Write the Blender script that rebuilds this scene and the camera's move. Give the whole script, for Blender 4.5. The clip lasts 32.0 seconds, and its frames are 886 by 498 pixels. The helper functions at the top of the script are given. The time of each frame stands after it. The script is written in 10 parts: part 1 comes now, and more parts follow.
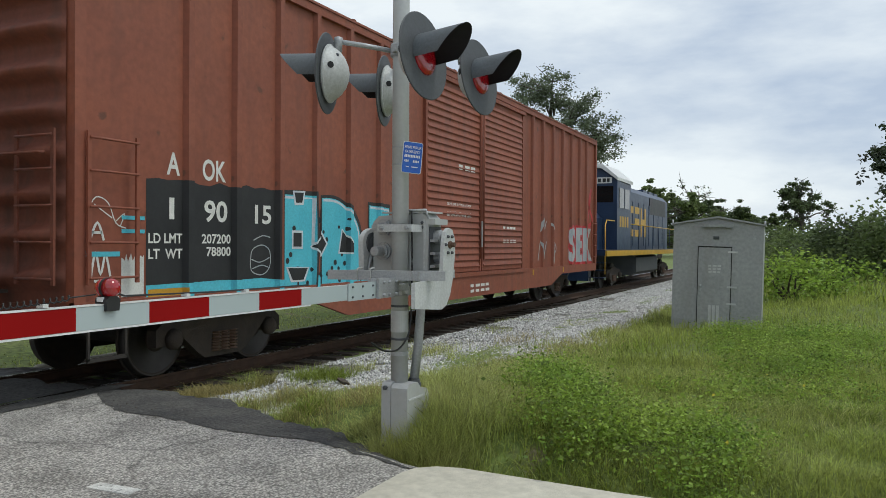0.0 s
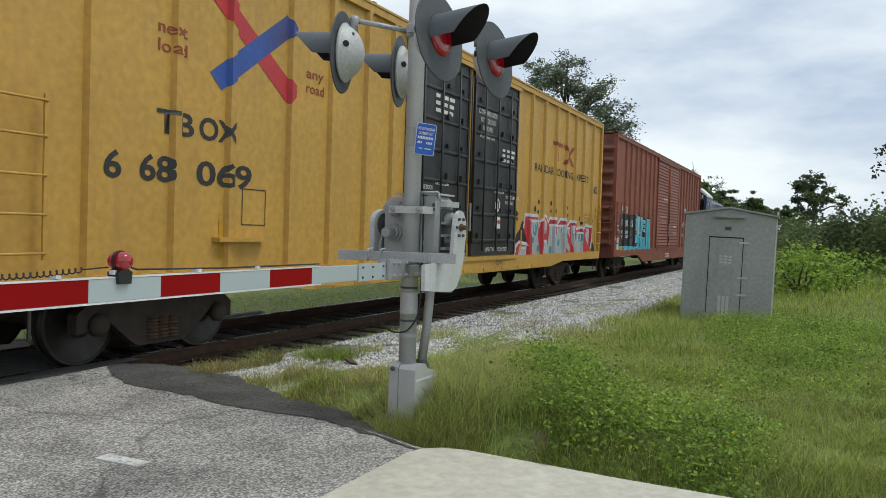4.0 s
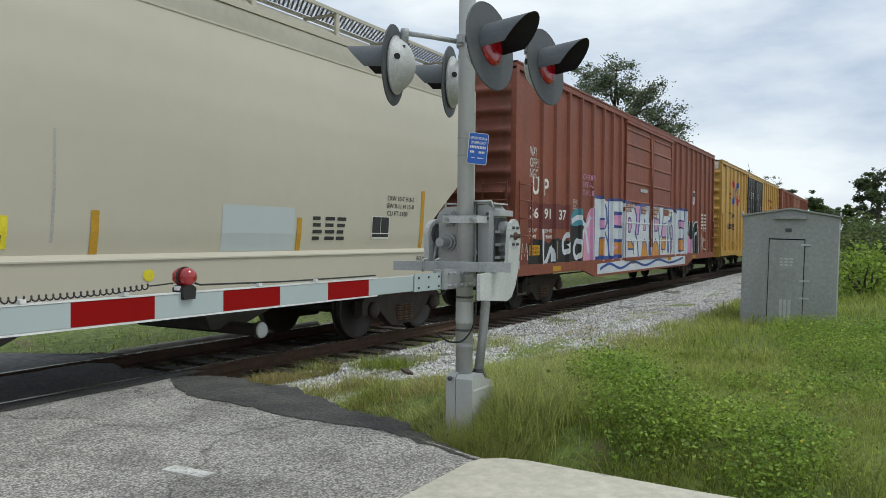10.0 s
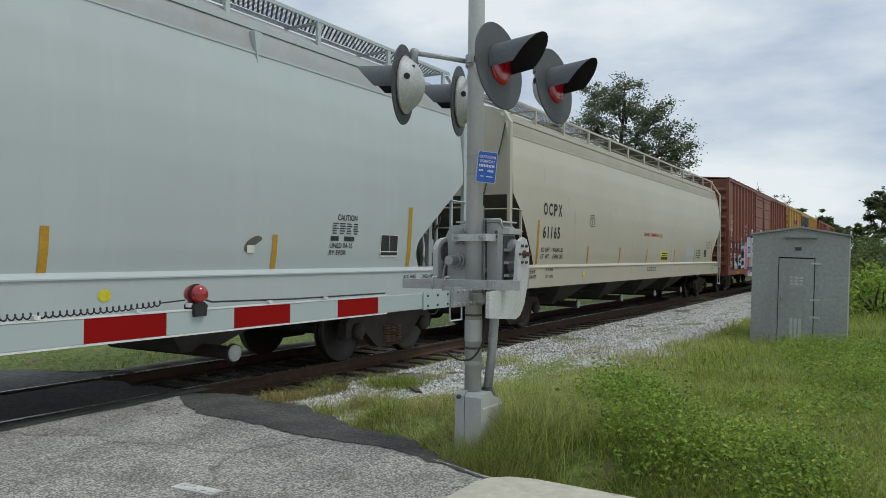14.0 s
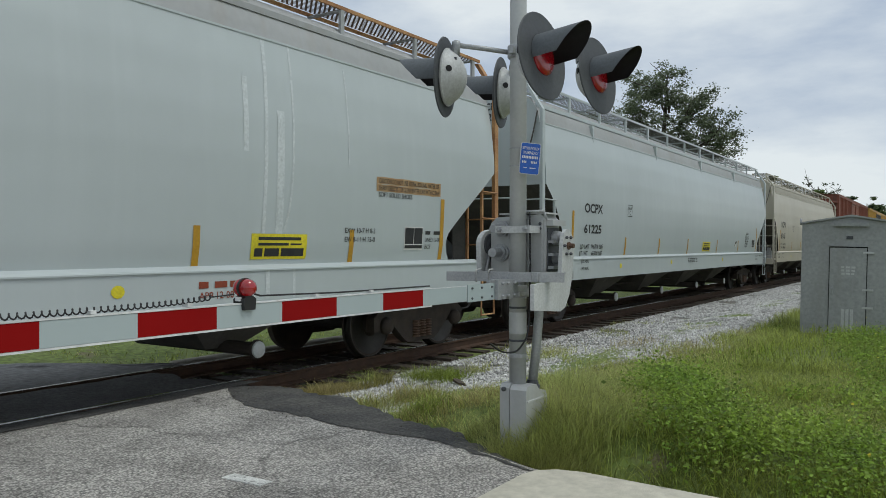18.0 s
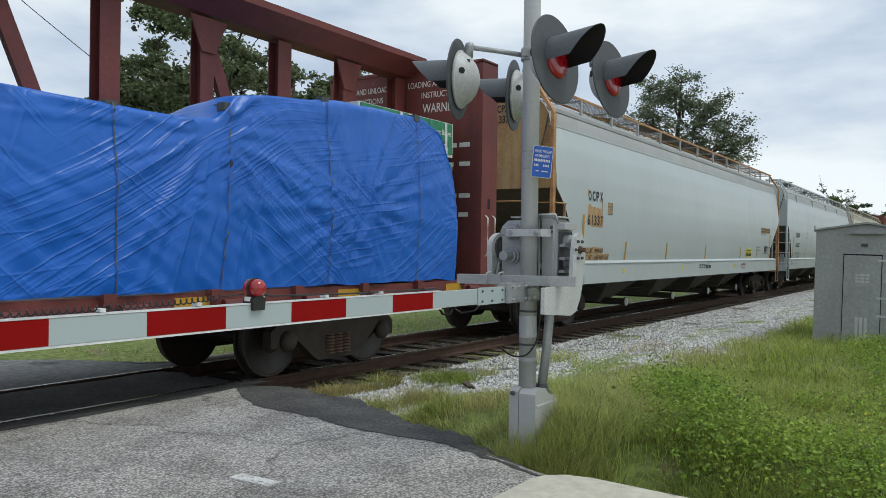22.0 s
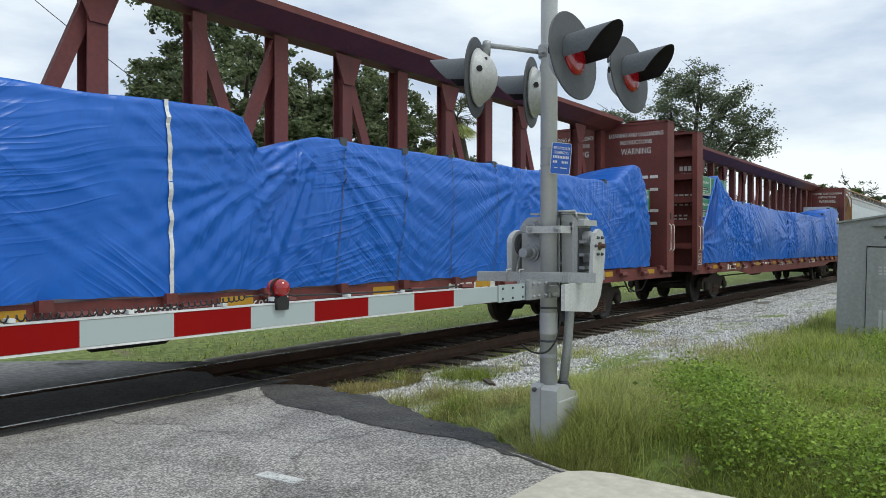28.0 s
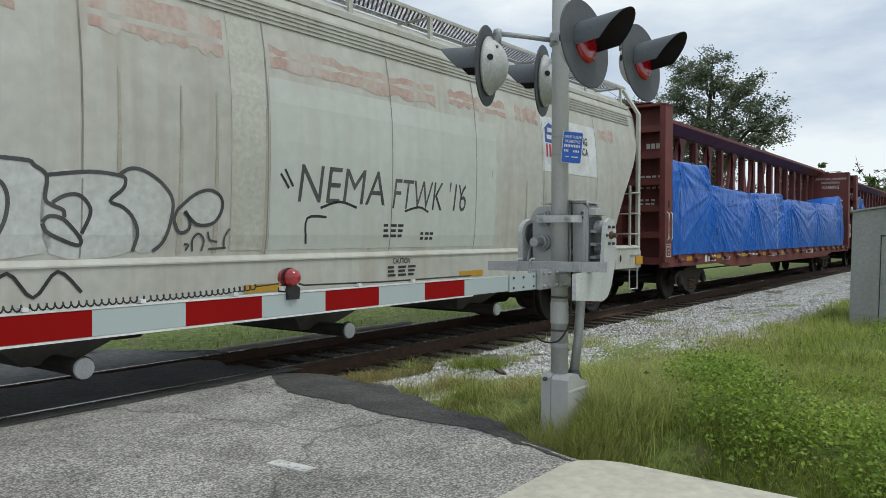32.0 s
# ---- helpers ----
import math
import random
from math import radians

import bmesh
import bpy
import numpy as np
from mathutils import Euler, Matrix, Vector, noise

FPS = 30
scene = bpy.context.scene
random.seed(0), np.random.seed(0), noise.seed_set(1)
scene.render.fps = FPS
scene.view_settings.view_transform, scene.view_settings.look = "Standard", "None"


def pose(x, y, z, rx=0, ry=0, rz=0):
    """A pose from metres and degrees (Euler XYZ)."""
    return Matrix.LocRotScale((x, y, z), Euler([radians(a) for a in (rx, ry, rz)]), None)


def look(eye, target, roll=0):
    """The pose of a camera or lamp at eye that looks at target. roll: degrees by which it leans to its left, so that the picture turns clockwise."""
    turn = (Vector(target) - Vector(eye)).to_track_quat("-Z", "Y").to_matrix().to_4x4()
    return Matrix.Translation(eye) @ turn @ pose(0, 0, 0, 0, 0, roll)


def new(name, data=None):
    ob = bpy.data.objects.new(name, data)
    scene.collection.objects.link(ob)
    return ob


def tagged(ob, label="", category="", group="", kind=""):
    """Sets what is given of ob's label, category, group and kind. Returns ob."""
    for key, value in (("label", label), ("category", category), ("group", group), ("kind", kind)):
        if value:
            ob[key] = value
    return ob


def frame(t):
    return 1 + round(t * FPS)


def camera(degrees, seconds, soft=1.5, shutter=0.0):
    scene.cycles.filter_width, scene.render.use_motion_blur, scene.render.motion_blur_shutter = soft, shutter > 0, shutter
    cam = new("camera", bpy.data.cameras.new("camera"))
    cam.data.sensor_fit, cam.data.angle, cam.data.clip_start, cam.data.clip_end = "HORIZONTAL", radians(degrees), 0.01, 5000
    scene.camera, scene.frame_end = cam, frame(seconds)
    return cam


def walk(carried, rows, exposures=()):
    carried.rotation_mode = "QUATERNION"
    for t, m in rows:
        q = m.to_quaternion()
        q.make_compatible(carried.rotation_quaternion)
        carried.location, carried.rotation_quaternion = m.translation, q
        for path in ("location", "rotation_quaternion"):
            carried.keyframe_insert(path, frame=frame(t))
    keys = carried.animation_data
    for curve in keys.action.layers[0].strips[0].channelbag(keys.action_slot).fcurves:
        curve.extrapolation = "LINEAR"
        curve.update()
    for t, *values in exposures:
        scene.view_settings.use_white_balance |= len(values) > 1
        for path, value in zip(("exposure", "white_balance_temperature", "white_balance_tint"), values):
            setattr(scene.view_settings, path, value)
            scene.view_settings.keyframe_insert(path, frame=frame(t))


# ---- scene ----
cam = camera(59.0, 32.0, soft=0.5)
PATH = [
    (0.0, pose(0.025, -0.035, 1.601, 89.67, -0.34, -64.87)),
    (0.5, pose(0.015, -0.039, 1.599, 89.53, 0.19, -63.47)),
    (1.0, pose(0.012, -0.028, 1.600, 88.83, -0.79, -62.86)),
    (1.5, pose(0.028, -0.024, 1.600, 87.73, -0.63, -62.60)),
    (2.0, pose(0.034, -0.009, 1.599, 88.22, -1.24, -64.22)),
    (2.5, pose(0.033, -0.019, 1.591, 88.58, -0.99, -64.41)),
    (3.0, pose(0.026, -0.013, 1.592, 88.64, -1.35, -64.40)),
    (3.5, pose(0.025, -0.028, 1.590, 88.51, -1.63, -64.31)),
    (5.5, pose(0.028, -0.014, 1.597, 88.55, -2.15, -63.80)),
    (6.0, pose(0.028, -0.019, 1.594, 88.96, -1.86, -63.97)),
    (6.5, pose(0.018, -0.017, 1.596, 88.95, -2.13, -63.73)),
    (7.0, pose(0.018, -0.025, 1.593, 88.83, -2.08, -63.37)),
    (7.5, pose(0.021, -0.019, 1.594, 88.82, -2.22, -63.22)),
    (8.0, pose(0.021, -0.020, 1.593, 89.32, -1.37, -62.62)),
    (8.5, pose(0.014, -0.019, 1.591, 88.82, -0.54, -61.98)),
    (9.0, pose(0.012, -0.017, 1.590, 88.76, -0.23, -61.18)),
    (9.5, pose(0.004, -0.009, 1.595, 89.04, -0.95, -60.14)),
    (10.0, pose(0.015, -0.001, 1.601, 88.99, -0.54, -60.43)),
    (10.5, pose(0.012, -0.007, 1.599, 89.15, -0.18, -60.53)),
    (11.0, pose(0.015, -0.004, 1.596, 89.44, -0.23, -60.48)),
    (11.5, pose(0.008, -0.003, 1.600, 89.61, -0.17, -60.33)),
    (12.0, pose(0.011, -0.004, 1.592, 89.61, -0.22, -60.76)),
    (12.5, pose(0.008, -0.007, 1.599, 89.76, -0.39, -60.56)),
    (13.0, pose(0.000, 0.000, 1.600, 90.10, -0.60, -60.33)),
    (13.5, pose(0.011, 0.009, 1.596, 90.18, -0.66, -60.41)),
    (14.0, pose(-0.006, -0.008, 1.597, 90.34, -0.60, -59.81)),
    (14.5, pose(-0.002, -0.005, 1.595, 90.24, -0.62, -58.93)),
    (16.5, pose(-0.010, 0.007, 1.596, 89.58, -0.61, -57.11)),
    (17.0, pose(-0.017, 0.003, 1.597, 89.63, -0.30, -56.96)),
    (17.5, pose(-0.019, 0.010, 1.599, 89.54, -0.60, -56.71)),
    (18.0, pose(-0.012, 0.015, 1.596, 89.79, -0.07, -56.84)),
    (18.5, pose(-0.013, 0.016, 1.595, 90.14, -0.41, -57.38)),
    (19.0, pose(-0.015, 0.009, 1.596, 90.29, -0.41, -57.78)),
    (19.5, pose(0.010, 0.020, 1.594, 90.01, -0.71, -57.50)),
    (20.0, pose(0.010, 0.013, 1.599, 89.78, -0.63, -57.15)),
    (20.5, pose(0.013, 0.021, 1.595, 89.76, -0.63, -56.91)),
    (21.0, pose(0.013, 0.026, 1.598, 89.71, -0.84, -56.73)),
    (21.5, pose(0.005, 0.020, 1.599, 89.91, -0.75, -56.49)),
    (22.0, pose(0.004, 0.021, 1.597, 89.95, -0.80, -56.02)),
    (22.5, pose(0.004, 0.016, 1.603, 89.82, -0.42, -55.42)),
    (23.0, pose(0.003, 0.027, 1.600, 89.91, -0.60, -55.34)),
    (23.5, pose(-0.001, 0.025, 1.602, 89.78, -0.91, -55.23)),
    (24.0, pose(0.001, 0.022, 1.604, 89.89, -0.51, -55.14)),
    (24.5, pose(-0.010, 0.019, 1.605, 89.50, 0.22, -55.81)),
    (25.0, pose(-0.012, 0.013, 1.602, 89.55, 0.41, -56.15)),
    (25.5, pose(-0.016, 0.015, 1.600, 89.45, -0.07, -56.30)),
    (27.5, pose(-0.027, 0.017, 1.601, 89.69, -0.53, -55.17)),
    (28.0, pose(-0.025, 0.019, 1.602, 89.74, -0.09, -54.71)),
    (28.5, pose(-0.027, 0.023, 1.603, 89.64, -0.12, -54.71)),
    (29.0, pose(-0.031, 0.021, 1.602, 89.55, -0.27, -54.37)),
    (29.5, pose(-0.029, 0.017, 1.601, 89.43, -0.27, -54.17)),
    (30.0, pose(-0.028, 0.025, 1.602, 89.42, -0.40, -53.81)),
    (30.5, pose(-0.031, 0.029, 1.597, 89.34, -1.18, -53.47)),
    (31.0, pose(-0.031, 0.027, 1.598, 89.40, -0.84, -53.65)),
    (31.5, pose(-0.024, 0.019, 1.599, 89.25, -0.68, -54.19)),
    (32.0, pose(-0.020, 0.019, 1.603, 88.95, -0.06, -53.90)),
]
walk(cam, PATH, exposures=[(0.0, 0.0), (3.0, 0.06), (6.0, 0.16), (8.0, 0.22), (10.0, 0.06), (13.0, -0.10), (17.0, -0.20), (20.0, -0.18), (21.0, -0.06), (22.0, 0.04), (25.0, 0.12), (28.0, 0.17), (30.0, 0.15), (31.0, 0.12), (32.0, 0.0)])


# ---- light: an overcast midday sky and a wide, weak sun ----
world = bpy.data.worlds.new("overcast_sky")
scene.world = world
world.use_nodes = True
SUN_EL, SUN_AZ = 62.0, -70.0
_n, _l = world.node_tree.nodes, world.node_tree.links
_n.clear()
_out = _n.new("ShaderNodeOutputWorld")
_bg = _n.new("ShaderNodeBackground")
_sky = _n.new("ShaderNodeTexSky")
_sky.sky_type = 'NISHITA'
_sky.sun_disc = False
_sky.sun_elevation = radians(SUN_EL)
_sky.sun_rotation = radians(90 - SUN_AZ)
_co = _n.new("ShaderNodeTexCoord")
_map = _n.new("ShaderNodeMapping")
_map.inputs["Scale"].default_value = (1.0, 1.0, 3.2)
_cl = _n.new("ShaderNodeTexNoise")
_cl.inputs["Scale"].default_value = 2.6
_cl.inputs["Detail"].default_value = 7.0
_cl.inputs["Roughness"].default_value = 0.55
_ramp = _n.new("ShaderNodeValToRGB")
_ramp.color_ramp.elements[0].position, _ramp.color_ramp.elements[0].color = 0.34, (5.0, 6.0, 7.4, 1)
_ramp.color_ramp.elements[1].position, _ramp.color_ramp.elements[1].color = 0.60, (9.1, 9.8, 10.1, 1)
_mix = _n.new("ShaderNodeMixRGB")
_mix.inputs[0].default_value = 0.9
_l.new(_co.outputs["Generated"], _map.inputs[0])
_l.new(_map.outputs[0], _cl.inputs["Vector"])
_l.new(_cl.outputs[0], _ramp.inputs[0])
_l.new(_sky.outputs[0], _mix.inputs[1])
_l.new(_ramp.outputs[0], _mix.inputs[2])
_l.new(_mix.outputs[0], _bg.inputs[0])
_bg.inputs[1].default_value = 0.1
_l.new(_bg.outputs[0], _out.inputs[0])

sun_data = bpy.data.lights.new("sun", 'SUN')
sun_data.energy, sun_data.angle, sun_data.color = 1.3, radians(22), (0.98, 1.0, 0.90)
sun = new("sun", sun_data)
sun.matrix_basis = look((0, 0, 30), (-30 * math.cos(radians(SUN_AZ)) / math.tan(radians(SUN_EL)), -30 * math.sin(radians(SUN_AZ)) / math.tan(radians(SUN_EL)), 0))


# ---- materials ----
def surf(name, c1, c2=None, rough=0.6, metal=0.0, scale=3.0, bump=0.0, bscale=60.0, grain=0.12, streak=None, streak_amt=0.5, spots=None, spot_scale=5.0, spot_at=0.62, rand=0.0, island=0.0, coat=0.0, sheen=0.0):
    m = bpy.data.materials.new(name)
    m.use_nodes = True
    n, l = m.node_tree.nodes, m.node_tree.links
    b = n["Principled BSDF"]
    co = n.new("ShaderNodeTexCoord")
    c2 = c2 or tuple(c * 0.8 for c in c1)

    def noise_at(sc, detail=5.0, stretch=None):
        t = n.new("ShaderNodeTexNoise")
        t.inputs["Scale"].default_value, t.inputs["Detail"].default_value = sc, detail
        if stretch:
            mp = n.new("ShaderNodeMapping")
            mp.inputs["Scale"].default_value = stretch
            l.new(co.outputs["Object"], mp.inputs[0])
            l.new(mp.outputs[0], t.inputs["Vector"])
        else:
            l.new(co.outputs["Object"], t.inputs["Vector"])
        return t.outputs[0]

    def ramp(src, lo, hi):
        r = n.new("ShaderNodeMapRange")
        r.inputs[1].default_value, r.inputs[2].default_value = lo, hi
        l.new(src, r.inputs[0])
        return r.outputs[0]

    def mix(fac, a, c, mode='MIX'):
        x = n.new("ShaderNodeMixRGB")
        x.blend_type = mode
        for sock, v in zip(x.inputs, (fac, a, c)):
            if isinstance(v, (int, float)):
                sock.default_value = v
            elif isinstance(v, tuple):
                sock.default_value = (*v, 1)
            else:
                l.new(v, sock)
        return x.outputs[0]

    col = mix(ramp(noise_at(scale), 0.35, 0.65), c1, c2)
    if grain:
        g = n.new("ShaderNodeMapRange")
        g.inputs[1].default_value, g.inputs[2].default_value = 0.3, 0.7
        g.inputs[3].default_value, g.inputs[4].default_value = 1 - grain, 1 + grain
        l.new(noise_at(scale * 14, 3.0), g.inputs[0])
        col = mix(1.0, col, g.outputs[0], 'MULTIPLY')
    if streak:
        s = n.new("ShaderNodeMath")
        s.operation = 'MULTIPLY'
        l.new(ramp(noise_at(2.2, 5.0, (2.2, 2.2, 0.16)), 0.5, 0.72), s.inputs[0])
        s.inputs[1].default_value = streak_amt
        col = mix(s.outputs[0], col, streak)
    if spots:
        col = mix(ramp(noise_at(spot_scale, 6.0), spot_at, spot_at + 0.05), col, spots)
    if rand or island:
        src = n.new("ShaderNodeObjectInfo").outputs["Random"] if rand else n.new("ShaderNodeNewGeometry").outputs["Random Per Island"]
        r = n.new("ShaderNodeMapRange")
        r.inputs[3].default_value, r.inputs[4].default_value = 1 - (rand or island), 1 + (rand or island)
        l.new(src, r.inputs[0])
        col = mix(1.0, col, r.outputs[0], 'MULTIPLY')
    l.new(col, b.inputs["Base Color"])
    rr = n.new("ShaderNodeMapRange")
    rr.inputs[3].default_value, rr.inputs[4].default_value = max(0.03, rough - 0.1), min(1.0, rough + 0.1)
    l.new(noise_at(scale * 3), rr.inputs[0])
    l.new(rr.outputs[0], b.inputs["Roughness"])
    b.inputs["Metallic"].default_value = metal
    b.inputs["Coat Weight"].default_value = coat
    b.inputs["Sheen Weight"].default_value = sheen
    if bump:
        bp = n.new("ShaderNodeBump")
        bp.inputs["Strength"].default_value, bp.inputs["Distance"].default_value = bump, 0.02
        l.new(noise_at(bscale, 4.0), bp.inputs["Height"])
        l.new(bp.outputs[0], b.inputs["Normal"])
    return m


def meshwork(name, color, cell=0.05):
    """Expanded-metal grating, with open cells."""
    m = surf(name, color, rough=0.6, metal=0.3)
    n, l = m.node_tree.nodes, m.node_tree.links
    out, b = n["Material Output"], n["Principled BSDF"]
    co, mp = n.new("ShaderNodeTexCoord"), n.new("ShaderNodeMapping")
    mp.inputs["Rotation"].default_value = (0, 0, radians(45))
    mp.inputs["Scale"].default_value = (1 / cell, 1 / cell, 1 / cell)
    l.new(co.outputs["Object"], mp.inputs[0])
    sep = n.new("ShaderNodeSeparateXYZ")
    l.new(mp.outputs[0], sep.inputs[0])
    vals = []
    for k in (0, 1):
        f = n.new("ShaderNodeMath")
        f.operation = 'FRACT'
        l.new(sep.outputs[k], f.inputs[0])
        c = n.new("ShaderNodeMath")
        c.operation = 'LESS_THAN'
        c.inputs[1].default_value = 0.54
        l.new(f.outputs[0], c.inputs[0])
        vals.append(c.outputs[0])
    mul = n.new("ShaderNodeMath")
    mul.operation = 'MULTIPLY'
    l.new(vals[0], mul.inputs[0])
    l.new(vals[1], mul.inputs[1])
    tr, mx = n.new("ShaderNodeBsdfTransparent"), n.new("ShaderNodeMixShader")
    l.new(mul.outputs[0], mx.inputs[0])
    l.new(b.outputs[0], mx.inputs[1])
    l.new(tr.outputs[0], mx.inputs[2])
    l.new(mx.outputs[0], out.inputs[0])
    return m


m_red = surf("oxide_red_paint", (0.27, 0.078, 0.042), (0.225, 0.064, 0.036), 0.62, scale=0.9, streak=(0.17, 0.055, 0.035), streak_amt=0.6, spots=(0.14, 0.05, 0.03), spot_scale=4, spot_at=0.68, bump=0.05, bscale=3)
m_redup = surf("mineral_red_paint", (0.245, 0.068, 0.036), (0.205, 0.056, 0.032), 0.55, scale=0.8, streak=(0.14, 0.045, 0.03), streak_amt=0.5, bump=0.04, bscale=3)
m_redend = surf("weathered_end_red", (0.20, 0.06, 0.035), (0.15, 0.045, 0.028), 0.7, scale=1.5, streak=(0.08, 0.035, 0.025), streak_amt=0.7)
m_yellow = surf("boxcar_yellow_paint", (0.53, 0.30, 0.055), (0.475, 0.27, 0.052), 0.5, scale=0.8, streak=(0.40, 0.22, 0.06), streak_amt=0.5, bump=0.05, bscale=2.5)
m_black = surf("satin_black_paint", (0.016, 0.017, 0.019), (0.024, 0.024, 0.025), 0.5, scale=2, streak=(0.05, 0.045, 0.04), streak_amt=0.4)
m_patch = surf("black_patch_paint", (0.012, 0.012, 0.014), (0.02, 0.02, 0.022), 0.6, scale=2)
m_cream = surf("cream_hopper_paint", (0.510, 0.470, 0.383), (0.469, 0.431, 0.353), 0.42, scale=0.35, streak=(0.49, 0.45, 0.36), streak_amt=0.3, grain=0.015)
m_creamroof = surf("cream_roof_paint", (0.37, 0.345, 0.285), (0.33, 0.305, 0.25), 0.7, scale=0.8, grain=0.05)
m_white = surf("light_grey_hopper_paint", (0.475, 0.52, 0.53), (0.445, 0.485, 0.495), 0.34, scale=0.35, streak=(0.55, 0.59, 0.60), streak_amt=0.2, grain=0.008)
m_whiteroof = surf("grey_roof_paint", (0.38, 0.39, 0.40), (0.34, 0.345, 0.35), 0.65, scale=0.8, grain=0.04, streak=(0.30, 0.24, 0.18), streak_amt=0.2)
m_rustpost = surf("rust_stained_paint", (0.50, 0.28, 0.12), (0.34, 0.16, 0.07), 0.7, scale=5, grain=0.25)
m_tan = surf("rust_stained_cream", (0.46, 0.29, 0.13), (0.36, 0.20, 0.09), 0.65, scale=1.2, streak=(0.56, 0.44, 0.27), streak_amt=0.7, grain=0.15)
m_uphop = surf("dirty_grey_hopper_paint", (0.50, 0.50, 0.455), (0.44, 0.435, 0.39), 0.55, scale=0.5, streak=(0.38, 0.33, 0.28), streak_amt=0.6, grain=0.08)
m_pink = surf("faded_pink_band", (0.42, 0.27, 0.235), (0.46, 0.36, 0.31), 0.65, scale=1.4, streak=(0.50, 0.48, 0.44), streak_amt=0.9)
# one dark grey for slope sheets, end gear and outlets
m_darkslope = surf("dark_slope_sheet", (0.075, 0.07, 0.062), (0.11, 0.10, 0.09), 0.8, scale=2, streak=(0.2, 0.18, 0.15), streak_amt=0.3)
m_under = surf("underframe_grime", (0.028, 0.024, 0.021), (0.045, 0.035, 0.028), 0.85, scale=4, bump=0.2, bscale=40)
m_truck = surf("grimy_cast_steel", (0.030, 0.024, 0.020), (0.052, 0.037, 0.028), 0.8, scale=5, bump=0.3, bscale=50)
m_wheel = surf("brown_wheel_steel", (0.028, 0.021, 0.017), (0.045, 0.03, 0.022), 0.8, scale=6)
m_tread = surf("worn_tread_steel", (0.06, 0.055, 0.05), (0.045, 0.04, 0.036), 0.5, metal=0.5, scale=6)
m_spring = surf("rusty_spring_steel", (0.15, 0.095, 0.065), (0.11, 0.065, 0.045), 0.75, metal=0.3, scale=9)
m_cb = surf("centerbeam_brown_paint", (0.165, 0.036, 0.030), (0.13, 0.029, 0.025), 0.62, scale=1.4, streak=(0.07, 0.024, 0.02), streak_amt=0.5, spots=(0.2, 0.09, 0.06), spot_scale=7, spot_at=0.7)
m_tarp = surf("blue_poly_tarpaulin", (0.005, 0.108, 0.49), (0.007, 0.120, 0.53), 0.36, scale=1.0, grain=0.03)


def crease(m, spec, strength, dist):
    """Fine creased relief: ridges of stretched noise, each (rotation, scale along, scale across)."""
    n, l = m.node_tree.nodes, m.node_tree.links
    co, total = n.new("ShaderNodeTexCoord"), None
    wn, wm = n.new("ShaderNodeTexNoise"), n.new("ShaderNodeMixRGB")   # bends the creases so that no two run alike
    wn.inputs["Scale"].default_value, wn.inputs["Detail"].default_value = 0.55, 2.0
    wm.blend_type = 'ADD'
    wm.inputs[0].default_value = 1.0
    l.new(co.outputs["Object"], wn.inputs["Vector"])
    l.new(co.outputs["Object"], wm.inputs[1])
    l.new(wn.outputs["Color"], wm.inputs[2])
    for turn, a, b in spec:
        mp, tx = n.new("ShaderNodeMapping"), n.new("ShaderNodeTexNoise")
        mp.vector_type = 'TEXTURE'
        mp.inputs["Rotation"].default_value = (0, radians(turn), 0)
        mp.inputs["Scale"].default_value = (1 / a, 1 / a, 1 / b)
        tx.inputs["Scale"].default_value, tx.inputs["Detail"].default_value = 1.0, 3.0
        l.new(wm.outputs[0], mp.inputs[0])
        l.new(mp.outputs[0], tx.inputs["Vector"])
        s, q = n.new("ShaderNodeMath"), n.new("ShaderNodeMath")
        s.operation, q.operation = 'SUBTRACT', 'ABSOLUTE'
        s.inputs[1].default_value = 0.5
        l.new(tx.outputs[0], s.inputs[0])
        l.new(s.outputs[0], q.inputs[0])
        if total is None:
            total = q.outputs[0]
        else:
            ad = n.new("ShaderNodeMath")
            l.new(total, ad.inputs[0])
            l.new(q.outputs[0], ad.inputs[1])
            total = ad.outputs[0]
    bp = n.new("ShaderNodeBump")
    bp.inputs["Strength"].default_value, bp.inputs["Distance"].default_value = strength, dist
    bp.invert = True
    l.new(total, bp.inputs["Height"])
    l.new(bp.outputs[0], n["Principled BSDF"].inputs["Normal"])




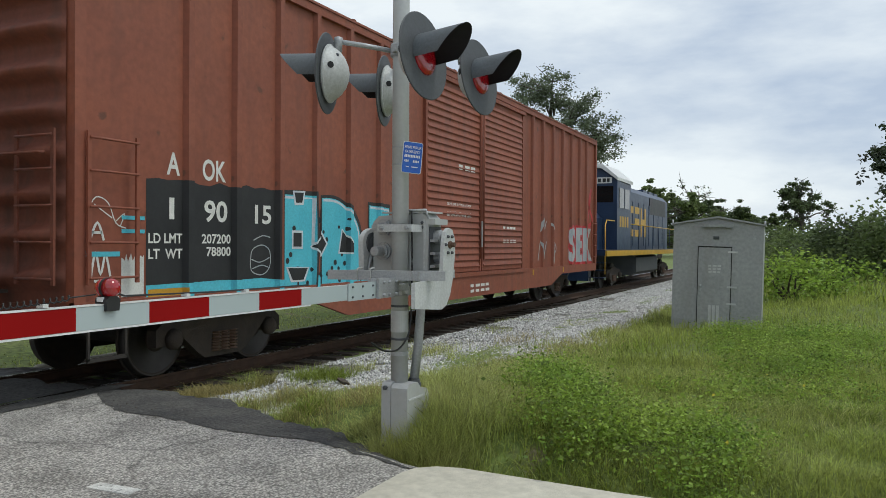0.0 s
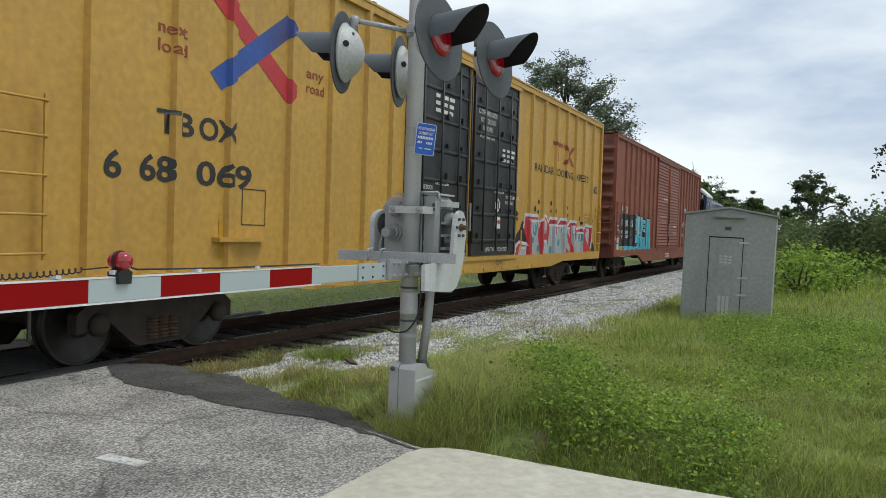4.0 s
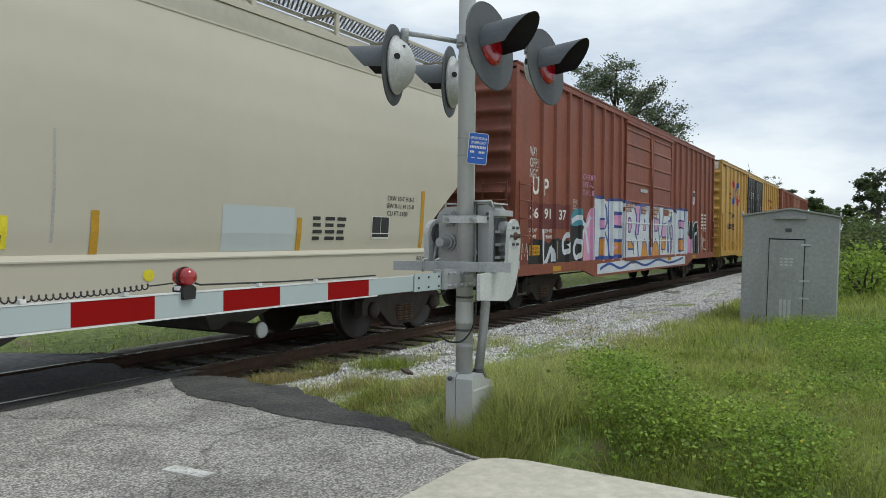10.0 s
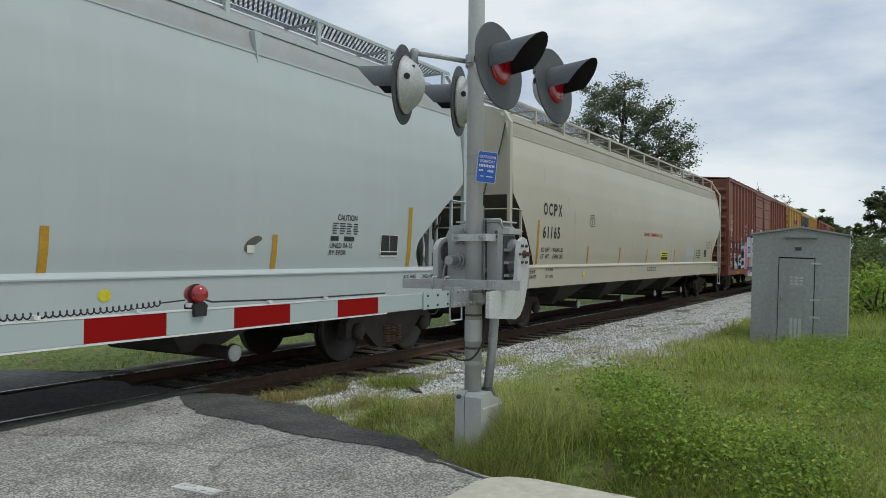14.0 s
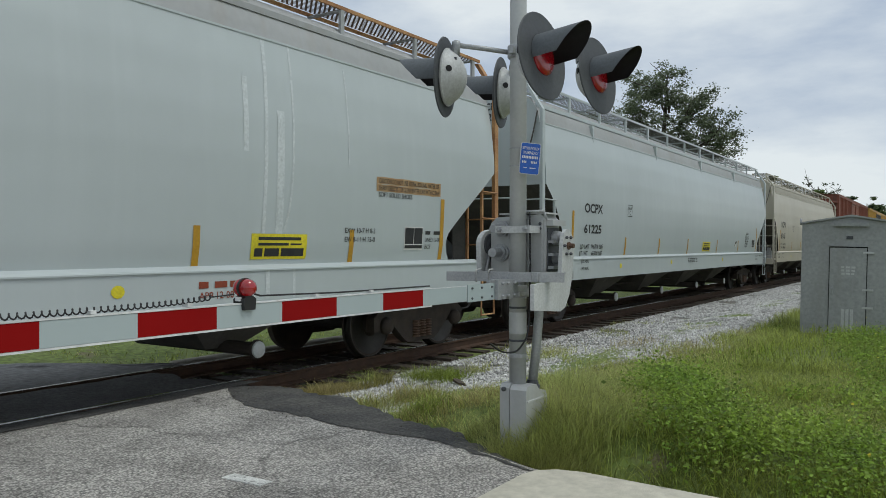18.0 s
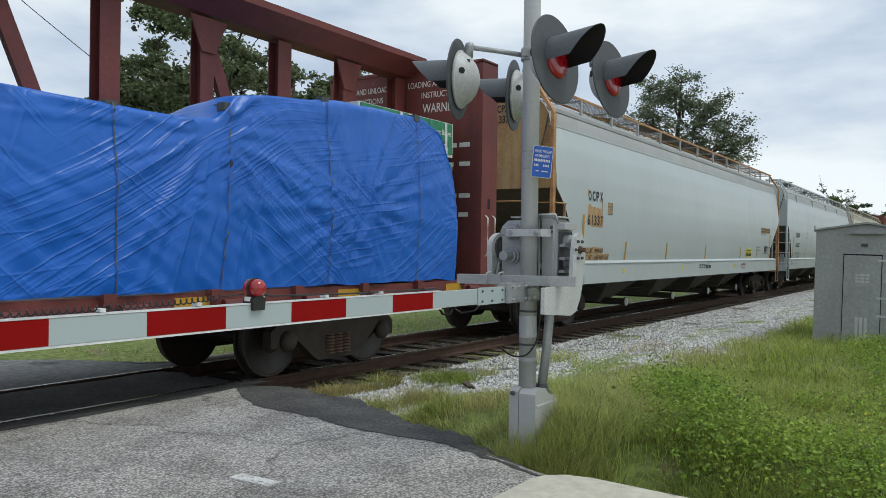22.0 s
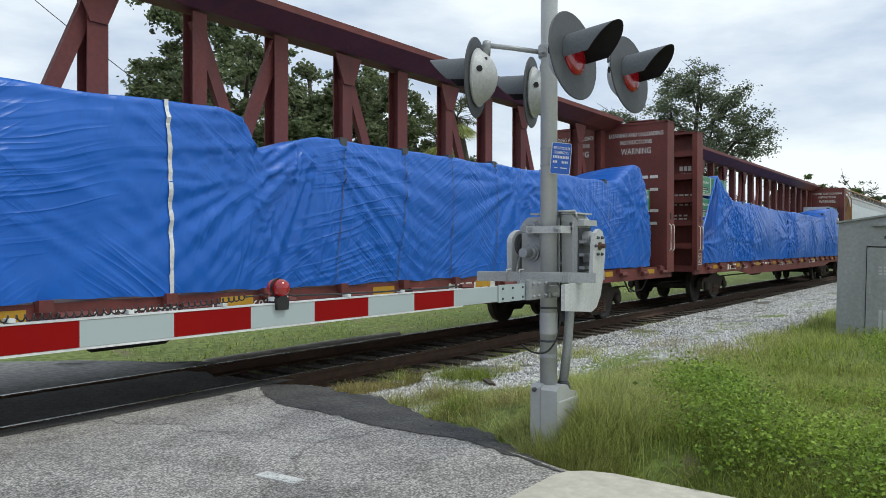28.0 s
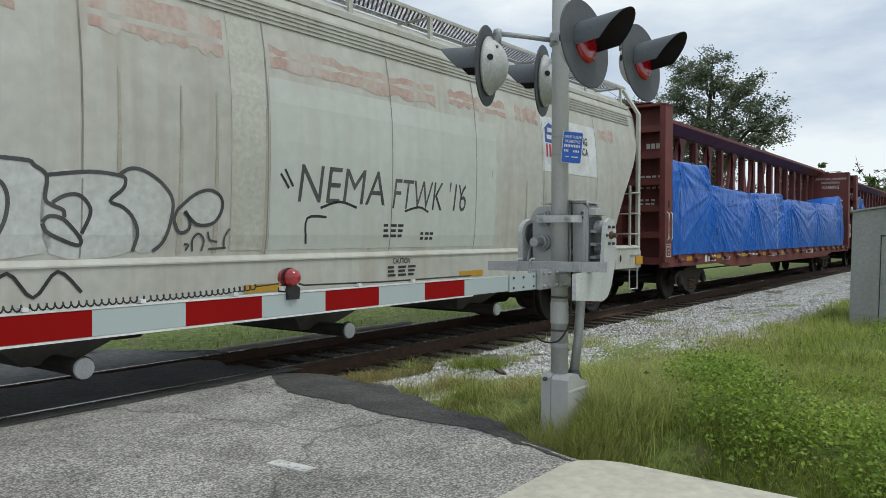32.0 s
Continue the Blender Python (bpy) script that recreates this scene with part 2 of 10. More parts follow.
def tight_creases(m, spec, strength, dist):
    """Thin sharp creases in patches. spec: (rotation, scale along, scale across, scale of the patches)."""
    n, l = m.node_tree.nodes, m.node_tree.links
    co, total = n.new("ShaderNodeTexCoord"), None

    def node(kind, op, a, b=None):
        q = n.new(kind)
        q.operation = op
        for sock, v in ((q.inputs[0], a), (q.inputs[1], b)):
            if isinstance(v, (int, float)):
                sock.default_value = v
            elif v is not None:
                l.new(v, sock)
        return q.outputs[0]

    def ranged(src, a, b, lo, hi):
        r = n.new("ShaderNodeMapRange")
        for k, v in ((1, a), (2, b), (3, lo), (4, hi)):
            r.inputs[k].default_value = v
        l.new(src, r.inputs[0])
        return r.outputs[0]
    wn, wm = n.new("ShaderNodeTexNoise"), n.new("ShaderNodeMixRGB")
    wn.inputs["Scale"].default_value, wn.inputs["Detail"].default_value = 0.5, 2.0
    wm.blend_type = 'ADD'
    wm.inputs[0].default_value = 0.30
    l.new(co.outputs["Object"], wn.inputs["Vector"])
    l.new(co.outputs["Object"], wm.inputs[1])
    l.new(wn.outputs["Color"], wm.inputs[2])
    for k, (turn, a, b, patch) in enumerate(spec):
        mp, tx, pm, pt = n.new("ShaderNodeMapping"), n.new("ShaderNodeTexNoise"), n.new("ShaderNodeMapping"), n.new("ShaderNodeTexNoise")
        mp.vector_type = 'TEXTURE'
        mp.inputs["Rotation"].default_value = (0, radians(turn), 0)
        mp.inputs["Scale"].default_value = (1 / a, 1 / a, 1 / b)
        tx.inputs["Scale"].default_value, tx.inputs["Detail"].default_value = 1.0, 2.0
        pm.inputs["Location"].default_value = (3.7 * k, 0, 1.9 * k)
        pt.inputs["Scale"].default_value, pt.inputs["Detail"].default_value = patch, 2.0
        l.new(wm.outputs[0], mp.inputs[0])
        l.new(mp.outputs[0], tx.inputs["Vector"])
        l.new(co.outputs["Object"], pm.inputs[0])
        l.new(pm.outputs[0], pt.inputs["Vector"])
        ridge = ranged(node("ShaderNodeMath", 'ABSOLUTE', node("ShaderNodeMath", 'SUBTRACT', tx.outputs[0], 0.5)), 0.0, 0.085, 1.0, 0.0)
        h = node("ShaderNodeMath", 'MULTIPLY', node("ShaderNodeMath", 'POWER', ridge, 1.6), ranged(pt.outputs[0], 0.46, 0.64, 0.0, 1.0))
        total = h if total is None else node("ShaderNodeMath", 'ADD', total, h)
    bp = n.new("ShaderNodeBump")
    bp.inputs["Strength"].default_value, bp.inputs["Distance"].default_value = strength, dist
    l.new(total, bp.inputs["Height"])
    l.new(bp.outputs[0], n["Principled BSDF"].inputs["Normal"])


tight_creases(m_tarp, ((-30, 0.35, 9.0, 0.55), (-10, 0.25, 6.0, 0.5), (-72, 0.4, 4.0, 0.6), (38, 0.4, 7.0, 0.6)), 0.55, 0.014)
m_strapd = surf("dark_load_strap", (0.075, 0.085, 0.12), rough=0.7)
m_strapw = surf("white_load_strap", (0.72, 0.72, 0.70), rough=0.6)
m_green = surf("green_printed_wrap", (0.02, 0.19, 0.085), (0.03, 0.23, 0.11), 0.4, scale=3)
crease(m_green, ((25, 1.5, 9.0), (-50, 1.2, 7.0)), 0.6, 0.04)
m_boardw = surf("white_board_edges", (0.66, 0.67, 0.64), (0.56, 0.57, 0.55), 0.7, scale=8)
m_wood = surf("softwood_dunnage", (0.42, 0.28, 0.15), (0.32, 0.2, 0.1), 0.8, scale=6)
m_paintw = surf("white_stencil_paint", (0.74, 0.73, 0.70), (0.62, 0.61, 0.58), 0.6, scale=9)
m_paintk = surf("black_stencil_paint", (0.018, 0.018, 0.02), (0.03, 0.03, 0.03), 0.6, scale=9)
m_painty = surf("amber_reflector", (0.62, 0.33, 0.02), (0.54, 0.28, 0.02), 0.35, scale=9)
m_lemon = surf("lemon_decal", (0.78, 0.66, 0.03), rough=0.45)
m_cyan = surf("cyan_spray_paint", (0.07, 0.44, 0.56), (0.09, 0.50, 0.62), 0.5, scale=3)
m_gwhite = surf("white_spray_paint", (0.60, 0.63, 0.66), (0.52, 0.56, 0.62), 0.5, scale=2)
m_gblue = surf("blue_spray_paint", (0.03, 0.085, 0.34), (0.045, 0.05, 0.16), 0.5, scale=1.6)
m_gpink = surf("pink_spray_paint", (0.62, 0.30, 0.46), (0.54, 0.26, 0.44), 0.55, scale=3)
m_gorange = surf("orange_spray_paint", (0.60, 0.27, 0.04), (0.50, 0.2, 0.05), 0.55, scale=3)
m_gred = surf("red_spray_paint", (0.52, 0.03, 0.035), (0.44, 0.03, 0.04), 0.5, scale=3)
m_ggrey = surf("silver_spray_paint", (0.42, 0.43, 0.43), (0.32, 0.36, 0.39), 0.45, scale=3)
m_gink = surf("faded_black_spray", (0.045, 0.045, 0.048), (0.10, 0.10, 0.10), 0.7, scale=2.2)
m_gteal = surf("teal_spray_paint", (0.06, 0.26, 0.34), rough=0.5)
m_darkred = surf("dark_red_lettering", (0.28, 0.05, 0.02), rough=0.6)
m_redtext = surf("red_stencil_paint", (0.50, 0.04, 0.04), rough=0.6)
m_galv = surf("galvanised_steel", (0.40, 0.41, 0.42), (0.33, 0.34, 0.35), 0.45, metal=0.35, scale=5, bump=0.06, bscale=30)
m_silver = surf("aluminium_paint", (0.47, 0.48, 0.48), (0.43, 0.44, 0.44), 0.45, metal=0.2, scale=2.5, streak=(0.36, 0.355, 0.34), streak_amt=0.35, grain=0.04)
m_ltgrey = surf("pale_grey_casting", (0.52, 0.53, 0.53), (0.45, 0.46, 0.46), 0.5, scale=4, streak=(0.36, 0.35, 0.33), streak_amt=0.4)
m_disc = surf("dark_grey_backing", (0.055, 0.060, 0.068), (0.07, 0.075, 0.082), 0.6, scale=4, streak=(0.10, 0.10, 0.10), streak_amt=0.3)
m_visor = surf("dull_visor_grey", (0.105, 0.118, 0.132), (0.08, 0.09, 0.10), 0.55, scale=4)
m_visorin = surf("visor_inside_black", (0.01, 0.01, 0.012), rough=0.8)
m_lens = surf("red_glass_lens", (0.20, 0.004, 0.010), (0.13, 0.003, 0.008), 0.22, scale=30, coat=0.6, bump=0.15, bscale=60)
m_redrefl = surf("red_reflective_sheet", (0.25, 0.004, 0.004), (0.23, 0.004, 0.004), 0.85, scale=2, grain=0.0)
m_redrefl.node_tree.nodes["Principled BSDF"].inputs["Specular IOR Level"].default_value = 0.12
m_whiterefl = surf("white_reflective_sheet", (0.375, 0.435, 0.445), (0.368, 0.428, 0.438), 0.6, scale=2, grain=0.0)
m_armedge = surf("white_arm_edge", (0.70, 0.71, 0.71), rough=0.45)
m_signblue = surf("blue_sign_sheet", (0.008, 0.085, 0.42), (0.01, 0.10, 0.46), 0.35, scale=5)
m_cable = surf("black_cable", (0.015, 0.015, 0.016), rough=0.5)
m_loco = surf("dark_blue_loco_paint", (0.014, 0.035, 0.085), (0.02, 0.045, 0.10), 0.4, scale=1.5)
m_locoy = surf("loco_yellow_paint", (0.62, 0.36, 0.03), rough=0.45)
m_glass = surf("dark_window_glass", (0.01, 0.012, 0.014), rough=0.08)
m_shed = surf("grey_shed_paint", (0.33, 0.34, 0.34), (0.29, 0.30, 0.30), 0.55, scale=1.2, streak=(0.25, 0.245, 0.23), streak_amt=0.35, bump=0.03, bscale=12)
m_rail = surf("rusty_rail_steel", (0.09, 0.05, 0.032), (0.065, 0.038, 0.026), 0.75, metal=0.3, scale=7)
m_railtop = surf("polished_rail_head", (0.55, 0.54, 0.53), rough=0.25, metal=0.95)
m_tie = surf("weathered_tie_wood", (0.055, 0.043, 0.034), (0.085, 0.065, 0.05), 0.85, scale=5, bump=0.5, bscale=25, rand=0.3)


# ---- mesh tools ----
def add_box(bm, lo, hi):
    (x0, y0, z0), (x1, y1, z1) = lo, hi
    v = [bm.verts.new(p) for p in ((x0, y0, z0), (x1, y0, z0), (x1, y1, z0), (x0, y1, z0), (x0, y0, z1), (x1, y0, z1), (x1, y1, z1), (x0, y1, z1))]
    for f in ((3, 2, 1, 0), (4, 5, 6, 7), (0, 1, 5, 4), (1, 2, 6, 5), (2, 3, 7, 6), (3, 0, 4, 7)):
        bm.faces.new([v[i] for i in f])
    return v


def add_prism(bm, pts, axis, lo, hi):
    """A closed outline in the two other axes, drawn out along axis from lo to hi."""
    def at(p, d):
        q = list(p)
        q.insert(axis, d)
        return q
    a = [bm.verts.new(at(p, lo)) for p in pts]
    b = [bm.verts.new(at(p, hi)) for p in pts]
    n = len(pts)
    for i in range(n):
        bm.faces.new((a[i], a[(i + 1) % n], b[(i + 1) % n], b[i]))
    bm.faces.new(a[::-1])
    bm.faces.new(b)


def add_tube(bm, pts, r, n=8):
    pts = [Vector(p) for p in pts]
    rings = []
    for i, p in enumerate(pts):
        d = (pts[min(i + 1, len(pts) - 1)] - pts[max(i - 1, 0)]).normalized()
        s = d.cross(Vector((0, 0, 1)))
        s = s.normalized() if s.length > 1e-4 else Vector((1, 0, 0))
        t = d.cross(s)
        rings.append([bm.verts.new(p + r * (math.cos(2 * math.pi * k / n) * s + math.sin(2 * math.pi * k / n) * t)) for k in range(n)])
    for a, b in zip(rings, rings[1:]):
        for k in range(n):
            bm.faces.new((a[k], a[(k + 1) % n], b[(k + 1) % n], b[k]))
    bm.faces.new(rings[0][::-1])
    bm.faces.new(rings[-1])


def add_lathe(bm, centre, axis, prof, n=24):
    """Rings of (distance along axis, radius) round axis through centre."""
    c, a = Vector(centre), Vector(axis).normalized()
    s = a.cross(Vector((0, 0, 1)))
    s = s.normalized() if s.length > 1e-4 else Vector((1, 0, 0))
    t = a.cross(s)
    rings = [[bm.verts.new(c + a * d + max(r, 1e-4) * (math.cos(2 * math.pi * k / n) * s + math.sin(2 * math.pi * k / n) * t)) for k in range(n)] for d, r in prof]
    for p, q in zip(rings, rings[1:]):
        for k in range(n):
            bm.faces.new((p[k], p[(k + 1) % n], q[(k + 1) % n], q[k]))
    bm.faces.new(rings[0][::-1])
    bm.faces.new(rings[-1])


def finish(bm, name, smooth=False, bevel=0.0):
    if bevel:
        bmesh.ops.bevel(bm, geom=[e for e in bm.edges if len(e.link_faces) == 2 and e.calc_face_angle(0) > 0.6], offset=bevel, segments=2, affect='EDGES', clamp_overlap=True)
    bmesh.ops.recalc_face_normals(bm, faces=bm.faces)
    me = bpy.data.meshes.new(name)
    bm.to_mesh(me)
    bm.free()
    if smooth:
        me.polygons.foreach_set("use_smooth", [True] * len(me.polygons))
        me.update()
    return me


def part(name, bm, material, parent, label="", smooth=False, bevel=0.0):
    """Links a bmesh as ONE mesh object under a thing or a part."""
    me = finish(bm, name, smooth, bevel)
    me.materials.append(material)
    ob = new(name, me)
    ob.parent = parent
    if label:
        tagged(ob, label)
    return ob


def shared(name, me, parent, m=None):
    ob = new(name, me)
    ob.parent = parent
    if m is not None:
        ob.matrix_basis = m
    return ob


def boxp(name, lo, hi, material, parent, label="", bevel=0.0):
    bm = bmesh.new()
    add_box(bm, lo, hi)
    return part(name, bm, material, parent, label, bevel=bevel)


def tubep(name, pts, r, material, parent, label="", n=8):
    bm = bmesh.new()
    add_tube(bm, pts, r, n)
    return part(name, bm, material, parent, label, smooth=True)


_glyphs = {}


def text_mesh(words, fat=0.0):
    """Flat mesh of words in the built-in font, 1 high, lower left at the origin."""
    key = (words, fat)
    if key not in _glyphs:
        cu = bpy.data.curves.new("words", 'FONT')
        cu.body, cu.size, cu.offset, cu.resolution_u = words, 1.37, fat, 3
        ob = new("words", cu)
        bpy.context.view_layer.update()
        me = bpy.data.meshes.new_from_object(ob)
        bpy.data.objects.remove(ob)
        _glyphs[key] = me
    return _glyphs[key]


def text_bm(words, u, z, height, width=None, fat=0.0, shear=0.0):
    """Words in the u, z plane; width squeezes or stretches the whole."""
    bm = bmesh.new()
    bm.from_mesh(text_mesh(words, fat))
    bmesh.ops.remove_doubles(bm, verts=bm.verts, dist=1e-4)
    xs = [v.co.x for v in bm.verts]
    k = (width / (max(xs) - min(xs))) if width else height * 0.85
    x0 = min(xs)
    for v in bm.verts:
        v.co = Vector((u + (v.co.x - x0) * k + shear * v.co.y * height, 0, z + v.co.y * height))
    return bm


def stroke_bm(lines, w, bm=None):
    """Strips of width w along lines of (u, z) points."""
    bm = bm or bmesh.new()
    for pts in lines:
        p = [Vector((a, 0, b)) for a, b in pts]
        prev = None
        for i, q in enumerate(p):
            d = (p[min(i + 1, len(p) - 1)] - p[max(i - 1, 0)]).normalized()
            s = Vector((-d.z, 0, d.x)) * (w / 2)
            cur = (bm.verts.new(q + s), bm.verts.new(q - s))
            if prev:
                bm.faces.new((prev[0], prev[1], cur[1], cur[0]))
            prev = cur
    return bm


def curve_pts(pts, closed=True, steps=5):
    """Catmull-Rom points through pts."""
    n, out = len(pts), []
    for i in range(n if closed else n - 1):
        p0, p1, p2, p3 = (Vector(pts[(i + k) % n] if closed else pts[min(max(i + k, 0), n - 1)]) for k in (-1, 0, 1, 2))
        for s in range(steps):
            t = s / steps
            out.append(tuple(0.5 * (2 * p1 + (p2 - p0) * t + (2 * p0 - 5 * p1 + 4 * p2 - p3) * t * t + (3 * p1 - p0 - 3 * p2 + p3) * t ** 3)))
    return out if closed else out + [tuple(pts[-1])]


def poly_bm(polys, bm=None):
    bm = bm or bmesh.new()
    for pts in polys:
        f = bm.faces.new([bm.verts.new((a, 0, b)) for a, b in pts])
        f.normal_update()
        bmesh.ops.triangulate(bm, faces=[f])
    return bm


def rect_bm(rects, bm=None):
    return poly_bm([((a, c), (b, c), (b, d), (a, d)) for a, c, b, d in rects], bm)


def bars_bm(u, z, rows, width, height, gap, bm=None, cuts=3, seed=1):
    """Small print that cannot be read: rows of short bars."""
    rnd, rects = random.Random(seed), []
    for r in range(rows):
        x = u
        for _ in range(cuts):
            w = width / cuts * rnd.uniform(0.55, 0.85)
            rects.append((x, z - r * gap, x + w, z - r * gap + height))
            x += width / cuts
    return rect_bm(rects, bm)


def decal(name, bm, material, parent, side, lift=0.004, label=""):
    """Lays a flat u, z mesh on a car's near side. side: (breaks in u, breaks in z, depth of the surface at u, z)."""
    us, zs, depth = side
    lo_u, hi_u = min(v.co.x for v in bm.verts), max(v.co.x for v in bm.verts)
    lo_z, hi_z = min(v.co.z for v in bm.verts), max(v.co.z for v in bm.verts)
    for axis, cuts, lo, hi in ((0, us, lo_u, hi_u), (2, zs, lo_z, hi_z)):
        for c in cuts:
            if lo < c < hi:
                co, no = [0, 0, 0], [0, 0, 0]
                co[axis], no[axis] = c, 1
                bmesh.ops.bisect_plane(bm, geom=bm.verts[:] + bm.edges[:] + bm.faces[:], plane_co=co, plane_no=no, dist=1e-5)
    for v in bm.verts:
        v.co.y = depth(v.co.x, v.co.z) - lift
    for f in bm.faces:
        f.normal_update()
        if f.normal.y > 0:
            f.normal_flip()
    me = bpy.data.meshes.new(name)
    bm.to_mesh(me)
    bm.free()
    me.materials.append(material)
    ob = new(name, me)
    ob.parent = parent
    if label:
        tagged(ob, label)
    return ob


# ---- ground, road, track ----
YC = 7.9          # middle of the track
rng = np.random.default_rng(7)


def thing(name, loc=(0, 0, 0), label="", category="", group="", kind=""):
    e = new(name)
    e.matrix_basis = Matrix.Translation(loc)
    return tagged(e, label, category, group, kind)


def sheet(name, xs, ys, height, material, label="", kind="structure", keep=None):
    verts = [(x, y, height(x, y)) for y in ys for x in xs]
    nx = len(xs)
    faces = []
    for j in range(len(ys) - 1):
        for i in range(nx - 1):
            if keep is None or keep((xs[i] + xs[i + 1]) / 2, (ys[j] + ys[j + 1]) / 2):
                faces.append((j * nx + i, j * nx + i + 1, (j + 1) * nx + i + 1, (j + 1) * nx + i))
    me = bpy.data.meshes.new(name)
    me.from_pydata(verts, [], faces)
    me.polygons.foreach_set("use_smooth", [True] * len(faces))
    me.materials.append(material)
    return tagged(new(name, me), label, "", "", kind)


def raw(name, verts, faces, material, smooth=False):
    me = bpy.data.meshes.new(name)
    verts = np.asarray(verts, np.float32).reshape(-1, 3)
    faces = np.asarray(faces, np.int32)
    me.vertices.add(len(verts))
    me.vertices.foreach_set("co", verts.ravel())
    k = faces.shape[1]
    me.loops.add(faces.size)
    me.loops.foreach_set("vertex_index", faces.ravel())
    me.polygons.add(len(faces))
    me.polygons.foreach_set("loop_start", np.arange(0, faces.size, k, dtype=np.int32))
    me.polygons.foreach_set("loop_total", np.full(len(faces), k, np.int32))
    if smooth:
        me.polygons.foreach_set("use_smooth", np.ones(len(faces), bool))
    me.update(calc_edges=True)
    me.materials.append(material)
    return new(name, me)


def ground_z(x, y):
    z = -0.06 + 0.03 * noise.noise((x * 0.4, y * 0.4, 0))
    near_mast = math.exp(-((x - 6.2) ** 2 / 5 + (y - 2.6) ** 2 / 2.2))
    z += 0.31 * near_mast
    if x < 5.6 and y < 6.9:                       # under the pavements
        z -= 0.5 * min(1.0, (5.6 - x) / 0.8)
    if 4.3 < y < 12:                              # track bed
        z -= 0.16 * min(1.0, (y - 4.3) / 1.5) * min(1.0, (12 - y) / 1.5)
    if 3.0 < y < 7 and x < 6.3:                   # under the dark asphalt edge
        z -= 0.16 * min(1.0, (6.3 - x) / 0.5) * min(1.0, (y - 3.0) / 0.5)
    if y > 14:
        z += min(0.25, (y - 14) * 0.01)
    if x > 9 and y < 1.5:                         # the verge swells towards the fence
        z += 0.35 * min(1.0, (x - 9) / 14) * min(1.0, (1.5 - y) / 5)
    return z


def steps(a, b, n, power=1.0):
    return [a + (b - a) * (i / n) ** power for i in range(n + 1)]


gx = steps(-900, -30, 10)[:-1] + steps(-30, 4, 34)[:-1] + steps(4, 24, 80)[:-1] + steps(24, 80, 56)[:-1] + steps(80, 1400, 14, 2)
gy = steps(-900, -25, 10)[:-1] + steps(-25, -6, 24)[:-1] + steps(-6, 14, 80)[:-1] + steps(14, 60, 46)[:-1] + steps(60, 1400, 14, 2)
m_ground = surf("grass_and_soil", (0.115, 0.165, 0.035), (0.155, 0.185, 0.055), 0.95, scale=0.7, grain=0.45, bump=0.8, bscale=14, spots=(0.17, 0.15, 0.085), spot_scale=1.3, spot_at=0.62)
ground = sheet("ground", gx, gy, ground_z, m_ground, "rough green verge grass over sandy soil")

# asphalt apron between the gate and the rails, with a ragged outer edge
m_asphalt = surf("worn_grey_asphalt", (0.50, 0.475, 0.445), (0.36, 0.342, 0.32), 0.92, scale=0.55, grain=0.0)


def aggregate(m, size, gap, cracks=False):
    """Exposed stones of two tints in dark binder, and hairline cracks."""
    n, l = m.node_tree.nodes, m.node_tree.links
    b = n["Principled BSDF"]
    base = b.inputs["Base Color"].links[0].from_socket
    co = n.new("ShaderNodeTexCoord")

    def voro(scale, feature):
        v = n.new("ShaderNodeTexVoronoi")
        v.feature = feature
        v.inputs["Scale"].default_value = scale
        l.new(co.outputs["Object"], v.inputs["Vector"])
        return v

    def rng_map(src, a, c, lo, hi):
        r = n.new("ShaderNodeMapRange")
        for k, v in ((1, a), (2, c), (3, lo), (4, hi)):
            r.inputs[k].default_value = v
        l.new(src, r.inputs[0])
        return r.outputs[0]

    def mul(a, c):
        x = n.new("ShaderNodeMixRGB")
        x.blend_type = 'MULTIPLY'
        x.inputs[0].default_value = 1.0
        l.new(a, x.inputs[1])
        l.new(c, x.inputs[2])
        return x.outputs[0]
    v = voro(1 / size, 'F1')
    tint = n.new("ShaderNodeSeparateColor")
    l.new(v.outputs["Color"], tint.inputs[0])
    col = mul(base, rng_map(tint.outputs[0], 0.0, 1.0, 0.52, 1.5))
    col = mul(col, rng_map(v.outputs["Distance"], 0.35, 0.75, 1.0, gap))
    if cracks:
        warp, add = n.new("ShaderNodeTexNoise"), n.new("ShaderNodeMixRGB")
        warp.inputs["Scale"].default_value, warp.inputs["Detail"].default_value = 2.2, 6.0
        l.new(co.outputs["Object"], warp.inputs["Vector"])
        add.blend_type = 'ADD'
        add.inputs[0].default_value = 0.55
        l.new(co.outputs["Object"], add.inputs[1])
        l.new(warp.outputs["Color"], add.inputs[2])
        c = voro(0.40, 'DISTANCE_TO_EDGE')
        l.new(add.outputs[0], c.inputs["Vector"])
        col = mul(col, rng_map(c.outputs["Distance"], 0.001, 0.012, 0.55, 1.0))
        blot = n.new("ShaderNodeTexNoise")
        blot.inputs["Scale"].default_value, blot.inputs["Detail"].default_value = 1.6, 5.0
        l.new(co.outputs["Object"], blot.inputs["Vector"])
        col = mul(col, rng_map(blot.outputs[0], 0.46, 0.66, 1.0, 0.66))
    l.new(col, b.inputs["Base Color"])
    bp = n.new("ShaderNodeBump")
    bp.inputs["Strength"].default_value, bp.inputs["Distance"].default_value = 0.8, 0.008
    bp.invert = True
    l.new(v.outputs["Distance"], bp.inputs["Height"])
    l.new(bp.outputs[0], b.inputs["Normal"])


aggregate(m_asphalt, 0.015, 0.42, True)
EDGE = [(2.30, 4.72), (2.7, 4.84), (3.3, 5.06), (3.77, 5.02), (4.19, 4.98), (4.74, 5.12), (5.11, 5.15), (5.66, 5.22), (6.2, 5.58), (6.8, 6.0)]
WIDE = [(2.3, 0.01), (2.8, 0.09), (3.4, 0.34), (4.2, 0.66), (4.7, 0.78), (5.3, 0.95), (6.0, 0.74), (6.6, 0.34), (7.1, 0.24)]


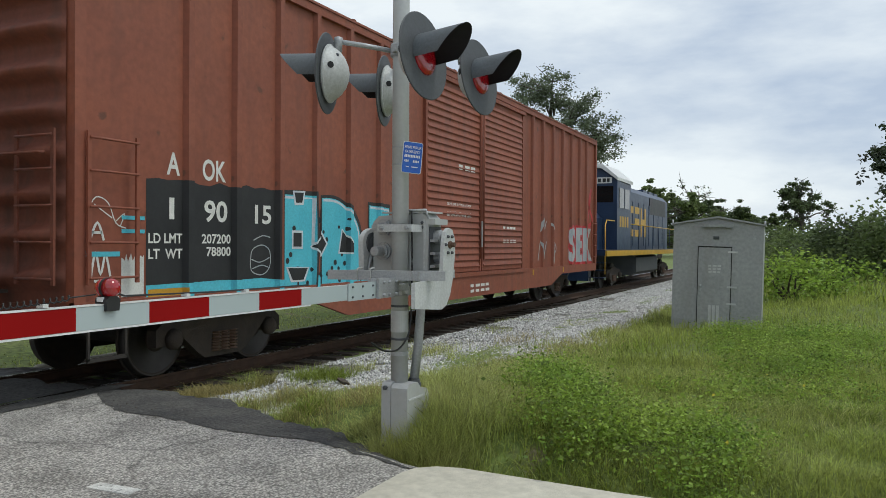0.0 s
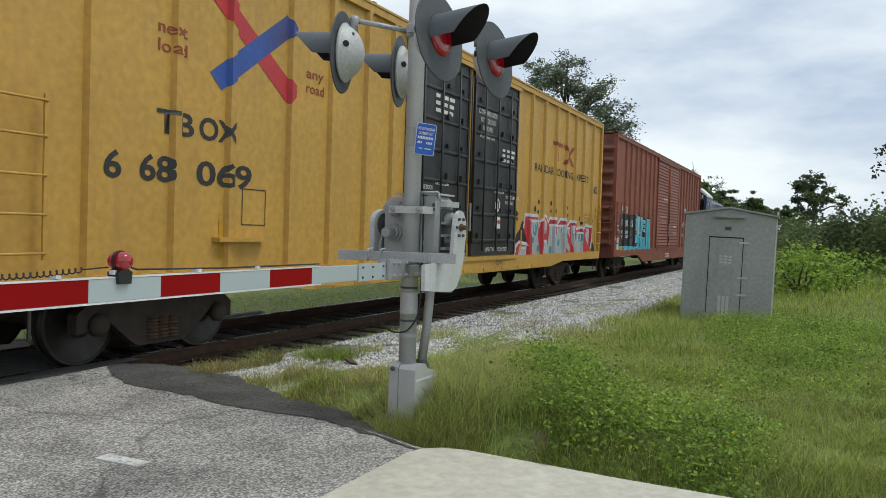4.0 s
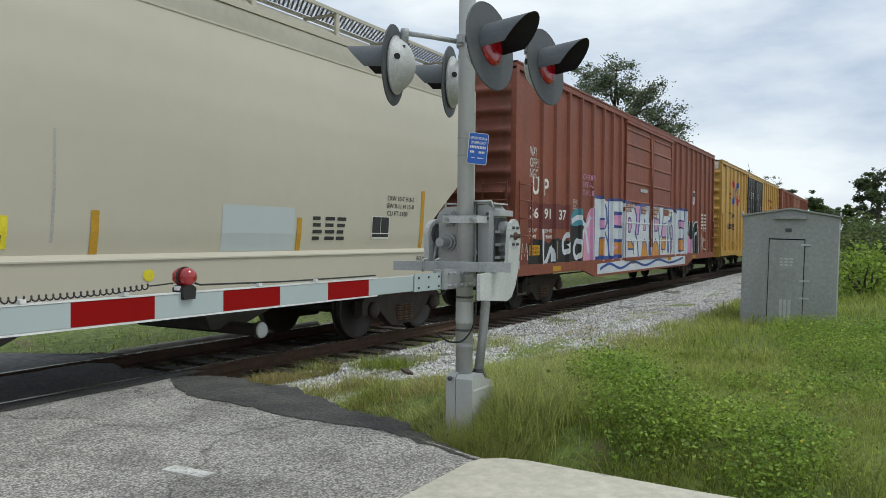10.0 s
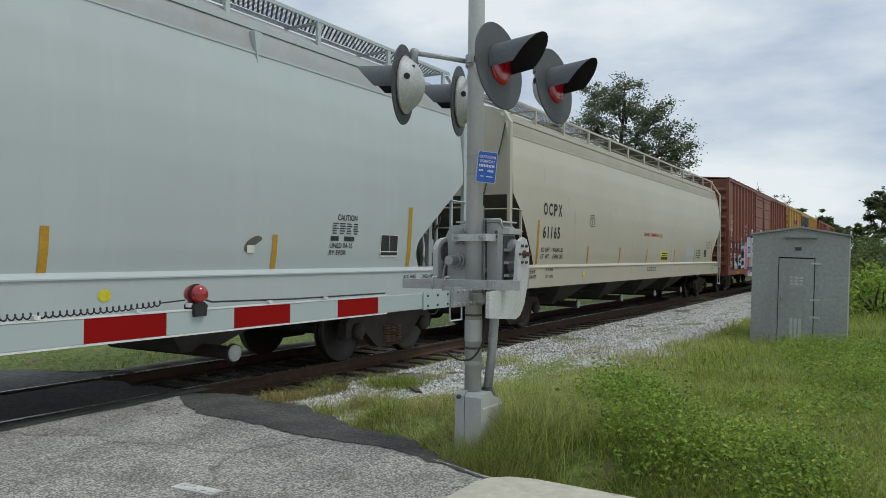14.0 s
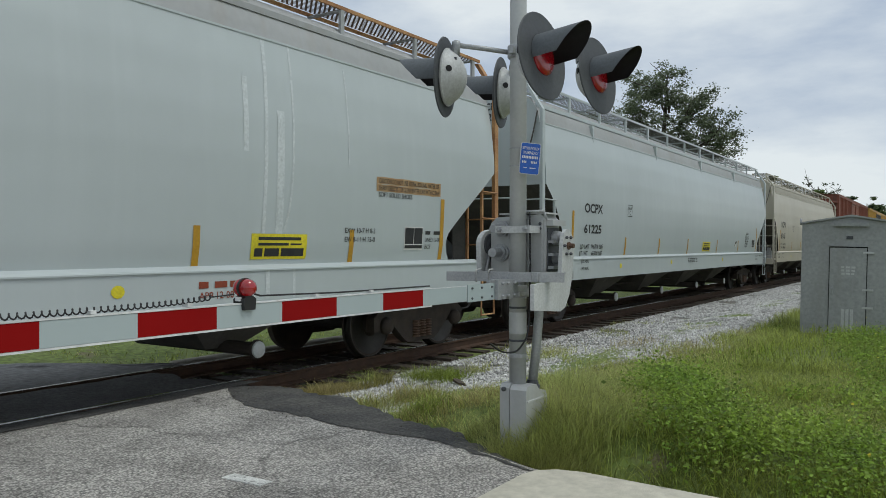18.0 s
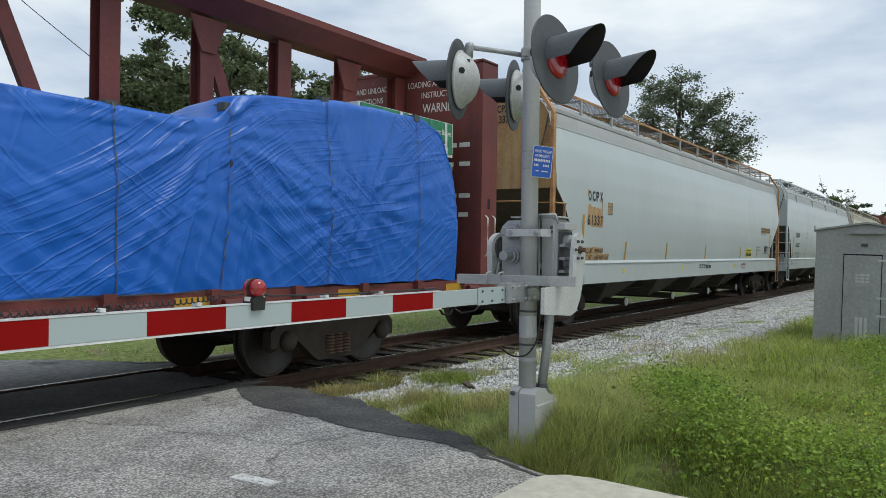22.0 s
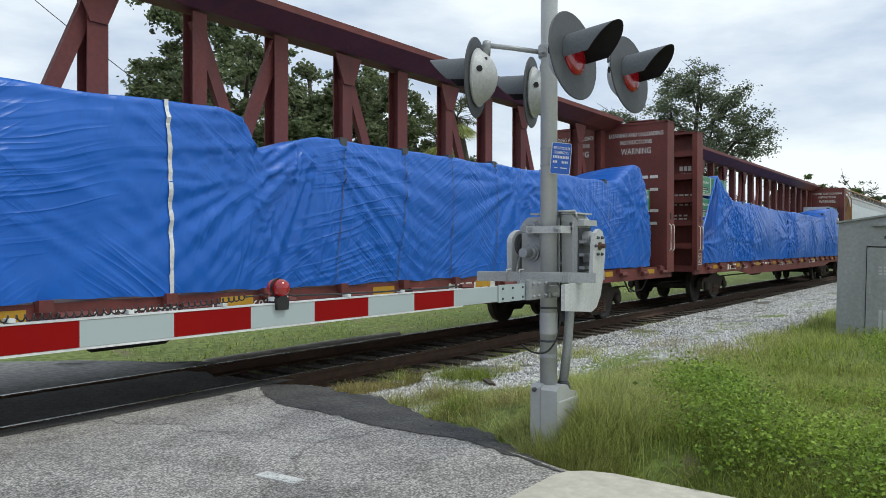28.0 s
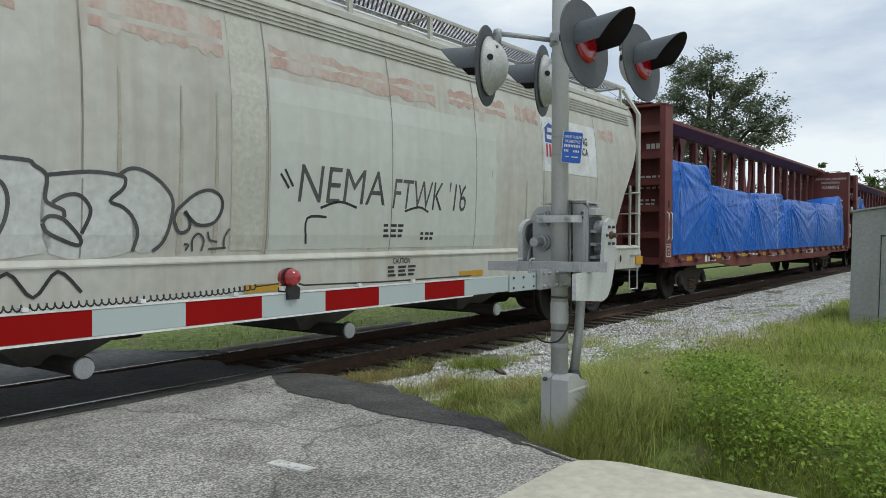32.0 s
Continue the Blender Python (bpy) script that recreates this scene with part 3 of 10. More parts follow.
def edge_x(y):
    for (ya, xa), (yb, xb) in zip(EDGE, EDGE[1:]):
        if y <= yb:
            break
    return xa + (xb - xa) * (y - ya) / (yb - ya) + 0.05 * noise.noise((y * 2.5, 1, 0)) + 0.022 * noise.noise((y * 9, 4, 0))


def road_z(x, y):
    return 0.10 - 0.07 * max(0.0, (y - 5.2) / 1.6) ** 2 + 0.012 * noise.noise((x * 0.7, y * 0.7, 2))


def ragged(name, xs, ys, far_y, material, label, lift=0.0, thick=0.25):
    """A pavement whose right edge follows edge_x and whose far edge is far_y(x)."""
    bm, rows = bmesh.new(), []
    for y in ys:
        row = []
        for x in xs:
            px = x + (edge_x(y) - xs[-1]) * max(0.0, (x - xs[0]) / (xs[-1] - xs[0])) ** 3
            py = y if y < ys[-1] - 1e-6 else far_y(px)
            row.append(bm.verts.new((px, py, road_z(px, py) + lift)))
        rows.append(row)
    for a, b in zip(rows, rows[1:]):
        for i in range(len(xs) - 1):
            bm.faces.new((a[i], a[i + 1], b[i + 1], b[i]))
    rim = [r[-1] for r in rows] + rows[-1][-2::-1]
    low = [bm.verts.new(v.co - Vector((-0.02, 0, thick))) for v in rim]
    for i in range(len(rim) - 1):
        bm.faces.new((rim[i], low[i], low[i + 1], rim[i + 1]))
    me = finish(bm, name, True)
    me.materials.append(material)
    return tagged(new(name, me), label, "", "", "structure")


road = ragged("road", steps(-8, 5, 60), steps(2.3, 6.75, 64), lambda x: 6.66 + 0.14 * noise.noise((x * 1.7, 0, 5)) + 0.07 * noise.noise((x * 7, 0, 9)), m_asphalt, "worn light-grey asphalt road apron with exposed stone")
boxp("road_bed", (-8, 2.3, -0.3), (4.7, 6.4, 0.03), m_asphalt, None)
tagged(bpy.data.objects["road_bed"], "packed asphalt base under the apron", "", "", "structure")

# fresh dark asphalt along the ragged edge and between the rails
m_tar = surf("dark_patched_asphalt", (0.050, 0.049, 0.050), (0.095, 0.091, 0.086), 0.9, scale=2.6, grain=0.5, bump=1.0, bscale=55, spots=(0.16, 0.15, 0.14), spot_scale=34, spot_at=0.63)


def strip(name, rows, material, label, lift):
    bm, prev = bmesh.new(), None
    for a, b in rows:
        n = 9
        cur = []
        for i in range(n):
            p = Vector(a).lerp(Vector(b), i / (n - 1))
            w = 0.07 * noise.noise((p.x * 3, p.y * 3, 3)) + 0.045 * noise.noise((p.x * 11, p.y * 11, 3)) + 0.02 * noise.noise((p.x * 31, p.y * 31, 3))
            p += Vector((w, w * 0.5)) * (1.0 + 1.6 * i / (n - 1))
            cur.append(bm.verts.new((p.x, p.y, lift(p.x, p.y, i / (n - 1)))))
        if prev:
            for i in range(n - 1):
                bm.faces.new((prev[i], prev[i + 1], cur[i + 1], cur[i]))
        prev = cur
    me = finish(bm, name, True)
    me.materials.append(material)
    return tagged(new(name, me), label, "", "", "structure")


patch_rows = []
for k in range(90):
    y = 2.36 + k * (6.95 - 2.36) / 89
    for (ya, wa), (yb, wb) in zip(WIDE, WIDE[1:]):
        if y <= yb:
            break
    wide = wa + (wb - wa) * (y - ya) / (yb - ya)
    patch_rows.append(((edge_x(y) - 0.07, y), (edge_x(y) + wide, y)))
strip("asphalt_patch", patch_rows, m_tar, "dark crumbling asphalt patch at the road edge", lambda x, y, s: road_z(x, y) + 0.005 - 0.012 * s - 0.03 * s ** 4)
strip("crossing_apron", [((x, 6.62), (x, 7.09)) for x in steps(-8, 6.35, 60)], m_tar, "dark asphalt strip beside the near rail", lambda x, y, s: road_z(x, 6.6) + 0.006 - 0.05 * s)
m_infill = surf("worn_dark_asphalt", (0.105, 0.103, 0.102), (0.075, 0.074, 0.073), 0.88, scale=1.8, grain=0.4, bump=0.8, bscale=55)
strip("crossing_infill", [((x, 7.26), (x, 8.54)) for x in steps(-8, 6.3, 60)], m_infill, "dark asphalt filled between the rails", lambda x, y, s: -0.015)


def far_apron_end(x):
    """How far the asphalt beyond the far rail reaches, narrowing to a ragged point."""
    return 11.2 - 1.55 * max(0.0, x - 5.15)


m_farroad = surf("far_grey_asphalt", (0.20, 0.198, 0.195), (0.16, 0.158, 0.155), 0.9, scale=0.8, grain=0.3, bump=0.5, bscale=60)
strip("far_apron", [((x, 8.72), (x, far_apron_end(x))) for x in steps(-8, 6.85, 70)], m_farroad, "grey asphalt beside the far rail", lambda x, y, s: -0.01 + 0.035 * s)
sheet("road_far_side", steps(-7, 3.8, 22), steps(9.55, 40, 40), lambda x, y: 0.02 + 0.2 * min(1, max(0, y - 14) / 25), m_farroad, "grey asphalt road beyond the crossing")

# pale concrete street slab where the camera stands
m_conc = surf("pale_concrete", (0.52, 0.49, 0.41), (0.46, 0.43, 0.36), 0.85, scale=0.9, grain=0.14, bump=0.25, bscale=80, spots=(0.30, 0.28, 0.24), spot_scale=3, spot_at=0.66)
bm = bmesh.new()
add_prism(bm, [(-8, -9), (4.62, -9), (4.72, 1.0), (4.78, 2.05), (4.74, 2.22), (4.64, 2.33), (4.50, 2.36), (-8, 2.34)], 2, -0.3, 0.118)
tagged(part("concrete_slab", bm, m_conc, None, bevel=0.012), "pale cream concrete street slab with rounded corner", "", "", "structure")

# one worn white paint mark on the asphalt
m_dash = surf("worn_white_road_paint", (0.62, 0.62, 0.60), (0.45, 0.45, 0.44), 0.8, scale=9, grain=0.3, spots=(0.2, 0.2, 0.2), spot_scale=22, spot_at=0.6)
bm = bmesh.new()
add_box(bm, (-0.17, -0.055, -0.02), (0.17, 0.055, 0.003))
dash = part("road_marking", bm, m_dash, None)
dash.matrix_basis = pose(3.49, 3.80, road_z(3.49, 3.80) + 0.003, 0, 0, -88)
tagged(dash, "short worn white paint mark on asphalt", "road marking")

# ballast bed and its loose stones
# bed colour carries the shade of the gaps between the loose stones
m_gravel = surf("shaded_ballast_gravel", (0.20, 0.19, 0.17), (0.13, 0.12, 0.10), 0.9, scale=2.5, grain=0.5, bump=1.0, bscale=32, spots=(0.13, 0.115, 0.09), spot_scale=3, spot_at=0.60)
m_stone = surf("limestone_ballast", (0.55, 0.545, 0.535), (0.38, 0.375, 0.365), 0.85, scale=6, island=0.45, grain=0.15)
m_stonedk = surf("oily_ballast", (0.09, 0.08, 0.07), (0.14, 0.12, 0.10), 0.85, scale=6, island=0.4)


def bed_edge(x):
    return 3.15 + 0.3 * noise.noise((x * 0.35, 0, 3)) + max(0, (9.5 - x) * 0.40)


def bed_z(x, y):
    d = abs(y - YC)
    if d < 1.55:
        return -0.215 + 0.015 * noise.noise((x * 1.5, y * 1.5, 0))
    return -0.17 - 0.03 * max(0, d - 1.6) + 0.02 * noise.noise((x * 1.5, y * 1.5, 0)) if d < 2.3 else -0.19 + 0.16 * min(1.0, (d - 2.3) / 1.8) + 0.03 * noise.noise((x, y, 0))


def bed_keep(x, y):
    if y < 6.5:
        return x > 6.0 and y > bed_edge(x)
    return not (-8 < x < 6.2) and y < 9.75


sheet("ballast_bed", steps(-60, 6, 60)[:-1] + steps(6, 50, 176)[:-1] + steps(50, 320, 90), steps(2.7, 11.2, 46), bed_z, m_gravel, "crushed-stone ballast bed, coloured dark as the shade between loose stones", keep=bed_keep)


def stones(name, n, sample, zf, lo, hi, material, label):
    pts = sample(n)
    n = len(pts)
    base = np.array([(1, 0, 0), (-1, 0, 0), (0, 1, 0), (0, -1, 0), (0, 0, 1), (0, 0, -1)], float)
    f = np.array([(0, 2, 4), (2, 1, 4), (1, 3, 4), (3, 0, 4), (2, 0, 5), (1, 2, 5), (3, 1, 5), (0, 3, 5)])
    size = rng.uniform(lo, hi, (n, 1, 1)) * rng.uniform(0.6, 1.15, (n, 6, 1))
    ang = rng.uniform(0, 6.28, n)
    c, s = np.cos(ang), np.sin(ang)
    v = base[None] * size
    v += rng.normal(0, 0.22, v.shape) * size
    x, y = v[..., 0] * c[:, None] - v[..., 1] * s[:, None], v[..., 0] * s[:, None] + v[..., 1] * c[:, None]
    z = np.array([zf(a, b) for a, b in pts])
    verts = np.stack([x + pts[:, 0:1], y + pts[:, 1:2], v[..., 2] * 0.8 + (z + lo * 0.5)[:, None]], -1)
    faces = (f[None] + (np.arange(n) * 6)[:, None, None]).reshape(-1, 3)
    return tagged(raw(name, verts, faces, material), label, "stones", "", "stuff")


def shoulder(n):
    x = 6.4 + 36 * rng.random(n) ** 1.7
    y = rng.uniform(2.9, 6.55, n)
    keep = [bed_keep(a, b) and noise.noise((a * 0.8, b * 1.1, 7)) + 0.5 * noise.noise((a * 2.6, b * 2.6, 17)) > -0.42 for a, b in zip(x, y)]
    return np.stack([x, y], 1)[keep]


stones("ballast_stones", 64000, shoulder, bed_z, 0.016, 0.038, m_stone, "loose pale limestone ballast stones beside the track")
stones("crib_stones", 6000, lambda n: np.stack([6.6 + 30 * rng.random(n) ** 1.5, rng.uniform(6.40, 9.2, n)], 1), bed_z, 0.014, 0.030, m_stonedk, "oily dark ballast stones between the ties")
stones("road_grit", 200, lambda n: np.stack([5.0 + rng.normal(0.35, 0.35, n), rng.uniform(3.2, 6.4, n)], 1), lambda x, y: (road_z(x, y) + 0.01) if x < edge_x(y) + 0.25 else -0.02, 0.003, 0.010, m_stonedk, "loose grit along the asphalt edge")

# the track: two rails, ties, tie plates
track = thing("railway_track", (0, 0, 0), "single railway track, rusty rails on weathered wooden ties", "railway track", kind="structure")
for yy in (YC - 0.755, YC + 0.755):
    bm = bmesh.new()
    add_prism(bm, [(yy - 0.07, -0.172), (yy + 0.07, -0.172), (yy + 0.07, -0.155), (yy + 0.012, -0.13), (yy + 0.012, -0.045), (yy + 0.036, -0.035), (yy + 0.036, -0.006), (yy - 0.036, -0.006), (yy - 0.036, -0.035), (yy - 0.012, -0.045), (yy - 0.012, -0.13), (yy - 0.07, -0.155)], 0, -150, 500)
    rail = part("rail", bm, m_rail, track)
    bm = bmesh.new()
    add_prism(bm, [(yy - 0.03, -0.0058), (yy + 0.03, -0.0058), (yy + 0.024, 0.0), (yy - 0.024, 0.0)], 0, -150, 500)
    part("rail_head", bm, m_railtop, rail, "bright wheel-polished rail head")
bm = bmesh.new()
add_box(bm, (-0.11, -1.3, -0.34), (0.11, 1.3, -0.172))
tie_me = finish(bm, "tie", bevel=0.012)
tie_me.materials.append(m_tie)
bm = bmesh.new()
for s in (-0.755, 0.755):
    add_box(bm, (-0.1, s - 0.18, -0.1715), (0.1, s + 0.18, -0.160))
plate_me = finish(bm, "tie_plate")
plate_me.materials.append(m_rail)
rnd = random.Random(4)
x, k = 6.7, 0
while x < 120:
    m = pose(x, YC + rnd.uniform(-0.06, 0.06), rnd.uniform(-0.012, 0.006), 0, 0, rnd.uniform(-1.5, 1.5))
    t = shared("tie", tie_me, track, m)
    if x < 30:
        shared("tie_plate", plate_me, t)
    x += 0.53


# ---- crossing signal with gate arm ----
MX, MY = 5.39, 2.85
signal = thing("crossing_signal", (MX, MY, 0.12), "silver-painted railway crossing signal mast with four flashing lights, standing in grass", "crossing signal")


def at(x, y, z):
    return (x - MX, y - MY, z - 0.12)


bm = bmesh.new()
add_lathe(bm, (0, 0, 0), (0, 0, 1), [(0.3, 0.066), (5.1, 0.064), (5.12, 0.03)], 28)
mast = part("mast", bm, m_silver, signal, smooth=True)
bm = bmesh.new()
add_prism(bm, [(-0.13, -0.25), (0.15, -0.25), (0.15, 0.385), (0.11, 0.425), (-0.10, 0.425), (-0.13, 0.395)], 1, 0.005, 0.085)
part("foundation_cover", bm, m_silver, signal, "silver cast rear half of the mast base", bevel=0.012)
bm = bmesh.new()
add_prism(bm, [(-0.13, -0.25), (0.235, -0.25), (0.235, 0.29), (0.20, 0.345), (0.10, 0.36), (0.04, 0.415), (-0.10, 0.415), (-0.13, 0.385)], 1, -0.14, 0.0)
jbox = part("junction_box", bm, m_silver, signal, "silver cast junction box at the mast foot", bevel=0.022)
boxp("box_lid_edge", (-0.115, -0.146, 0.29), (0.215, -0.138, 0.305), m_ltgrey, jbox, bevel=0.003)
for bx_, bz_ in ((-0.135, 0.385), (-0.135, -0.05)):
    bm = bmesh.new()
    add_lathe(bm, (bx_, 0.045, bz_), (-1, 0, 0), [(0, 0.018), (0.02, 0.018), (0.03, 0.010)], 6)
    part("flange_bolt", bm, m_disc, jbox)
bm = bmesh.new()
add_lathe(bm, (0.13, -0.06, 0.36), (0, 0, 1), [(0, 0.058), (0.03, 0.058), (0.031, 0.048), (0.055, 0.048), (0.056, 0.042), (0.07, 0.042)], 12)
part("conduit_gland", bm, m_disc, signal, "threaded gland of the conduit")
for zz in (0.62, 1.08):
    bm = bmesh.new()
    add_lathe(bm, (0, 0, zz), (0, 0, 1), [(0, 0.0685), (0.03, 0.0685)], 24)
    part("clamp_band", bm, m_galv, signal, smooth=False)
tubep("conduit", [at(5.52, 2.725, 1.30), at(5.52, 2.735, 1.05), at(5.52, 2.755, 0.80), at(5.52, 2.79, 0.52)], 0.037, m_galv, signal, "grey flexible conduit", 14)
wire = [at(5.40, 2.755, 1.86), at(5.41, 2.755, 1.50), at(5.405, 2.755, 1.16), at(5.395, 2.755, 1.02), at(5.352, 2.755, 0.906), at(5.26, 2.757, 0.835), at(5.163, 2.765, 0.806), at(4.99, 2.77, 0.829), at(4.823, 2.77, 0.902)]
tubep("loose_wire", curve_pts(wire, False, 6), 0.0075, m_cable, signal, "thin black wire hanging beside the mast", 6)
for zz in (0.86, 1.115):
    bm = bmesh.new()
    add_lathe(bm, at(MX, MY, zz), (0, 0, 1), [(0, 0.0685), (0.004, 0.0695), (0.012, 0.0695), (0.016, 0.0685)], 24)
    part("mast_seam", bm, m_disc, signal, "dark joint line round the mast")
# embossed band on the mast
bm = bmesh.new()
add_lathe(bm, (0, 0, 0.80), (0, 0, 1), [(0, 0.0675), (0.006, 0.069), (0.16, 0.069), (0.166, 0.0675)], 24)
part("maker_plate", bm, m_silver, signal, "embossed silver band, lettering worn away")


def head(px, py, pz, az, nod=0.0):
    """A flashing-light unit: backing disc, housing, lens, visor. az: the way it faces."""
    m = pose(*at(px, py, pz), 0, 0, az - 90) @ pose(0, 0, 0, nod, 0, 0)   # +y is the facing
    bm = bmesh.new()
    add_lathe(bm, (0, 0, 0), (0, 1, 0), [(-0.004, 0.30), (0.004, 0.303), (0.008, 0.298)], 48)
    disc = part("backing_disc", bm, m_disc, signal, "round dark-grey backing disc", smooth=False)
    disc.matrix_basis = m
    bm = bmesh.new()
    add_lathe(bm, (0, 0, 0), (0, -1, 0), [(0.005, 0.206), (0.030, 0.212), (0.042, 0.198), (0.060, 0.190), (0.095, 0.163), (0.128, 0.122), (0.150, 0.076), (0.162, 0.036), (0.166, 0.0)], 40)
    part("lamp_housing", bm, m_ltgrey, disc, "pale grey domed lamp housing", smooth=True)
    bm = bmesh.new()
    add_lathe(bm, (0, -0.012, 0), (0, -1, 0), [(0.0, 0.213), (0.004, 0.219), (0.016, 0.219), (0.020, 0.213)], 40)
    part("housing_rim", bm, m_ltgrey, disc)
    for sx, hz in ((-1, 0.03), (1, 0.03)):
        bm = bmesh.new()
        add_lathe(bm, (sx * 0.172, -0.070, hz), (sx * 0.70, -0.70, 0), [(0.0, 0.024), (0.012, 0.024)], 14)
        part("sighting_port", bm, m_visorin, disc, "dark round sighting port")
        boxp("housing_latch", (sx * 0.10 - 0.010, -0.110, 0.110), (sx * 0.10 + 0.010, -0.092, 0.128), m_disc, disc)
    bm = bmesh.new()
    add_lathe(bm, (0, 0, 0), (0, 1, 0), [(0.009, 0.135), (0.02, 0.13), (0.032, 0.10), (0.04, 0.05), (0.042, 0.0)], 32)
    part("lens", bm, m_lens_lit, disc, "dim red glass lens", smooth=True)
    for name, mt, rr in (("visor", m_visor, 0.150), ("visor_lining", m_visorin, 0.146)):
        bm, prev = bmesh.new(), None
        for k in range(29):
            th = radians(-104 + 208 * k / 28)
            reach = 0.05 + 0.31 * (0.5 + 0.5 * math.cos(th * 1.08)) ** 0.75
            col = []
            for j in range(5):
                d = 0.01 + reach * j / 4
                r = rr * (1 - 0.04 * j / 4)
                col.append(bm.verts.new((r * math.sin(th), d, r * math.cos(th))))
            if prev:
                for j in range(4):
                    bm.faces.new((prev[j], col[j], col[j + 1], prev[j + 1]))
            prev = col
        part(name, bm, mt, disc, smooth=True)
    return disc


m_lens_lit = m_lens
_b = m_lens.node_tree.nodes["Principled BSDF"]
_b.inputs["Emission Color"].default_value = (0.8, 0.01, 0.02, 1)
_b.inputs["Emission Strength"].default_value = 0.06
head(4.82, 2.37, 2.888, 265, 6)
head(5.80, 2.365, 2.932, 265, 6)
head(5.01, 3.275, 2.885, 107, 2)
head(5.946, 3.306, 2.924, 106, 2)
# cross-arms that carry the lamps
for sy, hy in ((-1, 2.52), (1, 3.205)):
    xs = (4.90, 5.80) if sy < 0 else (5.05, 5.97)
    for hx in xs:
        tubep("cross_arm", [at(MX, MY + sy * 0.05, 3.10), at((MX + hx) / 2, (MY + hy) / 2 + sy * 0.03, 3.12), at(hx, hy, 3.13)], 0.019, m_galv, signal, n=10)
        bm = bmesh.new()
        add_lathe(bm, at(hx, hy, 3.05), (0, 0, 1), [(0, 0.028), (0.05, 0.03), (0.08, 0.036), (0.11, 0.03), (0.12, 0.0)], 12)
        part("lamp_elbow", bm, m_galv, signal, smooth=True)
bm = bmesh.new()
add_lathe(bm, at(MX, MY, 3.05), (0, 0, 1), [(0, 0.078), (0.01, 0.084), (0.09, 0.084), (0.10, 0.078)], 20)
add_box(bm, at(MX - 0.12, MY - 0.02, 3.07), at(MX + 0.12, MY + 0.02, 3.12))
part("cross_arm_bracket", bm, m_galv, signal)

# small blue emergency notice
def rounded(w, h, r):
    return [(sx * (w - r) + r * math.cos(a), sz * (h - r) + r * math.sin(a)) for sx, sz, a0 in ((1, 1, 0.0), (-1, 1, math.pi / 2), (-1, -1, math.pi), (1, -1, math.pi * 1.5)) for a in steps(a0, a0 + math.pi / 2, 5)]


bm = bmesh.new()
add_prism(bm, rounded(0.078, 0.120, 0.016), 1, -0.003, 0.003)
notice = part("notice_plate", bm, m_armedge, signal, "small blue emergency notice with white lettering")
FACE = ((), (), lambda u, z: 0.0)
NB = pose(*at(5.338, 2.722, 2.262), 0, 0, -48) @ pose(0, 0, 0, 0, 5, 0)
notice.matrix_basis = NB
bm = bmesh.new()
add_prism(bm, rounded(0.0735, 0.1155, 0.013), 1, -0.0045, -0.0032)
part("blue_field", bm, m_signblue, notice)
for words, zz, w in (("REPORT PROBLEM", 0.068, 0.128), ("OR EMERGENCY", 0.034, 0.118)):
    decal("lettering", text_bm(words, -w / 2, zz, 0.022, w, fat=0.008), m_paintw, notice, FACE, lift=0.0055)
for k in range(10):
    decal("number_bar", rect_bm([(-0.062 + k * 0.0125, 0.000, -0.0535 + k * 0.0125, 0.020)]), m_paintw, notice, FACE, lift=0.0055)
for k in range(3):
    decal("number_bar", rect_bm([(-0.060 + k * 0.012, -0.036, -0.0515 + k * 0.012, -0.019)]), m_paintw, notice, FACE, lift=0.0055)
for k in range(4):
    decal("number_bar", rect_bm([(0.008 + k * 0.0125, -0.036, 0.0165 + k * 0.0125, -0.019)]), m_paintw, notice, FACE, lift=0.0055)
decal("lettering_bar", rect_bm([(-0.045, -0.075, -0.020, -0.068)]), m_paintw, notice, FACE, lift=0.0055)
decal("lettering_bar", rect_bm([(0.000, -0.075, 0.050, -0.068)]), m_paintw, notice, FACE, lift=0.0055)
for zz in (0.075, -0.06):
    bm = bmesh.new()
    add_lathe(bm, at(MX, MY, 2.27 + zz), (0, 0, 1), [(0, 0.0675), (0.012, 0.0675)], 20)
    part("notice_band", bm, m_galv, signal)

# gate mechanism on the mast
bm = bmesh.new()
add_prism(bm, [(2.655 - MY, 1.36 - 0.12), (2.655 - MY, 1.80 - 0.12), (2.70 - MY, 1.845 - 0.12), (3.09 - MY, 1.825 - 0.12), (3.14 - MY, 1.78 - 0.12), (3.14 - MY, 1.22 - 0.12), (2.82 - MY, 1.20 - 0.12), (2.80 - MY, 1.36 - 0.12)], 0, 5.48 - MX, 5.72 - MX)
mech = part("gate_mechanism", bm, m_silver, signal, "silver cast gate-mechanism housing", bevel=0.014)
boxp("housing_lid", at(5.472, 2.648, 1.846), at(5.735, 3.06, 1.858), m_ltgrey, mech, bevel=0.004)
tubep("lid_hinge", [at(5.46, 2.66, 1.868), at(5.46, 2.95, 1.862)], 0.010, m_galv, mech)
tubep("lid_hinge", [at(5.46, 2.66, 1.868), at(5.47, 2.645, 1.80)], 0.008, m_galv, mech)
boxp("side_rib", at(5.470, 2.676, 1.40), at(5.480, 2.690, 1.80), m_ltgrey, mech, bevel=0.003)
boxp("side_rib", at(5.470, 2.80, 1.40), at(5.480, 2.812, 1.80), m_silver, mech, bevel=0.003)
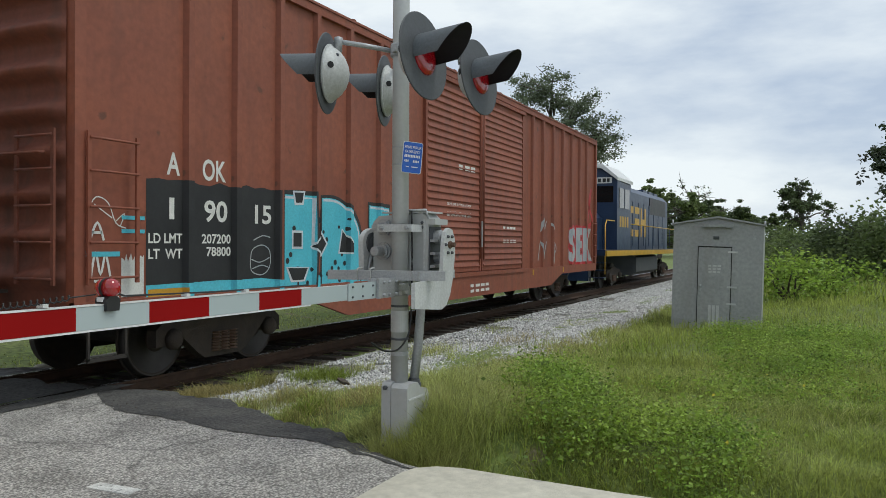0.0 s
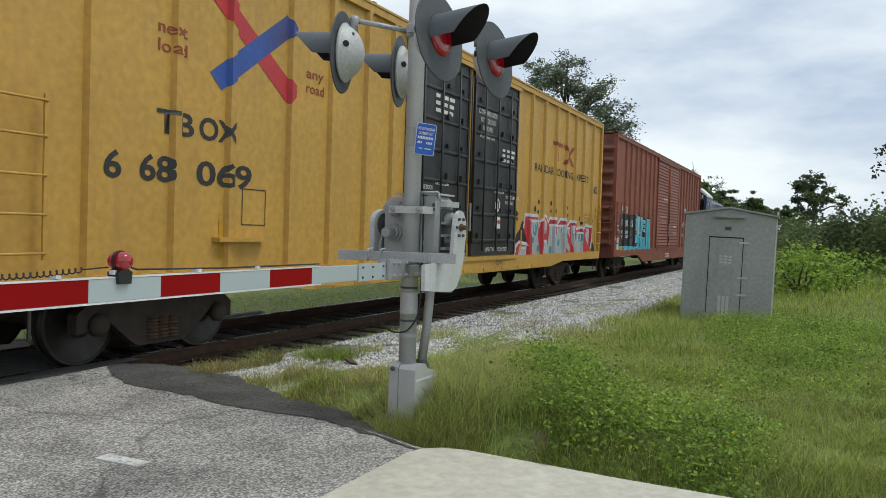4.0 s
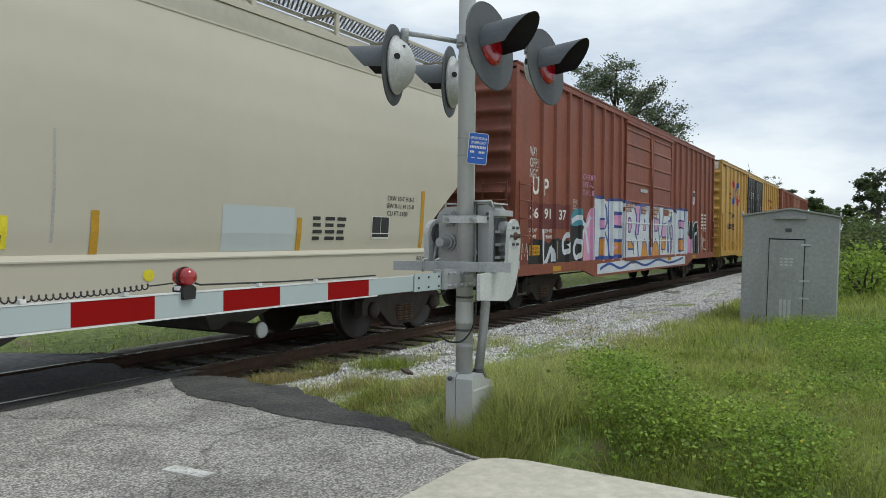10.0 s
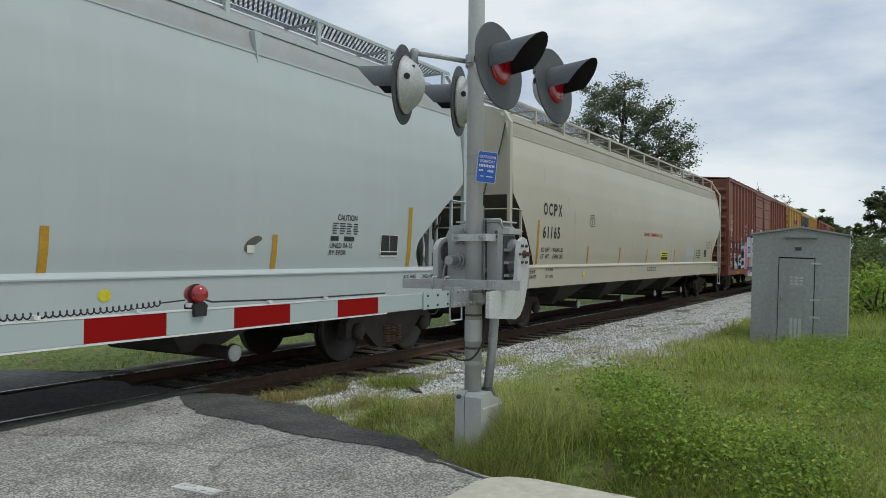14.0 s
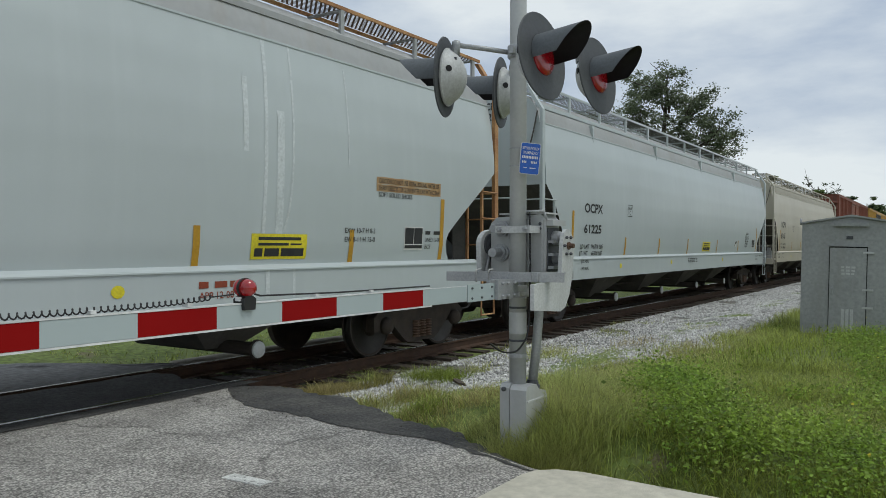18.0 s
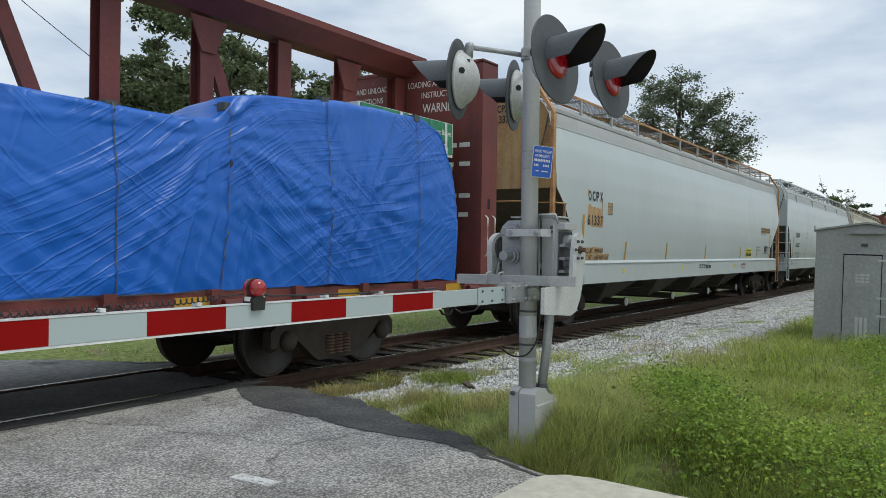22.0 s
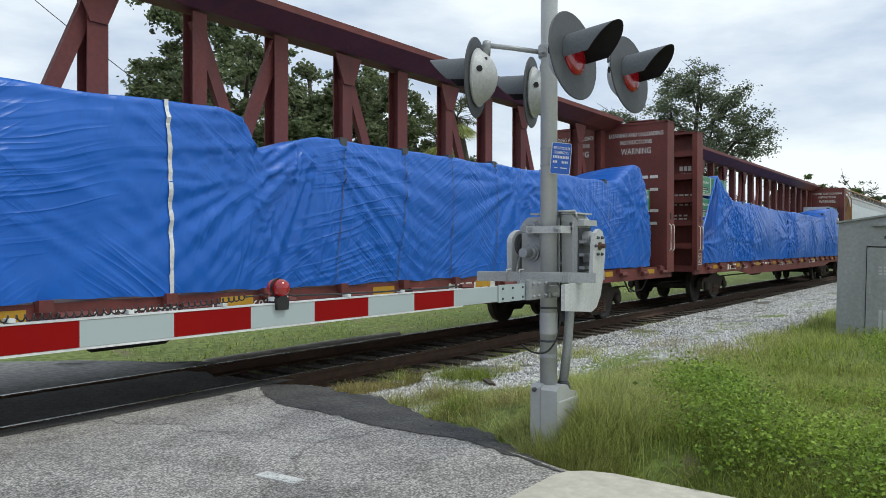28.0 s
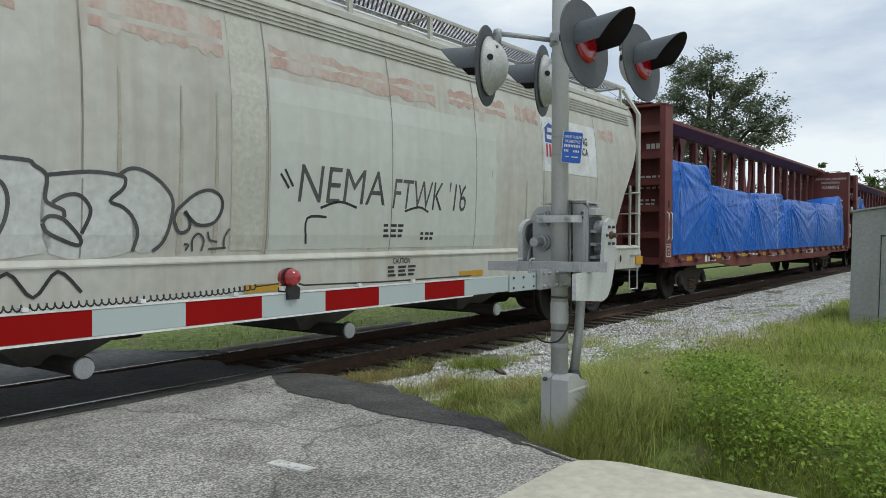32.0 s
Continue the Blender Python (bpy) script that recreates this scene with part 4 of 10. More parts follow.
# the open crank recess with its links, on the face towards the street
boxp("crank_recess", at(5.50, 2.645, 1.40), at(5.705, 2.654, 1.74), m_disc, mech, "dark open crank recess")
boxp("recess_shelf", at(5.485, 2.595, 1.755), at(5.715, 2.654, 1.80), m_silver, mech, bevel=0.006)
for zz in (1.42, 1.52, 1.62):
    boxp("recess_rib", at(5.50, 2.60, zz), at(5.70, 2.644, zz + 0.022), m_galv, mech, bevel=0.004)
for zz, rr in ((1.66, 0.055), (1.50, 0.042)):
    bm = bmesh.new()
    add_lathe(bm, at(5.60, 2.644, zz), (0, -1, 0), [(0, rr), (0.05, rr), (0.055, rr * 0.6), (0.11, rr * 0.6)], 16)
    part("crank_boss", bm, m_galv, mech, smooth=False)
for a, b in ((2.70, 1.77), (2.70, 1.735)):
    bm = bmesh.new()
    add_lathe(bm, at(5.48, a, b), (-1, 0, 0), [(0, 0.014), (0.012, 0.014), (0.018, 0.007)], 6)
    part("cover_bolt", bm, m_disc, mech)
for zz, yy in ((1.735, 3.035), (1.545, 3.045)):
    bm = bmesh.new()
    add_lathe(bm, at(5.48, yy, zz), (-1, 0, 0), [(0, 0.072), (0.022, 0.072), (0.023, 0.056), (0.045, 0.056), (0.046, 0.038), (0.150, 0.038), (0.154, 0.034)], 6 if zz > 1.7 else 16)
    part("shaft_boss", bm, m_galv, mech, smooth=False)
# clamps that hold the mechanism to the mast
for name, zz, y0, y1 in (("mast_clamp", 1.725, 2.70, 3.00), ("mast_clamp", 1.245, 2.78, 2.96)):
    bm = bmesh.new()
    add_box(bm, at(5.295, y0, zz - 0.028), at(5.318, y1, zz + 0.028))
    add_box(bm, at(5.318, y0, zz - 0.028), at(5.48, y0 + 0.020, zz + 0.028))
    add_box(bm, at(5.318, y1 - 0.020, zz - 0.028), at(5.48, y1, zz + 0.028))
    cl = part(name, bm, m_ltgrey, signal, "pale clamp strap round the mast", bevel=0.005)
    for yb in (y0 + 0.04, y1 - 0.04):
        bm = bmesh.new()
        add_lathe(bm, at(5.295, yb, zz), (-1, 0, 0), [(0, 0.020), (0.018, 0.020), (0.019, 0.010), (0.034, 0.010)], 6)
        part("clamp_bolt", bm, m_galv, cl)
# far counterweight cheek with its rounded top
bm = bmesh.new()
add_prism(bm, [(5.38 - MX, 1.36 - 0.12), (5.37 - MX, 1.60 - 0.12)] + [(5.55 - MX - 0.18 * math.cos(a), 1.62 - 0.12 + 0.11 * math.sin(a)) for a in steps(0.1, math.pi - 0.1, 10)] + [(5.73 - MX, 1.36 - 0.12)], 1, 3.17 - MY, 3.215 - MY)
fw = part("far_weight_cheek", bm, m_ltgrey, signal, "pale cast far counterweight cheek", bevel=0.008)
bm = bmesh.new()
add_lathe(bm, at(5.50, 3.169, 1.61), (0, -1, 0), [(0, 0.085), (0.012, 0.085), (0.014, 0.05), (0.024, 0.05)], 20)
part("cheek_hub", bm, m_disc, fw)
tubep("cheek_brace", [at(5.42, 3.155, 1.38), at(5.47, 3.155, 1.52)], 0.012, m_galv, fw)
plate = [(4.957, 1.325), (4.957, 1.142), (5.40, 1.106), (5.49, 1.135), (5.56, 1.22), (5.61, 1.35), (5.645, 1.54), (5.635, 1.65), (5.59, 1.715), (5.53, 1.73), (5.47, 1.70), (5.44, 1.62), (5.41, 1.345)]
bm = bmesh.new()
add_prism(bm, [(a - MX, b - 0.12) for a, b in plate], 1, 2.495 - MY, 2.525 - MY)
wp = part("weight_plate", bm, m_ltgrey, signal, "pale cast counterweight plate", bevel=0.006)
for k in range(6):
    a, b = 5.535 + 0.075 * math.cos(k * math.pi / 3), 1.60 + 0.072 * math.sin(k * math.pi / 3)
    bm = bmesh.new()
    add_lathe(bm, at(a, 2.495, b), (0, -1, 0), [(0, 0.013), (0.012, 0.013), (0.02, 0.006)], 6)
    part("bolt_head", bm, m_disc, wp)
bm = bmesh.new()
add_lathe(bm, at(5.535, 2.495, 1.60), (0, -1, 0), [(0, 0.030), (0.015, 0.030), (0.016, 0.018), (0.05, 0.018)], 8)
part("crank_nut", bm, m_spring, wp, "rusty crank nut")
for name, y0, y1 in (("near_channel", 2.54, 2.60), ("far_channel", 3.15, 3.21)):
    bm = bmesh.new()
    add_box(bm, at(5.10, y0, 1.335), at(5.74, y1, 1.345))
    add_box(bm, at(5.10, y0, 1.345), at(5.74, y0 + 0.008, 1.400))
    add_box(bm, at(5.10, y1 - 0.008, 1.345), at(5.74, y1, 1.400))
    part(name, bm, m_galv, signal, "galvanised channel arm")
bm = bmesh.new()
add_prism(bm, [(4.965 - MX, 3.235 - MY), (4.985 - MX, 3.240 - MY), (5.190 - MX, 2.365 - MY), (5.170 - MX, 2.360 - MY)], 2, 1.335 - 0.12, 1.405 - 0.12)
add_prism(bm, [(4.985 - MX, 3.240 - MY), (5.045 - MX, 3.255 - MY), (5.250 - MX, 2.380 - MY), (5.190 - MX, 2.365 - MY)], 2, 1.397 - 0.12, 1.405 - 0.12)
cc = part("cross_channel", bm, m_galv, signal, "galvanised angle bar across the mast")
for f in (0.30, 0.42):
    cx, cy = 4.965 + 0.18 * f, 3.235 - 0.795 * f
    tubep("u_bolt", [at(cx - 0.015, cy, 1.33), at(cx - 0.018, cy, 1.42), at(cx + 0.06, cy + 0.01, 1.425)], 0.007, m_ltgrey, cc, n=6)
bm = bmesh.new()
add_box(bm, at(4.84, 2.72, 1.215), at(5.14, 2.742, 1.355))
add_box(bm, at(4.84, 2.79, 1.215), at(5.14, 2.815, 1.355))
add_box(bm, at(5.06, 2.742, 1.25), at(5.34, 2.79, 1.30))
sock = part("arm_socket", bm, m_galv, signal, "galvanised socket that grips the arm", bevel=0.004)
for a in (4.90, 4.98, 5.08):
    for b in (1.24, 1.33):
        bm = bmesh.new()
        add_lathe(bm, at(a, 2.72, b), (0, -1, 0), [(0, 0.012), (0.014, 0.012), (0.022, 0.007)], 6)
        part("socket_bolt", bm, m_galv, sock)

# the lowered gate arm
gate = thing("gate_arm", (4.65, 2.77, 1.275), "lowered red-and-white striped crossing gate arm with a red lamp", "gate arm")
A0, AZ0, AZ1 = 4.65, 1.222, 1.330


def ga(x, y, z):
    return (x - 4.65, y - 2.77, z - 1.275)


boxp("arm_beam", ga(-2.4, 2.758, AZ0 + 0.002), ga(4.88, 2.782, AZ1 - 0.002), m_ltgrey, gate)
boxp("edge_strip", ga(-2.4, 2.752, AZ1 - 0.003), ga(4.05, 2.788, AZ1 + 0.003), m_armedge, gate, "white edge strip")
boxp("edge_strip", ga(-2.4, 2.752, AZ0 - 0.005), ga(4.05, 2.788, AZ0 + 0.003), m_armedge, gate, "white edge strip")
x, k = 3.957, 0
while x > -2.3:
    boxp("stripe", ga(x - 0.4025, 2.7545, AZ0 + 0.005), ga(x, 2.7575, AZ1 - 0.005), m_redrefl if k % 2 == 0 else m_whiterefl, gate, "red reflective stripe" if k % 2 == 0 else "white reflective stripe")
    x, k = x - 0.4025, k + 1
boxp("stripe", ga(3.957, 2.7545, AZ0 + 0.005), ga(4.47, 2.7575, AZ1 - 0.005), m_whiterefl, gate, "white reflective stripe")
boxp("splice_plate", ga(4.48, 2.748, AZ0 - 0.004), ga(4.86, 2.756, AZ1 + 0.006), m_whiterefl, gate, "pale splice plate with bolts", bevel=0.003)
for a in (4.53, 4.66, 4.80):
    for b in (AZ0 + 0.02, AZ1 - 0.02):
        bm = bmesh.new()
        add_lathe(bm, ga(a, 2.748, b), (0, -1, 0), [(0, 0.008), (0.008, 0.008)], 6)
        part("splice_bolt", bm, m_disc, gate)
for a in (3.45, 3.0, 2.2, 1.75, 1.3):
    boxp("cable_clip", ga(a - 0.012, 2.75, AZ1 + 0.006), ga(a + 0.012, 2.79, AZ1 + 0.02), m_armedge, gate)
tubep("arm_cable", [ga(4.05, 2.77, AZ1 + 0.016), ga(3.2, 2.77, AZ1 + 0.018), ga(2.62, 2.77, AZ1 + 0.03), ga(2.55, 2.77, AZ1 + 0.05)], 0.005, m_cable, gate, n=6)
coil = [ga(2.46, 2.77, AZ1 + 0.045), ga(2.36, 2.77, AZ1 + 0.04)]
nc = 46
coil += [ga(2.33 - 1.35 * i / (nc * 8), 2.77 + 0.011 * math.cos(i * math.pi / 4), AZ1 + 0.018 + 0.02 * math.exp(-i / 60) + 0.011 * math.sin(i * math.pi / 4)) for i in range(nc * 8)]
tubep("coiled_cable", coil, 0.0035, m_cable, gate, "black coiled lamp cable", 5)
m_lamp = surf("red_lamp_globe", (0.28, 0.008, 0.012), (0.2, 0.006, 0.01), 0.12, scale=20, coat=0.7)
_b = m_lamp.node_tree.nodes["Principled BSDF"]
_b.inputs["Emission Color"].default_value = (0.9, 0.02, 0.02, 1)
_b.inputs["Emission Strength"].default_value = 0.05
bm = bmesh.new()
add_prism(bm, [(2.492 - 4.65, AZ1 - 0.03 - 1.275), (2.558 - 4.65, AZ1 - 0.03 - 1.275), (2.564 - 4.65, AZ1 + 0.02 - 1.275), (2.545 - 4.65, AZ1 + 0.035 - 1.275), (2.505 - 4.65, AZ1 + 0.035 - 1.275), (2.486 - 4.65, AZ1 + 0.02 - 1.275)], 1, 2.735 - 2.77, 2.805 - 2.77)
part("lamp_base", bm, m_cable, gate, "black lamp foot", bevel=0.004)
for a in (2.478, 2.560):
    boxp("cable_gland", ga(a, 2.755, AZ1 + 0.012), ga(a + 0.014, 2.785, AZ1 + 0.032), m_armedge, gate)
bm = bmesh.new()
add_lathe(bm, ga(2.525, 2.712, AZ1 + 0.072), (0, 1, 0), [(0.0, 0.0), (0.004, 0.020), (0.014, 0.034), (0.030, 0.041), (0.052, 0.043)], 28)
part("arm_lamp", bm, m_lamp, gate, "red gate-arm lamp", smooth=True)
bm = bmesh.new()
add_lathe(bm, ga(2.525, 2.776, AZ1 + 0.072), (0, 1, 0), [(0.0, 0.043), (0.022, 0.041), (0.038, 0.034), (0.048, 0.020), (0.052, 0.0)], 28)
part("arm_lamp", bm, m_lamp, gate, "red gate-arm lamp", smooth=True)
bm = bmesh.new()
add_lathe(bm, ga(2.525, 2.763, AZ1 + 0.072), (0, 1, 0), [(0.0, 0.0455), (0.014, 0.0455)], 28)
part("lamp_rim", bm, m_cable, gate)

# ---- grey equipment shelter ----
SH = (16.3, 2.5)
shed = thing("signal_shelter", (SH[0], SH[1], -0.15), "grey painted steel signal equipment shelter, slightly leaning, in tall grass", "equipment shelter")
shed.matrix_basis = pose(SH[0], SH[1], -0.15, 0.6, 1.2, -88)
W, D, H = 1.68, 1.9, 2.18
bm = bmesh.new()
add_prism(bm, [(0, 0), (W, 0), (W, H), (W * 0.5, H + 0.14), (0, H)], 1, 0, D)
part("wall_shell", bm, m_shed, shed, bevel=0.012)
bm = bmesh.new()
add_prism(bm, [(-0.035, H + 0.0), (W * 0.5, H + 0.145), (W + 0.035, H + 0.0), (W + 0.035, H + 0.03), (W * 0.5, H + 0.18), (-0.035, H + 0.03)], 1, -0.05, D + 0.05)
part("roof", bm, m_shed, shed, "grey low-pitched metal roof")
boxp("door_gap", (0.475, -0.006, 0.10), (1.115, -0.0015, 1.76), m_visorin, shed, "dark gap round the door")
door = boxp("door", (0.49, -0.022, 0.12), (1.10, -0.007, 1.74), m_shed, shed, bevel=0.005)
boxp("drip_ledge", (0.47, -0.030, 1.765), (1.12, -0.002, 1.782), m_shed, shed)
for zz in (0.62, 0.95, 1.64):
    boxp("hinge", (1.04, -0.036, zz), (1.22, -0.0225, zz + 0.035), m_ltgrey, door)
bm = bmesh.new()
add_box(bm, (0.53, -0.045, 0.88), (0.555, -0.023, 1.0))
add_tube(bm, [(0.542, -0.05, 0.99), (0.542, -0.07, 0.97), (0.542, -0.07, 0.90)], 0.01)
part("door_handle", bm, m_galv, door, "steel door handle")
FD = ((), (), lambda u, z: -0.022)
decal("notice_bars", bars_bm(0.68, 1.36, 3, 0.26, 0.035, 0.06, cuts=3), m_ltgrey, door, FD, 0.004)
bm = bmesh.new()
for i in range(3):
    add_box(bm, (0.70 + i * 0.075, -0.03, 0.22), (0.75 + i * 0.075, -0.0225, 0.60))
part("vent_grille", bm, m_ltgrey, door, "pale louvred vent")
boxp("rain_hood", (0.55, -0.07, H - 0.04), (1.12, -0.002, H + 0.025), m_shed, shed, bevel=0.01)
boxp("vent_plate", (0.76, -0.02, 1.90), (0.87, -0.002, 1.96), m_disc, shed)
bm = bmesh.new()
add_lathe(bm, (W - 0.16, 0, 1.93), (0, -1, 0), [(0, 0.028), (0.03, 0.028)], 10)
part("cable_boss", bm, m_galv, shed)
for xx, yy in ((-0.02, 0.0), (W + 0.02, 0.0)):
    tubep("lifting_eye", [(xx, yy, H - 0.02), (xx, yy, H + 0.10)], 0.018, m_galv, shed)


# ---- rolling stock: shared running gear ----
WR = 0.457
CARS, WHEELS = [], []          # (thing, place along the train), wheelsets


def lathe_mesh(name, parts, material, n=32, smooth=True):
    bm = bmesh.new()
    for c, a, prof in parts:
        add_lathe(bm, c, a, prof, n)
    me = finish(bm, name, smooth)
    me.materials.append(material)
    return me


_wheel = [(-0.075, 0.10), (-0.075, 0.16), (-0.03, 0.17), (-0.02, 0.36), (-0.062, 0.385), (-0.066, WR - 0.006), (-0.06, WR), (0.05, WR + 0.002), (0.062, WR + 0.024), (0.07, WR + 0.022), (0.072, 0.39), (0.03, 0.37), (0.02, 0.18), (0.08, 0.16), (0.08, 0.10)]
axle_me = lathe_mesh("axle", [((0, -1.02, 0), (0, 1, 0), [(0, 0.065), (0.2, 0.07), (0.28, 0.085), (1.76, 0.085), (1.84, 0.07), (2.04, 0.065)])], m_under, 14)
wheel_me = lathe_mesh("wheel", [((0, 0, 0), (0, 1, 0), _wheel)], m_wheel, 40)
tread_me = lathe_mesh("tread", [((0, 0, 0), (0, 1, 0), [(-0.064, WR - 0.02), (-0.0675, WR - 0.018), (-0.0675, WR - 0.003), (-0.06, WR + 0.0015), (0.048, WR + 0.0035), (0.048, WR - 0.01)])], m_tread, 40)
_frame = [(-1.16, 0.38), (-1.16, 0.58), (-1.02, 0.68), (-0.55, 0.70), (-0.40, 0.76), (0.40, 0.76), (0.55, 0.70), (1.02, 0.68), (1.16, 0.58), (1.16, 0.38), (0.90, 0.40), (0.80, 0.52), (0.46, 0.24), (0.34, 0.17), (-0.34, 0.17), (-0.46, 0.24), (-0.80, 0.52), (-0.90, 0.40)]
bm = bmesh.new()
add_prism(bm, _frame, 1, -0.07, 0.07)
frame_me = finish(bm, "side_frame", bevel=0.02)
frame_me.materials.append(m_truck)
cap_me = lathe_mesh("bearing_cap", [((0, 0, 0), (0, -1, 0), [(0, 0.125), (0.06, 0.12), (0.10, 0.085), (0.105, 0.0)])], m_truck, 16)
_coil = []
for i in range(49):
    _coil.append((0.005 * i, 0.066 + 0.016 * math.cos(i * math.pi / 4)))
spring_me = lathe_mesh("coil_spring", [((0, 0, 0.26), (0, 0, 1), _coil)], m_spring, 12)
bm = bmesh.new()
add_box(bm, (-0.22, -1.08, 0.50), (0.22, 1.08, 0.78))
bolster_me = finish(bm, "bolster", bevel=0.02)
bolster_me.materials.append(m_under)


def wheelset(car, x, radius=WR):
    ax = shared("wheelset", axle_me, car, pose(x, 0, radius))
    for s in (-1, 1):
        w = shared("wheel", wheel_me, ax, pose(0, s * 0.755, 0) @ (pose(0, 0, 0, 0, 0, 180) if s > 0 else Matrix()))
    shared("tread", tread_me, ax, pose(0, -0.755, 0))
    WHEELS.append((ax, car, x, radius))
    return ax


def truck(car, x):
    shared("bolster", bolster_me, car, pose(x, 0, 0))
    for s in (-1, 1):
        m = pose(x, s * 1.02, 0) @ (pose(0, 0, 0, 0, 0, 180) if s > 0 else Matrix())
        f = shared("side_frame", frame_me, car, m)
        for d in (-0.9, 0.9):
            shared("bearing_cap", cap_me, f, pose(d, -0.06, 0.457))
        if s < 0:
            for d in (-0.155, 0.0, 0.155):
                shared("coil_spring", spring_me, f, pose(d, -0.065, -0.02))
    for d in (-0.9, 0.9):
        wheelset(car, x + d)


def coupler(car, x, s):
    """Knuckle coupler with a shank at a car's end; s: +1 front, -1 rear."""
    bm = bmesh.new()
    add_box(bm, (min(0, s * 0.55), -0.11, 0.74), (max(0, s * 0.55), 0.11, 0.96))
    add_prism(bm, [(s * 0.5, -0.2), (s * 0.86, -0.16), (s * 0.9, 0.0), (s * 0.78, 0.05), (s * 0.82, 0.18), (s * 0.5, 0.2)], 2, 0.70, 1.0)
    c = part("coupler", bm, m_truck, car, bevel=0.015)
    c.matrix_basis = pose(x, 0, 0)
    tubep("brake_hose", [(x + s * 0.1, -0.3, 0.72), (x + s * 0.45, -0.28, 0.45), (x + s * 0.8, -0.2, 0.42), (x + s * 0.95, -0.15, 0.5)], 0.022, m_cable, car, n=6)


def car_base(name, u0, L, label, tc=2.7):
    car = thing(name, (u0, YC, 0), label, "freight car")
    CARS.append((car, u0))
    for x in (tc, L - tc):
        truck(car, x)
    coupler(car, 0, -1)
    coupler(car, L, 1)
    bm = bmesh.new()
    add_box(bm, (0.0, -0.22, 0.72), (L, 0.22, 1.0))
    part("centre_sill", bm, m_under, car)
    bm = bmesh.new()
    add_lathe(bm, (L * 0.42, -0.45, 0.72), (1, 0, 0), [(0, 0.1), (0.04, 0.2), (0.86, 0.2), (0.9, 0.1)], 16)
    part("air_reservoir", bm, m_under, car, smooth=True)
    tubep("train_line_pipe", [(0.3, -0.5, 0.62), (L - 0.3, -0.5, 0.62)], 0.022, m_under, car, n=6)
    return car


def ladder(car, u0, u1, y, zs, material, stiles=True, r=0.014, label="", pad=0.06):
    bm = bmesh.new()
    if stiles:
        for u in (u0, u1):
            add_box(bm, (u - 0.022, y - 0.012, zs[0] - pad), (u + 0.022, y + 0.012, zs[-1] + pad))
        lad = part("ladder", bm, material, car, label)
    else:
        bm.free()
        lad = car
    for z in zs:
        tubep("rung", [(u0, y - 0.02, z), (u1, y - 0.02, z)], r, material, lad, n=6)
    return lad


def end_ladder(car, x, s, y0, y1, zs, material):
    bm = bmesh.new()
    for y in (y0, y1):
        add_box(bm, (x + s * 0.12 - 0.012, y - 0.022, zs[0] - 0.06), (x + s * 0.12 + 0.012, y + 0.022, zs[-1] + 0.06))
    lad = part("end_ladder", bm, material, car)
    for z in zs:
        tubep("rung", [(x + s * 0.14, y0, z), (x + s * 0.14, y1, z)], 0.014, material, lad, n=6)


# ---- boxcars ----
PY, RY = -1.535, -1.60         # side sheet and rib faces


def rib_side(ribs, doors=()):
    us = sorted([r + d for r in ribs for d in (-0.075, -0.045, 0.045, 0.075)] + [e for a, b in doors for e in (a, a + 0.001, b, b + 0.001)])

    def depth(u, z):
        for a, b in doors:
            if a <= u <= b:
                return -1.585
        for r in ribs:
            d = abs(u - r)
            if d < 0.0751:
                return RY if d <= 0.0451 else PY + (RY - PY) * (0.075 - d) / 0.03
        return PY
    return us, (), depth


bm = bmesh.new()
add_prism(bm, [(-0.075, PY), (-0.045, RY), (0.045, RY), (0.075, PY)], 2, 1.02, 4.86)
_rib = finish(bm, "rib")


